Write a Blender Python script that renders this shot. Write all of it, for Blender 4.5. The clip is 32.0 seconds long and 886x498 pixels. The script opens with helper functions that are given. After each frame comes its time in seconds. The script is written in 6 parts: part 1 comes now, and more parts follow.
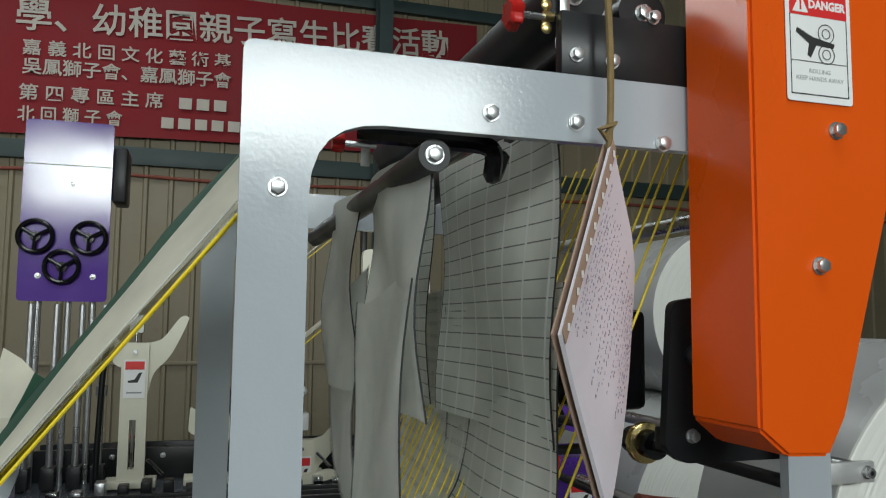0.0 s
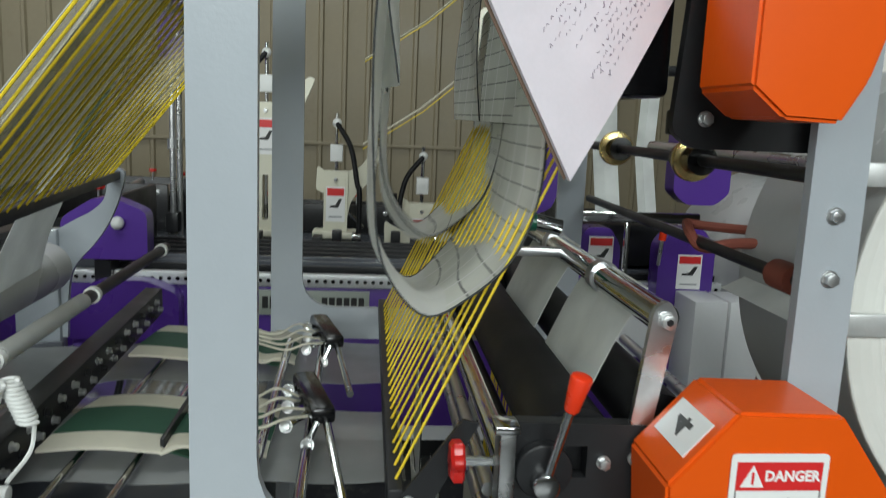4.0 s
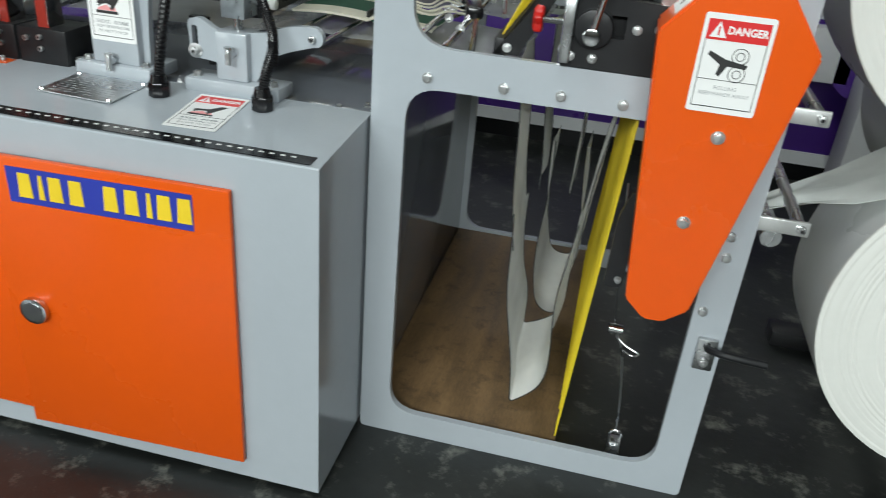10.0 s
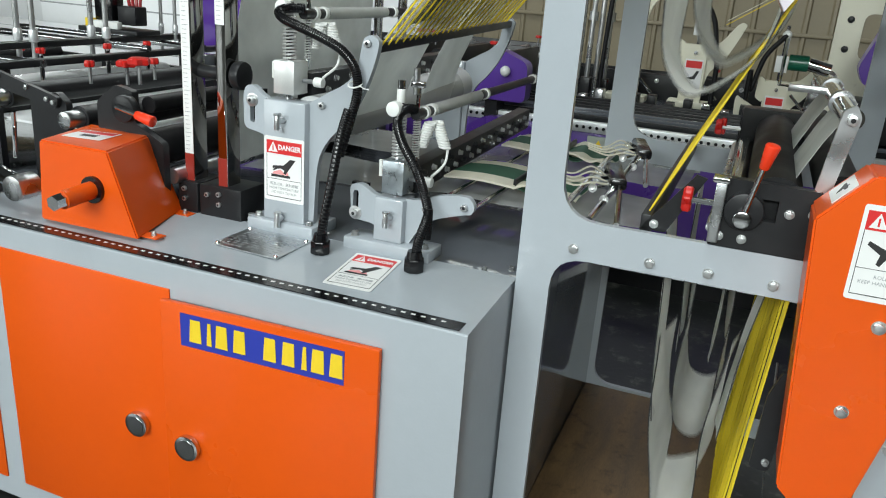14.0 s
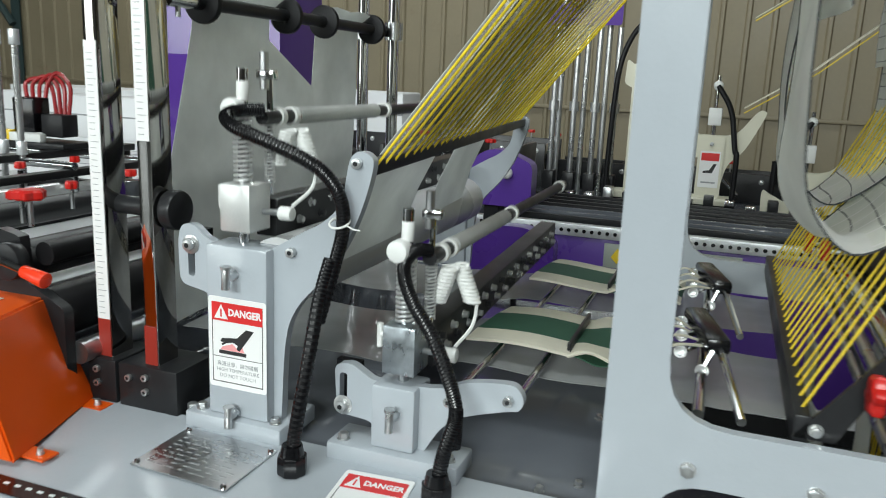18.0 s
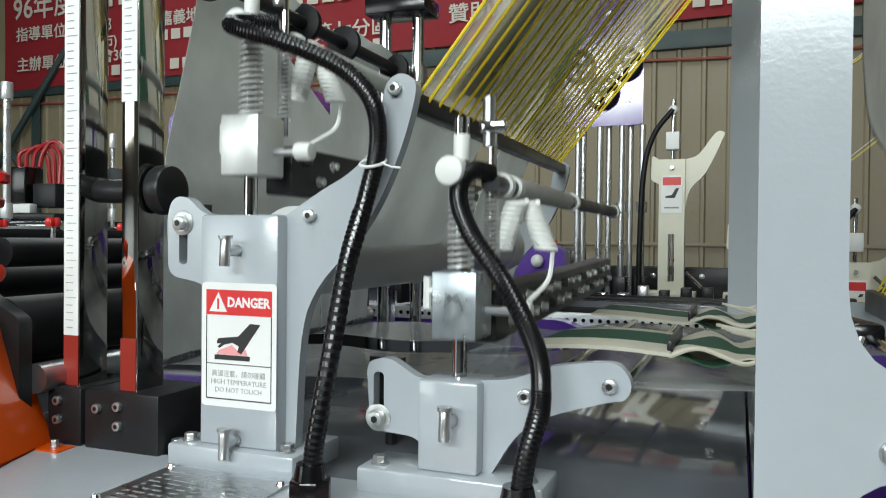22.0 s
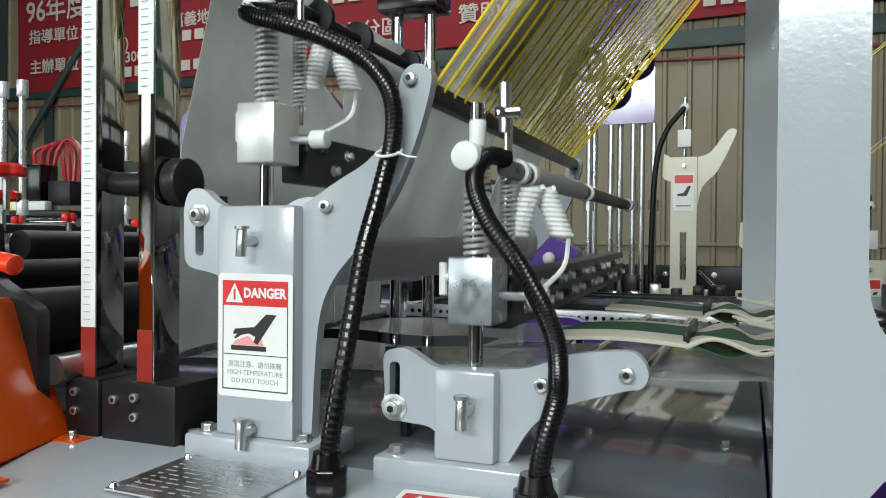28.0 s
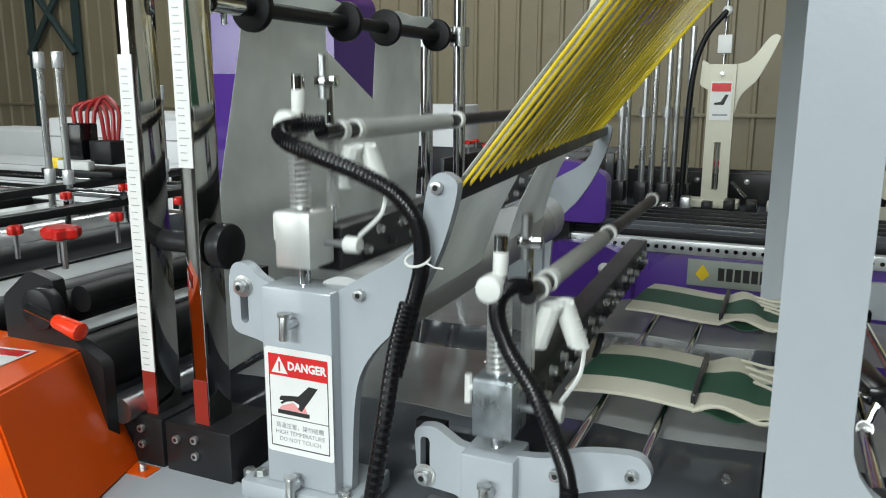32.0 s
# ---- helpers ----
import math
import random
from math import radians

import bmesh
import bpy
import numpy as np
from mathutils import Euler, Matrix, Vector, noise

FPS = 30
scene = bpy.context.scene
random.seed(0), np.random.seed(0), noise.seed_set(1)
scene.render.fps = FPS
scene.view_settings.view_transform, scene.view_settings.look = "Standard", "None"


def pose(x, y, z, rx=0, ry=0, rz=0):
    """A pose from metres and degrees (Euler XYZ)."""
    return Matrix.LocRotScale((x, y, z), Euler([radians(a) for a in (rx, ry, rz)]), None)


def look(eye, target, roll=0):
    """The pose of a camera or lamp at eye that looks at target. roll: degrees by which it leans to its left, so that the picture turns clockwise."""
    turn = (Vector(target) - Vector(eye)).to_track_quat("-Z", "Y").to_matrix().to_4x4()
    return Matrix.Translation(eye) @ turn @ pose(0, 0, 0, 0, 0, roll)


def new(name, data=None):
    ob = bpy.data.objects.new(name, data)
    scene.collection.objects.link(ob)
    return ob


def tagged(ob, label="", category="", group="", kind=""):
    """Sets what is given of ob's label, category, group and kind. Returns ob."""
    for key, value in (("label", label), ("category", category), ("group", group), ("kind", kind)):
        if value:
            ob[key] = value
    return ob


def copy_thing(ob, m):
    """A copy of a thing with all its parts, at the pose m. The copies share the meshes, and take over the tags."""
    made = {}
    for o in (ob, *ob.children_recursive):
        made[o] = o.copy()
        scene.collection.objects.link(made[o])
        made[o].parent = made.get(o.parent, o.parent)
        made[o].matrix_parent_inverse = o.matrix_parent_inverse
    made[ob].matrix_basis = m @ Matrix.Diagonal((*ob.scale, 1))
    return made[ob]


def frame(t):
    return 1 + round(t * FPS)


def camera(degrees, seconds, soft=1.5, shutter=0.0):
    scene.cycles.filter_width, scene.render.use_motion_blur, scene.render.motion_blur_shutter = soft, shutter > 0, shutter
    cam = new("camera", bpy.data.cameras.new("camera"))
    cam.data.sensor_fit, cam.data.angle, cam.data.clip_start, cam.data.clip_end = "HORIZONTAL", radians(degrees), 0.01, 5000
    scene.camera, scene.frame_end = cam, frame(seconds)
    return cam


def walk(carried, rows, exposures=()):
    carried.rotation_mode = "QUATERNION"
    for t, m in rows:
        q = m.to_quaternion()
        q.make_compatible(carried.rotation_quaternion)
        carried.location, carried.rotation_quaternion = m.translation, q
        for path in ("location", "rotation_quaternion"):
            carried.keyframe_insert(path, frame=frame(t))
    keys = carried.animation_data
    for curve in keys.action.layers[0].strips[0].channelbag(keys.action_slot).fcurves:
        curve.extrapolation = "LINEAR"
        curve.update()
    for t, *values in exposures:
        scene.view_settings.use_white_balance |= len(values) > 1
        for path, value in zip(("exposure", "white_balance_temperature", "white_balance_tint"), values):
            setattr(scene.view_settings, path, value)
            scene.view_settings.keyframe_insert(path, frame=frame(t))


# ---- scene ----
import functools

# ---- path of the camera ----
PATH = [
    (0, (-0.145, -0.855, 1.582), (0.443, 1.049, 1.765), 0.6),
    (0.5, (-0.144, -0.849, 1.568), (0.414, 1.066, 1.714), 1.2),
    (1, (-0.144, -0.85, 1.555), (0.366, 1.081, 1.659), 1.4),
    (1.5, (-0.131, -0.852, 1.529), (0.345, 1.09, 1.592), 1.0),
    (2, (-0.097, -0.841, 1.506), (0.312, 1.117, 1.488), 0.2),
    (2.5, (-0.054, -0.766, 1.344), (0.299, 1.202, 1.328), -0.3),
    (4.5, (0.123, -0.91, 1.439), (0.266, 1.025, 0.955), 2.8),
    (5, (0.166, -0.963, 1.388), (0.252, 0.944, 0.793), 2.3),
    (5.5, (0.241, -1.012, 1.372), (0.239, 0.88, 0.724), 2.6),
    (6, (0.31, -1.084, 1.355), (0.151, 0.774, 0.631), 2.7),
    (6.5, (0.34, -1.149, 1.338), (0.106, 0.677, 0.557), 1.3),
    (7, (0.34, -1.183, 1.323), (0.097, 0.62, 0.492), 2.2),
    (7.5, (0.352, -1.198, 1.304), (0.142, 0.575, 0.404), 3.5),
    (8, (0.365, -1.232, 1.291), (0.142, 0.502, 0.319), 3.5),
    (8.5, (0.355, -1.296, 1.292), (0.141, 0.431, 0.305), 3.1),
    (9, (0.365, -1.378, 1.294), (0.162, 0.335, 0.281), 4.8),
    (9.5, (0.365, -1.419, 1.298), (0.132, 0.313, 0.327), 5.4),
    (10, (0.346, -1.434, 1.303), (0.0, 0.298, 0.365), 5.0),
    (10.5, (0.321, -1.453, 1.301), (-0.097, 0.263, 0.363), 5.0),
    (11, (0.31, -1.459, 1.301), (-0.158, 0.249, 0.371), 5.0),
    (11.5, (0.311, -1.464, 1.308), (-0.179, 0.244, 0.391), 4.6),
    (12, (0.307, -1.464, 1.316), (-0.231, 0.251, 0.438), 4.5),
    (12.5, (0.298, -1.46, 1.328), (-0.306, 0.256, 0.497), 4.0),
    (13, (0.289, -1.464, 1.347), (-0.379, 0.268, 0.602), 3.7),
    (13.5, (0.281, -1.468, 1.364), (-0.395, 0.283, 0.674), 4.1),
    (14, (0.285, -1.464, 1.375), (-0.392, 0.301, 0.722), 4.2),
    (14.5, (0.279, -1.462, 1.38), (-0.405, 0.311, 0.758), 4.1),
    (15, (0.269, -1.453, 1.401), (-0.431, 0.331, 0.83), 3.2),
    (15.5, (0.257, -1.452, 1.409), (-0.463, 0.347, 0.915), 2.6),
    (17.5, (0.134, -1.122, 1.384), (-0.558, 0.713, 0.991), 2.6),
    (18, (0.003, -0.966, 1.364), (-0.656, 0.872, 0.93), 2.5),
    (18.5, (-0.084, -0.826, 1.281), (-0.707, 1.028, 0.863), 1.9),
    (19, (-0.118, -0.721, 1.215), (-0.803, 1.121, 0.843), 1.9),
    (19.5, (-0.13, -0.684, 1.129), (-0.856, 1.128, 0.69), 1.3),
    (20, (-0.141, -0.71, 1.099), (-0.885, 1.133, 0.87), 1.5),
    (20.5, (-0.137, -0.733, 1.103), (-0.889, 1.117, 0.999), 1.1),
    (21, (-0.139, -0.756, 1.104), (-0.883, 1.1, 1.057), 1.5),
    (21.5, (-0.135, -0.759, 1.089), (-0.861, 1.105, 1.077), 1.5),
    (22, (-0.127, -0.767, 1.07), (-0.836, 1.103, 1.043), 0.6),
    (22.5, (-0.132, -0.777, 1.057), (-0.833, 1.095, 1.012), 1.7),
    (23, (-0.14, -0.792, 1.063), (-0.835, 1.083, 1.032), 1.8),
    (23.5, (-0.145, -0.799, 1.066), (-0.845, 1.075, 1.066), 2.0),
    (24, (-0.144, -0.795, 1.063), (-0.868, 1.069, 1.077), 2.0),
    (24.5, (-0.146, -0.787, 1.06), (-0.866, 1.079, 1.067), 1.8),
    (25, (-0.143, -0.778, 1.058), (-0.853, 1.092, 1.056), 1.8),
    (25.5, (-0.147, -0.778, 1.059), (-0.851, 1.094, 1.05), 2.0),
    (27.5, (-0.139, -0.767, 1.055), (-0.865, 1.096, 1.03), 1.0),
    (28, (-0.133, -0.77, 1.057), (-0.865, 1.09, 1.033), 0.5),
    (28.5, (-0.125, -0.769, 1.056), (-0.864, 1.09, 1.048), 0.2),
    (29, (-0.127, -0.772, 1.056), (-0.867, 1.086, 1.056), 0.7),
    (29.5, (-0.136, -0.769, 1.05), (-0.876, 1.09, 1.056), 0.7),
    (30, (-0.136, -0.762, 1.051), (-0.883, 1.094, 1.049), 0.5),
    (30.5, (-0.142, -0.742, 1.054), (-0.907, 1.106, 1.012), 0.9),
    (31, (-0.161, -0.735, 1.17), (-0.913, 1.109, 0.99), 1.8),
    (31.5, (-0.147, -0.763, 1.29), (-0.928, 1.035, 0.895), -0.6),
    (32, (-0.115, -0.798, 1.352), (-0.907, 0.993, 0.946), 0.2),
]
cam = camera(59.2, 32.0, 1.0, 0.5)
walk(cam, [(t, look(eye, target, roll)) for t, eye, target, roll in PATH],
     [(0, -0.84), (2.5, -0.78), (5, -0.3), (6, -0.43), (7, -0.48), (9, -0.34), (11, -0.2), (13, -0.18), (15, -0.13), (18, -0.2), (20, -0.05), (21.5, -0.22), (25, -0.27), (29, -0.28), (31, -0.31), (32, -0.25)])

# ---- light ----
world = bpy.data.worlds.new("world")
scene.world = world
world.use_nodes = True
wn = world.node_tree
sky = wn.nodes.new("ShaderNodeTexSky")
sky.sky_type = "NISHITA"
sky.sun_disc = False
sky.sun_elevation, sky.sun_rotation = radians(42), radians(200)
wn.nodes["Background"].inputs["Strength"].default_value = 0.09
wn.links.new(sky.outputs["Color"], wn.nodes["Background"].inputs["Color"])


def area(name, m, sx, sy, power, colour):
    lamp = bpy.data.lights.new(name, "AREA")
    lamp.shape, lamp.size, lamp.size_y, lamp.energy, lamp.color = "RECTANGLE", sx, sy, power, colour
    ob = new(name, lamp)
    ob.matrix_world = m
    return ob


# daylight through the high windows behind the camera and through two roof lights added out of view
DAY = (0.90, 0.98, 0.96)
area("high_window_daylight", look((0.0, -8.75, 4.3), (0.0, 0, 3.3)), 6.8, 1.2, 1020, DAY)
# unseen opening, assumed so the chromed post has something bright to reflect
area("assumed_opening_daylight", look((-9.2, -8.75, 2.9), (-4.0, 0, 2.4)), 6.0, 3.4, 330, DAY)
area("added_roof_daylight", look((-0.5, -2.2, 6.9), (-0.5, -1.6, 0)), 4.0, 1.4, 230, DAY)
area("added_roof_daylight", look((-5.2, 6.2, 6.9), (-5.2, 5.4, 0)), 11.0, 1.2, 400, DAY)


# ---- materials ----
def material(name, colour, rough=0.5, metal=0.0, vary=0.12, scale=6.0, bump=0.0, bump_scale=60.0, dirt=None, dirt_amount=0.0,
             dirt_scale=3.0, dirt_edge=0.08, coat=0.0, spread=0.0, rough_vary=0.08, shine=0.5, stretch=None):
    """A painted, metal or plastic surface: two scales of tone, uneven gloss, fine relief, patches of dirt."""
    m = bpy.data.materials.new(name)
    m.use_nodes = True
    t = m.node_tree
    p = t.nodes["Principled BSDF"]
    p.inputs["Metallic"].default_value = metal
    p.inputs["Coat Weight"].default_value = coat
    p.inputs["Coat Roughness"].default_value = 0.12
    p.inputs["Specular IOR Level"].default_value = shine
    co = t.nodes.new("ShaderNodeTexCoord")
    big = t.nodes.new("ShaderNodeTexNoise")
    big.inputs["Scale"].default_value, big.inputs["Detail"].default_value = scale, 6
    fine = t.nodes.new("ShaderNodeTexNoise")
    fine.inputs["Scale"].default_value, fine.inputs["Detail"].default_value = scale * 14, 3
    place = co.outputs["Object"]
    if stretch:
        grain = t.nodes.new("ShaderNodeVectorMath")
        grain.operation = "MULTIPLY"
        grain.inputs[1].default_value = stretch
        t.links.new(place, grain.inputs[0])
        place = grain.outputs[0]
    for n in (big, fine):
        t.links.new(place, n.inputs["Vector"])
    add = t.nodes.new("ShaderNodeMath")
    add.operation = "MULTIPLY_ADD"
    add.inputs[1].default_value = 0.35
    t.links.new(fine.outputs["Fac"], add.inputs[0])
    t.links.new(big.outputs["Fac"], add.inputs[2])
    tone = t.nodes.new("ShaderNodeMapRange")
    tone.inputs["From Min"].default_value, tone.inputs["From Max"].default_value = 0.35, 1.0
    tone.inputs["To Min"].default_value, tone.inputs["To Max"].default_value = 1 - vary, 1 + vary
    t.links.new(add.outputs[0], tone.inputs["Value"])
    last = tone.outputs["Result"]
    if spread:
        info = t.nodes.new("ShaderNodeObjectInfo")
        r = t.nodes.new("ShaderNodeMapRange")
        r.inputs["To Min"].default_value, r.inputs["To Max"].default_value = 1 - spread, 1 + spread
        t.links.new(info.outputs["Random"], r.inputs["Value"])
        mul = t.nodes.new("ShaderNodeMath")
        mul.operation = "MULTIPLY"
        t.links.new(last, mul.inputs[0])
        t.links.new(r.outputs["Result"], mul.inputs[1])
        last = mul.outputs[0]
    col = t.nodes.new("ShaderNodeVectorMath")
    col.operation = "SCALE"
    col.inputs[0].default_value = colour[:3]
    t.links.new(last, col.inputs["Scale"])
    out = col.outputs[0]
    if dirt:
        d = t.nodes.new("ShaderNodeTexNoise")
        d.inputs["Scale"].default_value, d.inputs["Detail"].default_value, d.inputs["Roughness"].default_value = dirt_scale, 10, 0.72
        t.links.new(co.outputs["Object"], d.inputs["Vector"])
        ramp = t.nodes.new("ShaderNodeValToRGB")
        ramp.color_ramp.elements[0].position = 0.62 - 0.3 * dirt_amount
        ramp.color_ramp.elements[1].position = 0.62 - 0.3 * dirt_amount + dirt_edge
        ramp.color_ramp.elements[1].color = (1, 1, 1, 1)
        t.links.new(d.outputs["Fac"], ramp.inputs["Fac"])
        mix = t.nodes.new("ShaderNodeMix")
        mix.data_type = "RGBA"
        mix.inputs["B"].default_value = (*dirt, 1)
        t.links.new(ramp.outputs["Color"], mix.inputs["Factor"])
        t.links.new(out, mix.inputs["A"])
        out = mix.outputs["Result"]
    t.links.new(out, p.inputs["Base Color"])
    rg = t.nodes.new("ShaderNodeMapRange")
    rg.inputs["From Min"].default_value, rg.inputs["From Max"].default_value = 0.3, 0.7
    rg.inputs["To Min"].default_value, rg.inputs["To Max"].default_value = max(0.02, rough - rough_vary), min(1, rough + rough_vary)
    t.links.new(big.outputs["Fac"], rg.inputs["Value"])
    t.links.new(rg.outputs["Result"], p.inputs["Roughness"])
    if bump:
        b = t.nodes.new("ShaderNodeTexNoise")
        b.inputs["Scale"].default_value, b.inputs["Detail"].default_value = bump_scale, 3
        t.links.new(co.outputs["Object"], b.inputs["Vector"])
        bn = t.nodes.new("ShaderNodeBump")
        bn.inputs["Strength"].default_value, bn.inputs["Distance"].default_value = bump, 0.002
        t.links.new(b.outputs["Fac"], bn.inputs["Height"])
        t.links.new(bn.outputs["Normal"], p.inputs["Normal"])
    return m


def sheer(name, colour, clear, glow_through=0.5, rough=0.35, weave=0.0, weave_scale=220.0):
    """Thin plastic film or woven cloth that lets some light through."""
    m = bpy.data.materials.new(name)
    m.use_nodes = True
    t = m.node_tree
    out = t.nodes["Material Output"]
    p = t.nodes["Principled BSDF"]
    p.inputs["Roughness"].default_value = rough
    co = t.nodes.new("ShaderNodeTexCoord")
    n = t.nodes.new("ShaderNodeTexNoise")
    n.inputs["Scale"].default_value, n.inputs["Detail"].default_value = 9, 6
    t.links.new(co.outputs["Object"], n.inputs["Vector"])
    tone = t.nodes.new("ShaderNodeMapRange")
    tone.inputs["From Min"].default_value, tone.inputs["From Max"].default_value = 0.3, 0.7
    tone.inputs["To Min"].default_value, tone.inputs["To Max"].default_value = 0.86, 1.08
    t.links.new(n.outputs["Fac"], tone.inputs["Value"])
    col = t.nodes.new("ShaderNodeVectorMath")
    col.operation = "SCALE"
    col.inputs[0].default_value = colour
    t.links.new(tone.outputs["Result"], col.inputs["Scale"])
    t.links.new(col.outputs[0], p.inputs["Base Color"])
    thru = t.nodes.new("ShaderNodeBsdfTranslucent")
    t.links.new(col.outputs[0], thru.inputs["Color"])
    mix = t.nodes.new("ShaderNodeMixShader")
    mix.inputs["Fac"].default_value = glow_through
    t.links.new(p.outputs[0], mix.inputs[1])
    t.links.new(thru.outputs[0], mix.inputs[2])
    see = t.nodes.new("ShaderNodeBsdfTransparent")
    mix2 = t.nodes.new("ShaderNodeMixShader")
    mix2.inputs["Fac"].default_value = clear
    t.links.new(mix.outputs[0], mix2.inputs[1])
    t.links.new(see.outputs[0], mix2.inputs[2])
    t.links.new(mix2.outputs[0], out.inputs["Surface"])
    if weave:
        w = t.nodes.new("ShaderNodeTexNoise")
        w.inputs["Scale"].default_value, w.inputs["Detail"].default_value = weave_scale, 2
        t.links.new(co.outputs["Object"], w.inputs["Vector"])
        bn = t.nodes.new("ShaderNodeBump")
        bn.inputs["Strength"].default_value, bn.inputs["Distance"].default_value = weave, 0.002
        t.links.new(w.outputs["Fac"], bn.inputs["Height"])
        t.links.new(bn.outputs["Normal"], p.inputs["Normal"])
    return m


GREY = material("grey_enamel", (0.40, 0.435, 0.47), 0.17, vary=0.05, scale=2.5, bump=0.1, bump_scale=160, coat=0.15)
GREYDARK = material("dark_grey_enamel", (0.125, 0.135, 0.155), 0.06, vary=0.06, scale=3, bump=0.015, coat=0.5, rough_vary=0.025)
ORANGE = material("orange_enamel", (0.74, 0.092, 0.004), 0.30, vary=0.04, scale=2, bump=0.08, bump_scale=120, coat=0.04, shine=0.35)
PURPLE = material("purple_enamel", (0.085, 0.03, 0.27), 0.3, vary=0.06, scale=2, coat=0.3)
CREAM = material("cream_enamel", (0.70, 0.68, 0.55), 0.35, vary=0.05, scale=4, dirt=(0.35, 0.32, 0.24), dirt_amount=0.05)
POSTCHROME = material("dark_polished_chrome", (0.52, 0.51, 0.49), 0.07, 1.0, vary=0.1, scale=9, rough_vary=0.03)
CHROME = material("chrome", (0.60, 0.61, 0.62), 0.1, 1.0, vary=0.03, rough_vary=0.04)
STEEL = material("brushed_steel", (0.56, 0.57, 0.58), 0.3, 1.0, vary=0.08, scale=12)
BLOCK = material("bright_milled_steel", (0.68, 0.69, 0.68), 0.36, 0.6, vary=0.1, scale=20, bump=0.06)
ALU = material("cast_aluminium", (0.74, 0.76, 0.77), 0.34, 0.6, vary=0.06, scale=8, bump=0.1)
IRON = material("blackened_steel", (0.016, 0.0165, 0.018), 0.36, 0.0, shine=0.3, vary=0.2, scale=7, bump=0.1)
STRIPRED = material("faded_red_tape", (0.30, 0.028, 0.018), 0.4, vary=0.1)
BLACK = material("black_plastic", (0.005, 0.005, 0.006), 0.2, shine=0.45, vary=0.15)
RUBBER = material("black_rubber", (0.007, 0.007, 0.008), 0.5, shine=0.25, vary=0.2)
WHITE = material("white_paint", (0.78, 0.79, 0.80), 0.4, vary=0.04)
NYLON = material("white_nylon", (0.74, 0.75, 0.73), 0.45, vary=0.05)
RED = material("red_plastic", (0.50, 0.014, 0.010), 0.3, vary=0.08)
GRIP = material("orange_red_plastic", (0.80, 0.045, 0.012), 0.25, vary=0.05)
HOSERED = material("dark_red_hose", (0.30, 0.010, 0.012), 0.35, vary=0.1)
LABELRED = material("sticker_red", (0.66, 0.025, 0.025), 0.4, vary=0.03)
LABEL = material("sticker_white", (0.80, 0.80, 0.79), 0.35, vary=0.03)
INK = material("sticker_black", (0.02, 0.02, 0.02), 0.5, vary=0.05)
INKGREY = material("sticker_grey_print", (0.30, 0.31, 0.32), 0.5, vary=0.05)
PINK = material("sticker_pink", (0.80, 0.33, 0.33), 0.5, vary=0.05)
BLUE = material("label_blue", (0.028, 0.045, 0.36), 0.35, vary=0.04)
MOTTLED = material("mottled_blued_steel", (0.40, 0.44, 0.47), 0.34, 0.9, vary=0.28, scale=55, bump=0.05, rough_vary=0.12)
ZINC = material("zinc_plated_steel", (0.55, 0.56, 0.56), 0.3, 0.85, vary=0.05)
# bolt head, then the black of the disc drawn for its recess
SOCKET = [ZINC, IRON]
EDGE = material("charcoal_woven_edge", (0.03, 0.033, 0.034), 0.7, vary=0.2)
GOLD = material("label_yellow", (0.85, 0.60, 0.03), 0.35, vary=0.08, scale=20)
YELLOW = material("yellow_cord", (0.78, 0.58, 0.025), 0.5, vary=0.12, scale=40, spread=0.08)
BRASS = material("brass", (0.75, 0.58, 0.25), 0.25, 1.0, vary=0.05)
BRICKRED = material("brown_red_cord", (0.27, 0.075, 0.05), 0.6, vary=0.15)
PLY = material("plywood_board", (0.14, 0.083, 0.036), 0.55, vary=0.6, scale=4, bump=0.25, dirt=(0.045, 0.027, 0.014), dirt_amount=0.3, dirt_scale=16, dirt_edge=0.2, stretch=(5.0, 1.0, 1.0))
CONCRETE = material("worn_painted_concrete", (0.016, 0.018, 0.017), 0.38, vary=0.45, scale=2.5, bump=0.4, bump_scale=25, dirt=(0.15, 0.152, 0.132),
                    dirt_amount=0.25, dirt_scale=11, dirt_edge=0.16)
WALLTIN = material("beige_corrugated_steel", (0.268, 0.226, 0.148), 0.5, vary=0.1, scale=1.5, dirt=(0.24, 0.19, 0.12), dirt_amount=0.08, dirt_scale=1.2)
GREENSTEEL = material("dark_green_steel", (0.035, 0.06, 0.06), 0.5, vary=0.15, scale=3)
BANNER = material("red_banner_cloth", (0.249, 0.009, 0.015), 0.75, vary=0.1, scale=1.5)
BANNERTEXT = material("banner_print", (0.58, 0.53, 0.47), 0.7, vary=0.08)
# roof and side walls stay out of view; kept dark to cut bounced light
ROOF = material("roof_sheet", (0.12, 0.125, 0.125), 0.6, vary=0.1, scale=1)
SIDEWALL = material("side_wall_panel", (0.14, 0.125, 0.10), 0.6, vary=0.1, scale=1)
PAPERPINK = material("pale_pink_paper", (0.74, 0.69, 0.75), 0.6, vary=0.06, scale=14)
CARD = material("brown_card", (0.36, 0.24, 0.18), 0.8, vary=0.12)
ROLLEDGE = material("roll_end_layers", (0.72, 0.72, 0.68), 0.6, vary=0.05, scale=5)
ROLLFILM = material("grey_white_film_roll", (0.52, 0.53, 0.53), 0.3, vary=0.06, scale=4)
FILM = sheer("milky_plastic_film", (0.90, 0.92, 0.90), 0.05, 0.48, 0.25)
WEB = sheer("white_woven_web", (0.90, 0.91, 0.88), 0.0, 0.42, 0.5, 0.25, 400)
CLEARFILM = sheer("clear_plastic_film", (0.82, 0.81, 0.72), 0.66, 0.45, 0.14)
CLOTHGREEN = sheer("woven_green_cloth", (0.03, 0.105, 0.065), 0.0, 0.2, 0.7, 0.3)
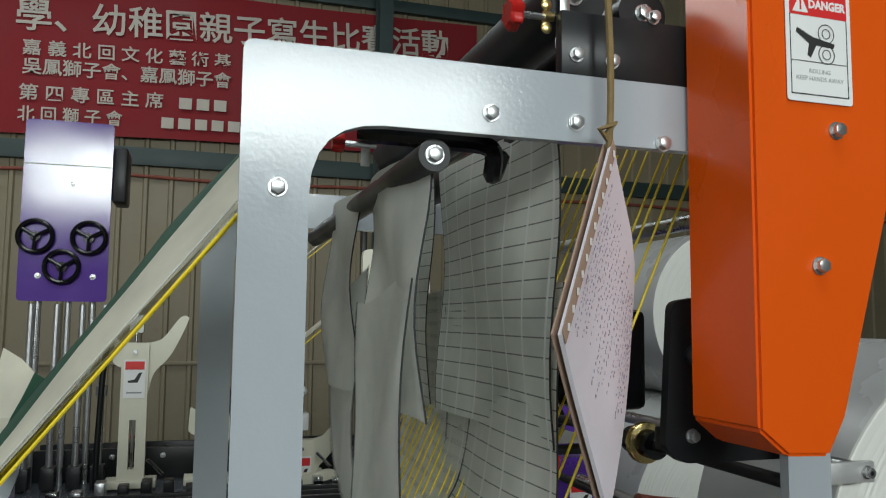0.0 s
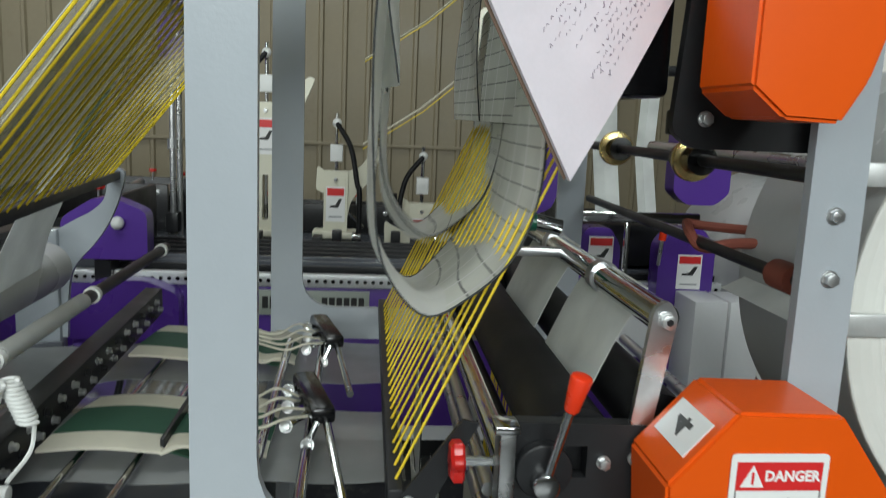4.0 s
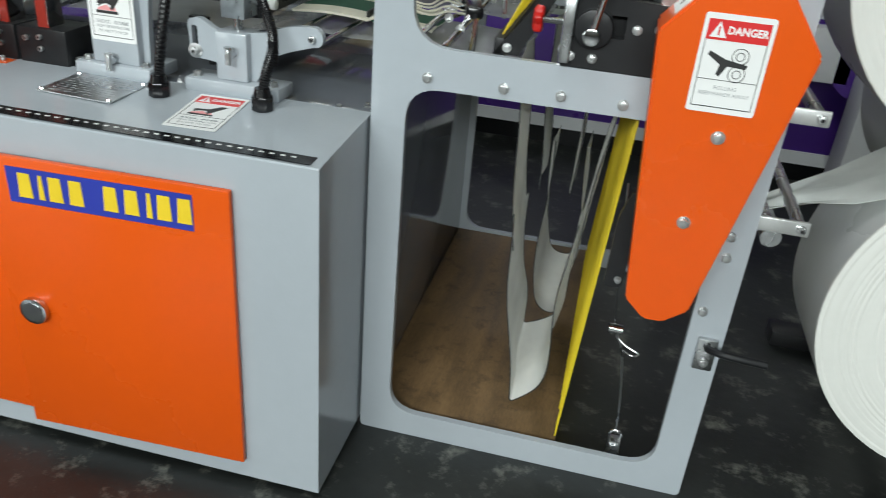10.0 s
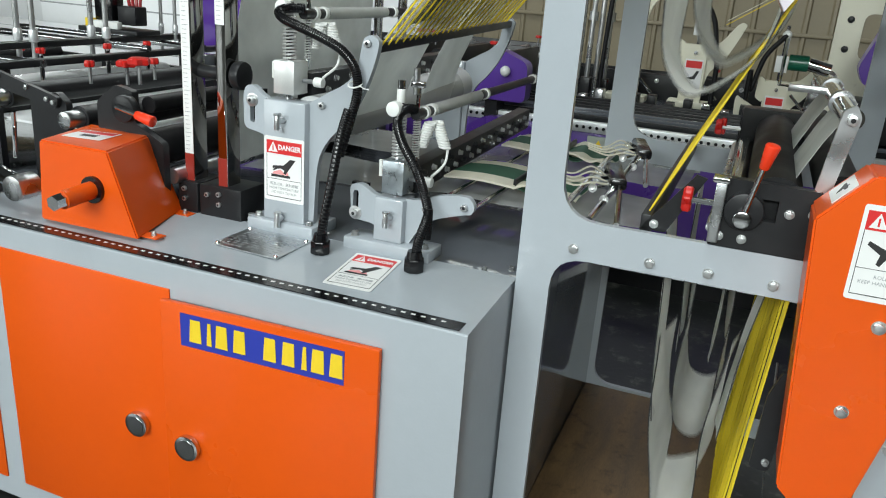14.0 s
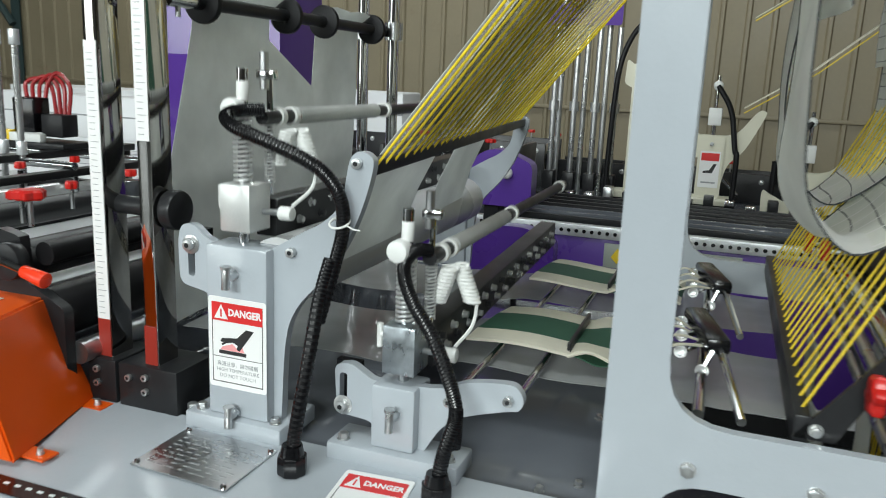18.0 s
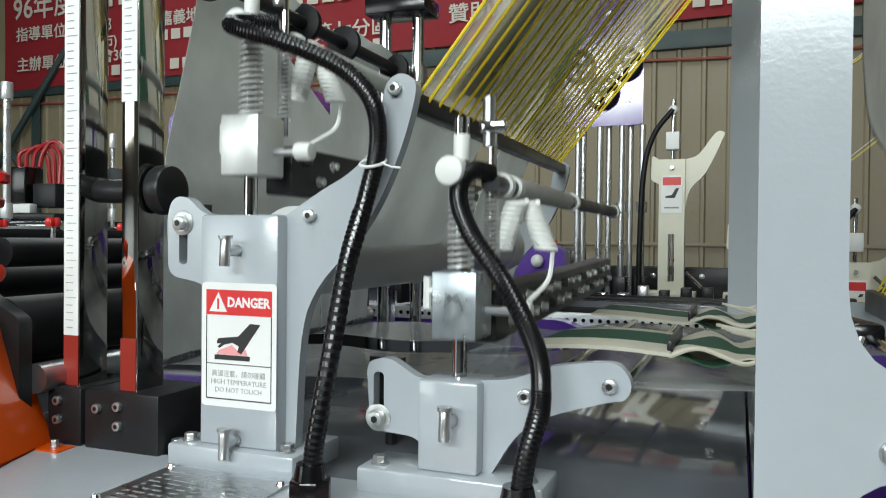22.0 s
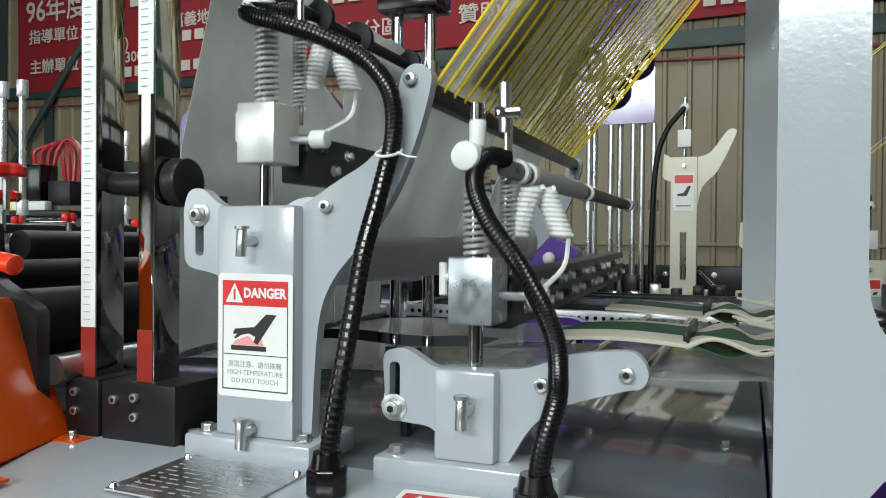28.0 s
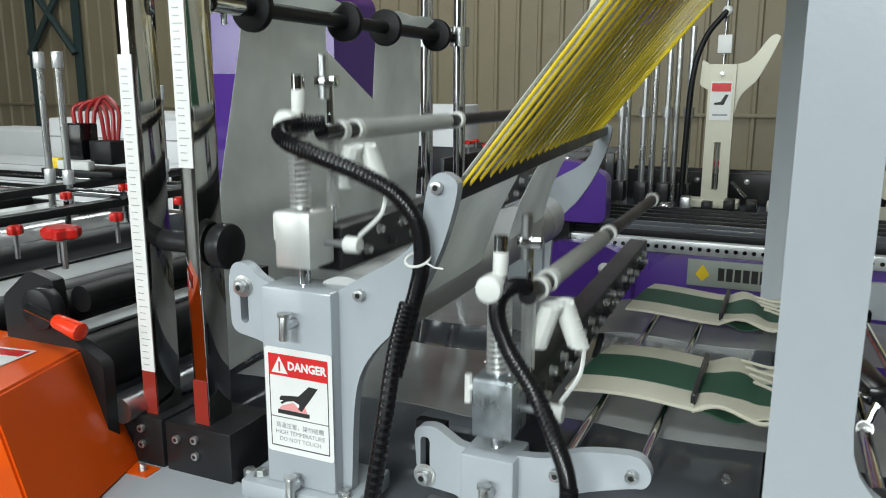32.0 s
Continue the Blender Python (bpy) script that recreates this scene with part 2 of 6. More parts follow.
BEDFILM = sheer("grey_bed_film", (0.52, 0.53, 0.53), 0.45, 0.3, 0.14)
CLOTHCREAM = sheer("woven_cream_cloth", (0.86, 0.83, 0.72), 0.0, 0.45, 0.7, 0.3)


# ---- building helpers ----
def part(name, bm, mat, parent=None, label="", smooth=35):
    """Links a bmesh as one mesh object under a thing or a part; mat may be a list."""
    me = bpy.data.meshes.new(name)
    bmesh.ops.recalc_face_normals(bm, faces=bm.faces)
    bm.to_mesh(me)
    bm.free()
    for mm in mat if isinstance(mat, (list, tuple)) else (mat,):
        me.materials.append(mm)
    if smooth:
        me.shade_smooth()
        me.set_sharp_from_angle(angle=radians(smooth))
    ob = new(name, me)
    if parent:
        ob.parent = parent
    if label:
        ob["label"] = label
    return ob


def share(name, src, parent, m, label=""):
    """Another object on the mesh of src."""
    ob = new(name, src.data)
    ob.parent = parent
    ob.matrix_local = m
    if label:
        ob["label"] = label
    return ob


def thing(name, label, category, m=None, group="", kind=""):
    ob = new(name)
    if m:
        ob.matrix_world = m
    return tagged(ob, label, category, group, kind)


def B():
    return bmesh.new()


def box(bm, x0, x1, y0, y1, z0, z1, bevel=0.0, mat=0):
    r = bmesh.ops.create_cube(bm, size=1, matrix=Matrix.LocRotScale(((x0 + x1) / 2, (y0 + y1) / 2, (z0 + z1) / 2), None, (x1 - x0, y1 - y0, z1 - z0)))
    fs = list({f for v in r["verts"] for f in v.link_faces})
    for f in fs:
        f.material_index = mat
    if bevel:
        es = list({e for v in r["verts"] for e in v.link_edges})
        bmesh.ops.bevel(bm, geom=es, offset=bevel, segments=2, affect="EDGES", profile=0.5, material=mat)
    return bm


def cyl(bm, a, b, r, r2=None, seg=20, mat=0, bevel=0.0):
    a, b = Vector(a), Vector(b)
    d = b - a
    m = Matrix.Translation((a + b) / 2) @ d.to_track_quat("Z", "Y").to_matrix().to_4x4()
    got = bmesh.ops.create_cone(bm, cap_ends=True, segments=seg, radius1=r, radius2=r if r2 is None else r2, depth=d.length, matrix=m)
    fs = {f for v in got["verts"] for f in v.link_faces}
    for f in fs:
        f.material_index = mat
    if bevel:
        es = [e for e in {e for v in got["verts"] for e in v.link_edges} if any(len(f.verts) > 4 for f in e.link_faces)]
        bmesh.ops.bevel(bm, geom=es, offset=bevel, segments=2, affect="EDGES", profile=0.5, material=mat)
    return bm


def ball(bm, c, r, seg=16, mat=0, squash=(1, 1, 1)):
    got = bmesh.ops.create_uvsphere(bm, u_segments=seg, v_segments=seg // 2, radius=r, matrix=Matrix.LocRotScale(c, None, squash))
    for f in {f for v in got["verts"] for f in v.link_faces}:
        f.material_index = mat
    return bm


def rounded(points, radii, n=5):
    """A polygon with its corners rounded."""
    out = []
    k = len(points)
    for i, p in enumerate(points):
        p = Vector((p[0], p[1]))
        a, b = Vector(points[i - 1][:2]) - p, Vector(points[(i + 1) % k][:2]) - p
        r = radii[i] if isinstance(radii, (list, tuple)) else radii
        if r <= 0:
            out.append((p.x, p.y))
            continue
        r = min(r, 0.49 * a.length, 0.49 * b.length)
        a, b = p + a.normalized() * r, p + b.normalized() * r
        for j in range(n + 1):
            u = j / n
            q = a * (1 - u) ** 2 + p * 2 * u * (1 - u) + b * u ** 2
            out.append((q.x, q.y))
    return out


def plate(bm, outer, d0, d1, holes=(), axis="y", bevel=0.0, mat=0):
    """A flat plate: the outline (and holes in it) given in the plane across the axis, from d0 to d1 along it."""
    def at(p, d):
        return {"y": (p[0], d, p[1]), "x": (d, p[0], p[1]), "z": (p[0], p[1], d)}[axis]
    edges, mine = [], []
    for loop in (outer, *holes):
        vs = [bm.verts.new(at(p, d0)) for p in loop]
        mine += vs
        edges += [bm.edges.new((vs[i], vs[(i + 1) % len(vs)])) for i in range(len(vs))]
    if holes:
        got = bmesh.ops.triangle_fill(bm, edges=edges, use_beauty=True)
        faces = [g for g in got["geom"] if isinstance(g, bmesh.types.BMFace)]
    else:
        faces = [bm.faces.new(mine)]
    ext = bmesh.ops.extrude_face_region(bm, geom=faces)
    new_vs = [g for g in ext["geom"] if isinstance(g, bmesh.types.BMVert)]
    bmesh.ops.translate(bm, verts=new_vs, vec=Vector(at((0, 0), d1)) - Vector(at((0, 0), d0)))
    fs = {f for v in mine + new_vs for f in v.link_faces}
    for f in fs:
        f.material_index = mat
    if bevel:
        bmesh.ops.dissolve_limit(bm, angle_limit=radians(1), verts=mine + new_vs, edges=list({e for f in fs if f.is_valid for e in f.edges}))
    return bm


def sweep(bm, pts, r, seg=10, mat=0, closed=False, rs=None):
    """A round tube along points."""
    pts = [Vector(p) for p in pts]
    rings = []
    up = Vector((0, 0, 1))
    for i, p in enumerate(pts):
        d = (pts[min(i + 1, len(pts) - 1)] - pts[max(i - 1, 0)]).normalized()
        side = d.cross(up)
        if side.length < 0.05:
            side = d.cross(Vector((0, 1, 0)))
        side.normalize()
        up = side.cross(d).normalized()
        rr = rs[i] if rs else r
        rings.append([bm.verts.new(p + (side * math.cos(a) + up * math.sin(a)) * rr) for a in (2 * math.pi * k / seg for k in range(seg))])
    for a, b in zip(rings, rings[1:]):
        for k in range(seg):
            f = bm.faces.new((a[k], a[(k + 1) % seg], b[(k + 1) % seg], b[k]))
            f.material_index = mat
    for ring in (rings[0], rings[-1]):
        f = bm.faces.new(ring)
        f.material_index = mat
    return bm


def spline(pts, n=8):
    """Points of a smooth curve through the given ones."""
    p = [Vector(q) for q in pts]
    p = [2 * p[0] - p[1], *p, 2 * p[-1] - p[-2]]
    out = []
    for a, b, c, d in zip(p, p[1:], p[2:], p[3:]):
        for k in range(n):
            u = k / n
            out.append(0.5 * (2 * b + (c - a) * u + (2 * a - 5 * b + 4 * c - d) * u * u + (3 * b - a - 3 * c + d) * u ** 3))
    out.append(p[-2])
    return out


def helix(x, y, z0, z1, r, turns, wire, bm=None, seg=6, per=10, lean=(0, 0)):
    bm = bm or B()
    n = int(turns * per)
    pts = []
    for i in range(n + 1):
        u = i / n
        a = 2 * math.pi * turns * u
        pts.append((x + r * math.cos(a) + lean[0] * u, y + r * math.sin(a) + lean[1] * u, z0 + (z1 - z0) * u))
    return sweep(bm, pts, wire, seg)


def sheet(bm, rows, thick=0.0, mats=None):
    """A skin over rows of points; with thickness if given. mats: a material index for each column."""
    vs = [[bm.verts.new(p) for p in row] for row in rows]
    fs = []
    for a, b in zip(vs, vs[1:]):
        for k in range(len(a) - 1):
            f = bm.faces.new((a[k], a[k + 1], b[k + 1], b[k]))
            if mats:
                f.material_index = mats[k % len(mats)]
            fs.append(f)
    if thick:
        bmesh.ops.recalc_face_normals(bm, faces=fs)
        bmesh.ops.solidify(bm, geom=fs, thickness=thick)
    return bm


def bolt(bm, c, axis, r=0.009, h=0.008, washer=True, hexa=True, mat=0):
    c, d = Vector(c), Vector(axis).normalized()
    if washer:
        cyl(bm, c, c + d * 0.002, r * 1.25, seg=18, mat=mat)
    cyl(bm, c, c + d * (h + 0.002), r, seg=6 if hexa else 16, mat=mat, bevel=r * 0.12)
    # no real recess: a raised black hex disc gives the socket's inner shade
    if not hexa:
        cyl(bm, c + d * (h + 0.0015), c + d * (h + 0.0024), r * 0.5, seg=6, mat=mat + 1)
    return bm


def words(name, body, size, m, mat, parent, align="CENTER", squeeze=1.0, depth=0.0006, bold=0.0):
    """Lettering as a mesh, lying in its own xy plane."""
    cu = bpy.data.curves.new(name, "FONT")
    cu.body, cu.size, cu.align_x, cu.align_y, cu.extrude, cu.offset, cu.resolution_u = body, size, align, "CENTER", depth, bold, 2
    tmp = bpy.data.objects.new("tmp", cu)
    scene.collection.objects.link(tmp)
    bpy.context.view_layer.update()
    me = bpy.data.meshes.new_from_object(tmp)
    bpy.data.objects.remove(tmp)
    bpy.data.curves.remove(cu)
    me.transform(Matrix.Diagonal((squeeze, 1, 1, 1)))
    me.materials.clear()
    me.materials.append(mat)
    ob = new(name, me)
    ob.parent = parent
    ob.matrix_local = m
    return ob


@functools.lru_cache(None)
def text_width(body):
    cu = bpy.data.curves.new("width", "FONT")
    cu.body, cu.size = body, 1.0
    tmp = bpy.data.objects.new("tmp", cu)
    scene.collection.objects.link(tmp)
    bpy.context.view_layer.update()
    width = tmp.dimensions.x
    bpy.data.objects.remove(tmp)
    bpy.data.curves.remove(cu)
    return width


def advance(ch):
    """How far one character moves the line on, for a size of 1."""
    return text_width("年" + ch + "年") - text_width("年年")


FRONT = Matrix.Rotation(radians(90), 4, "X")


# ---- the hall ----
T = 0.79          # height of the machine table
WALL_Y, HIGH = 9.45, 7.2
tagged(part("floor", box(B(), -17, 13, -9, WALL_Y + 0.3, -0.2, 0.0), CONCRETE), "dark worn painted concrete floor with pale scuffs", "floor", kind="structure")


def corrugated_wall():
    """Steel sheet with upright ribs, on the far side of the hall."""
    bm = B()
    prof, x = [], -17.0
    while x < 13.0:
        prof += [(x, 0), (x + 0.21, 0), (x + 0.23, -0.03), (x + 0.255, -0.03), (x + 0.275, 0)]
        x += 0.3
    sheet(bm, [[(x, WALL_Y + y, z) for x, y in prof] for z in (0.0, HIGH)], 0.012)
    w = part("wall_north", bm, WALLTIN, smooth=0)
    tagged(w, "beige corrugated steel wall with upright ribs", "wall", kind="structure")
    for z, h in ((3.68, 0.22), (6.0, 0.16)):
        g = part("trim", box(B(), -17, 13, WALL_Y - 0.12, WALL_Y - 0.031, z - h, z, 0.004), GREENSTEEL)
        tagged(g, "dark green steel girt along the wall", "beam", kind="structure")
    pipe = part("trim", sweep(B(), [(-17 + 0.75 * i, WALL_Y - 0.053, 3.33 + 0.02 * math.sin(i * 1.3)) for i in range(41)], 0.022, 8), BRICKRED)
    tagged(pipe, "thin brown conduit along the wall", "pipe", kind="structure")
    low = part("trim", box(B(), -17, 13, WALL_Y - 0.06, WALL_Y - 0.031, 1.0, 1.05, 0.01), WALLTIN)
    tagged(low, "thin dull painted rail along the wall", "rail", kind="structure")


corrugated_wall()
for nm, b in (("wall_west", (-17.2, -17, -9, WALL_Y + 0.3, 0, HIGH)), ("wall_east", (13, 13.2, -9, WALL_Y + 0.3, 0, HIGH))):
    tagged(part(nm, box(B(), *b), SIDEWALL), "plain unseen panel wall closing the hall", "wall", kind="structure")
bm = B()
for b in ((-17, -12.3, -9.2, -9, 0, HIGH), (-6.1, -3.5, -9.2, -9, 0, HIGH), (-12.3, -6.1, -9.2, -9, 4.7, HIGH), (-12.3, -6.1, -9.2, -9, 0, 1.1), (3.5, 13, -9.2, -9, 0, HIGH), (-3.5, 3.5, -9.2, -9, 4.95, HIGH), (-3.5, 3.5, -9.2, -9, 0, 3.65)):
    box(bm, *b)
tagged(part("wall_south", bm, SIDEWALL), "steel wall with a band of high windows and a wide assumed opening", "wall", kind="structure")
# unseen roof; its two gaps are added to let the roof lamps in
bm = B()
for y0, y1 in ((-9.2, -2.9), (-1.5, 5.6), (6.8, WALL_Y + 0.3)):
    box(bm, -17, 13, y0, y1, HIGH, HIGH + 0.1)
for x0, x1 in ((-17, -2.6), (1.6, 13)):
    box(bm, x0, x1, -2.9, -1.5, HIGH, HIGH + 0.1)
for x0, x1 in ((-17, -10.8), (0.4, 13)):
    box(bm, x0, x1, 5.6, 6.8, HIGH, HIGH + 0.1)
tagged(part("ceiling", bm, ROOF), "unseen grey sheet roof with two long openings added for daylight", "ceiling", kind="structure")


def steel_column(x, y, lean=1.0):
    c = thing("steel_column", "dark green steel column with a diagonal brace", "column", pose(x, y, 0))
    part("web", box(B(), -0.01, 0.01, -0.12, 0.12, 0, HIGH), GREENSTEEL, c)
    for s in (-1, 1):
        part("flange", box(B(), -0.09, 0.09, s * 0.128 - 0.008, s * 0.128 + 0.008, 0, HIGH), GREENSTEEL, c)
    part("brace", sweep(B(), [(0, -0.2, 1.9), (lean * 1.3, -0.2, 3.5), (lean * 2.2, -0.2, 4.6)], 0.06, 6), GREENSTEEL, c)


steel_column(-12.6, 9.47)
steel_column(-11.5, 9.47, -1.0)
steel_column(2.05, 9.0, 0.2)


def banner():
    b = thing("banner", "long red cloth banner with white brush lettering on the wall", "banner", pose(0, WALL_Y - 0.135, 0))

    def foot(x):
        return 3.55 + 0.021 * (x + 12.2)
    rows = []
    for k in range(5):
        rows.append([(-12.2 + 15.67 * i / 60, 0.012 * math.sin(i * 0.7 + k), foot(-12.2 + 15.67 * i / 60) + 1.9 * k / 4 + 0.014 * math.sin(i * 0.31)) for i in range(61)])
    part("cloth", sheet(B(), rows, 0.004), BANNER, b)

    def line(body, x, up, size, squeeze=1.0, turn=1.2):
        at = 0.0
        base = Matrix.Translation((x, -0.03, foot(x) + up)) @ Matrix.Rotation(radians(-turn), 4, "Y") @ FRONT
        for ch in body:
            if ch != " ":
                words("character", ch, size, base @ Matrix.Translation((at * size * squeeze, 0, 0)), BANNERTEXT, b, "LEFT", squeeze, 0.002, size * 0.012)
            at += advance(ch)
    line("96年度", -11.97, 1.38, 0.5, 0.93)
    line("學、幼稚園親子寫生比賽活動", -2.4, 1.40, 0.42, 1.0, 2.6)
    line("協辦單位：", -4.0, 0.99, 0.25, 1.2)
    line("嘉 義 北 回 文 化 藝 術 基", -2.3, 1.02, 0.205, 1.05, 1.8)
    line("吳鳳獅子會、嘉鳳獅子會", -2.29, 0.79, 0.215, 1.02)
    line("贊助單位：", -3.9, 0.40, 0.28, 1.1)
    line("第 四 專 區 主 席", -2.31, 0.47, 0.21, 1.05)
    line("北 回 獅 子 會", -2.31, 0.21, 0.2, 0.95)
    line("指導單位：", -11.9, 0.94, 0.26, 1.1, 0)
    line("主辦單位：", -11.88, 0.42, 0.26, 1.1, 0)
    line("法務部", -10.5, 0.90, 0.24)
    line("縣(市)", -10.3, 0.64, 0.24)
    line("台灣嘉義地方", -9.3, 0.88, 0.25)
    line("獅子會300-D1區", -10.5, 0.40, 0.25)
    line("第七分區", -6.0, 0.36, 0.28, 1.1)
    # what cannot be read, and names, as plain bars
    for x0, n, up, s in ((-10.1, 4, 1.38, 0.46), (-7.6, 5, 1.38, 0.46), (-5.0, 4, 1.38, 0.46), (-9.3, 5, 0.64, 0.24), (-10.5, 6, 0.17, 0.24), (-8.6, 4, 0.17, 0.24), (-7.8, 5, 0.4, 0.25),
                         (-6.9, 6, 0.9, 0.26), (-6.0, 5, 0.12, 0.24), (-0.5, 3, 0.47, 0.21), (0.4, 8, 1.02, 0.24), (0.4, 9, 0.79, 0.21), (0.6, 7, 0.47, 0.21), (-0.7, 5, 0.21, 0.2)):
        for k in range(n):
            x = x0 + k * s
            part("name_bar", box(B(), x, x + s * 0.72, -0.033, -0.028, foot(x) + up - s * 0.34, foot(x) + up + s * 0.34), BANNERTEXT, b, smooth=0)


banner()


# ---- small repeated makers ----
def danger_sticker(name, w, h, picture, lines, m, parent, fine=True):
    """A white warning sticker: red head with a triangle, a picture, lines of print. It lies in its own xy plane."""
    s = part(name, plate(B(), rounded([(-w / 2, -h / 2), (w / 2, -h / 2), (w / 2, h / 2), (-w / 2, h / 2)], w * 0.05, 3), 0, 0.0008, axis="z"), LABEL, parent, "white warning sticker with a red head", 0)
    s.matrix_local = m
    a, top = w * 0.44, h * 0.442
    bm = B()
    for q in ((-a, a, top - 0.002, top), (-a, a, -top, -top + 0.0015), (-a, -a + 0.0012, -top, top), (a - 0.0012, a, -top, top), (-a, a, -h * 0.158, -h * 0.158 + 0.001)):
        box(bm, q[0], q[1], q[2], q[3], 0.0008, 0.0011)
    part("frame_line", bm, INK, s, smooth=0)
    z0 = h * 0.24
    part("red_head", box(B(), -a, a, z0, top, 0.0008, 0.0012), LABELRED, s, smooth=0)
    part("triangle", plate(B(), [(-a * 0.9, z0 + h * 0.025), (-a * 0.35, z0 + h * 0.025), (-a * 0.62, top - h * 0.02)], 0.0012, 0.0015, axis="z"), LABEL, s, smooth=0)
    part("exclamation", box(B(), -a * 0.65, -a * 0.59, z0 + h * 0.045, top - h * 0.07, 0.0015, 0.0017), LABELRED, s, smooth=0)
    words("lettering", "DANGER", w * 0.152, Matrix.Translation((a * 0.3, (z0 + top) / 2, 0.0013)), LABEL, s, squeeze=0.92, depth=0.0002, bold=0.0006)
    if picture == "heat":
        bm = B()
        plate(bm, [(a * x, h * y) for x, y in ((0.35, 0.178), (0.66, 0.174), (0.09, -0.069), (-0.03, -0.051), (0.02, -0.007), (-0.18, 0.019), (-0.42, 0.002), (-0.58, -0.028), (-0.64, -0.018), (-0.53, 0.011), (-0.66, 0.007), (-0.66, 0.028), (-0.61, 0.051), (-0.01, 0.072), (0.13, 0.113))], 0.0009, 0.0012, axis="z")
        box(bm, -a * 0.73, a * 0.35, -h * 0.121, -h * 0.081, 0.0009, 0.0012)
        part("picture", bm, INK, s, smooth=0)
        part("heat_waves", plate(B(), [(-a * 0.68, -h * 0.078), (a * 0.28, -h * 0.078), (a * 0.2, -h * 0.02), (0, -h * 0.045), (-a * 0.2, 0), (-a * 0.6, -h * 0.045)], 0.0009, 0.0011, axis="z"), PINK, s, smooth=0)
    else:
        bm = B()
        plate(bm, [(-a * 0.75, h * 0.13), (-a * 0.2, h * 0.06), (a * 0.55, h * 0.02), (a * 0.5, -h * 0.02), (-a * 0.1, -h * 0.01), (-a * 0.3, -h * 0.12), (-a * 0.42, -h * 0.1), (-a * 0.35, 0), (-a * 0.8, h * 0.09)], 0.0009, 0.0012, axis="z")
        part("picture", bm, INK, s, smooth=0)
        bm = B()
        for cy in (0.1, -0.08):
            for rr in (0.085, 0.045):
                n = 20
                vo = [(a * 0.25 + h * rr * math.cos(2 * math.pi * k / n), h * cy + h * rr * math.sin(2 * math.pi * k / n)) for k in range(n)]
                vi = [(a * 0.25 + h * (rr - 0.008) * math.cos(2 * math.pi * k / n), h * cy + h * (rr - 0.008) * math.sin(2 * math.pi * k / n)) for k in range(n)]
                plate(bm, vo, 0.0012, 0.0014, [vi], axis="z")
        part("roller_picture", bm, INK, s, smooth=0)
    for k, body in enumerate(lines):
        words("lettering", body, w * 0.08, Matrix.Translation((0, -h * (0.235 + 0.065 * k), 0.0009)), INKGREY, s, squeeze=1.0, depth=0.0002)
    return s


def far_sticker(m, parent, w=0.11, h=0.17):
    s = part("sticker", box(B(), -w / 2, w / 2, -h / 2, h / 2, 0, 0.0015), LABEL, parent, "white warning sticker with a red head", 0)
    s.matrix_local = m
    part("red_head", box(B(), -w * 0.44, w * 0.44, h * 0.24, h * 0.45, 0.0015, 0.003), LABELRED, s, smooth=0)
    part("picture", plate(B(), [(-w * 0.3, -h * 0.1), (w * 0.15, -h * 0.1), (w * 0.35, h * 0.16), (w * 0.2, h * 0.16), (0, -h * 0.02), (-w * 0.3, -h * 0.05)], 0.0015, 0.003, axis="z"), INK, s, smooth=0)
    part("print_bar", box(B(), -w * 0.35, w * 0.35, -h * 0.38, -h * 0.34, 0.0015, 0.0025), INKGREY, s, smooth=0)
    return s


def red_knob(parent, a, d, r=0.018):
    """A lobed red hand knob on a threaded stud."""
    a, d = Vector(a), Vector(d).normalized()
    side = d.cross(Vector((0.3, 0.2, 0.9))).normalized()
    up = d.cross(side)
    bm, n, rings = B(), 36, []
    for h, g in ((0, 0.86), (0.003, 1.0), (0.013, 1.0), (0.017, 0.8)):
        rings.append([bm.verts.new(a + d * h + (side * math.cos(q) + up * math.sin(q)) * r * g * (0.9 + 0.13 * math.cos(6 * q))) for q in (2 * math.pi * i / n for i in range(n))])
    for u, v in zip(rings, rings[1:]):
        for i in range(n):
            bm.faces.new((u[i], u[(i + 1) % n], v[(i + 1) % n], v[i]))
    bm.faces.new(rings[0])
    bm.faces.new(rings[-1])
    part("knob", bm, RED, parent, "red plastic hand knob")
    part("stud", cyl(B(), a - d * 0.045, a, 0.0045, seg=8), STEEL, parent)


# ---- the machine frame ----
def frame_plate(name, parent, y, label, dx=0.0):
    outer = [(-0.111, 0), (0.66, 0), (0.66, 1.888), (-0.111, 1.888)]
    low = rounded([(-0.04, 0.066), (0.587, 0.066), (0.587, 0.866), (-0.04, 0.866)], 0.07, 6)
    high = rounded([(-0.036, 0.946), (0.592, 0.946), (0.592, 1.803), (-0.036, 1.803)], 0.085, 6)
    bm = plate(B(), rounded(outer, 0.012, 3), y, y + 0.016, [low, high])
    bmesh.ops.translate(bm, verts=bm.verts, vec=(dx, 0, 0))
    return part(name, bm, GREY, parent, label)


FRAME = thing("bag_machine", "tall silver-grey enamelled steel portal frame of the bag machine", "machine frame")
frame_plate("front_plate", FRAME, 0.0, "silver-grey steel plate with two large rounded openings")
frame_plate("back_plate", FRAME, 1.05, "silver-grey steel plate with two large rounded openings", -0.037)
for x, z in ((0, 0.888), (0.149, 0.888), (0.257, 0.889), (0.372, 0.889), (-0.07, 1.725), (0.177, 1.829), (0.289, 1.827), (0.411, 1.81), (0.604, 0.493), (0.625, 1.33), (0.628, 1.255), (0.62, 0.62), (0.618, 0.665)):
    part("bolt", bolt(B(), (x, 0, z), (0, -1, 0), 0.0085), ZINC, FRAME)
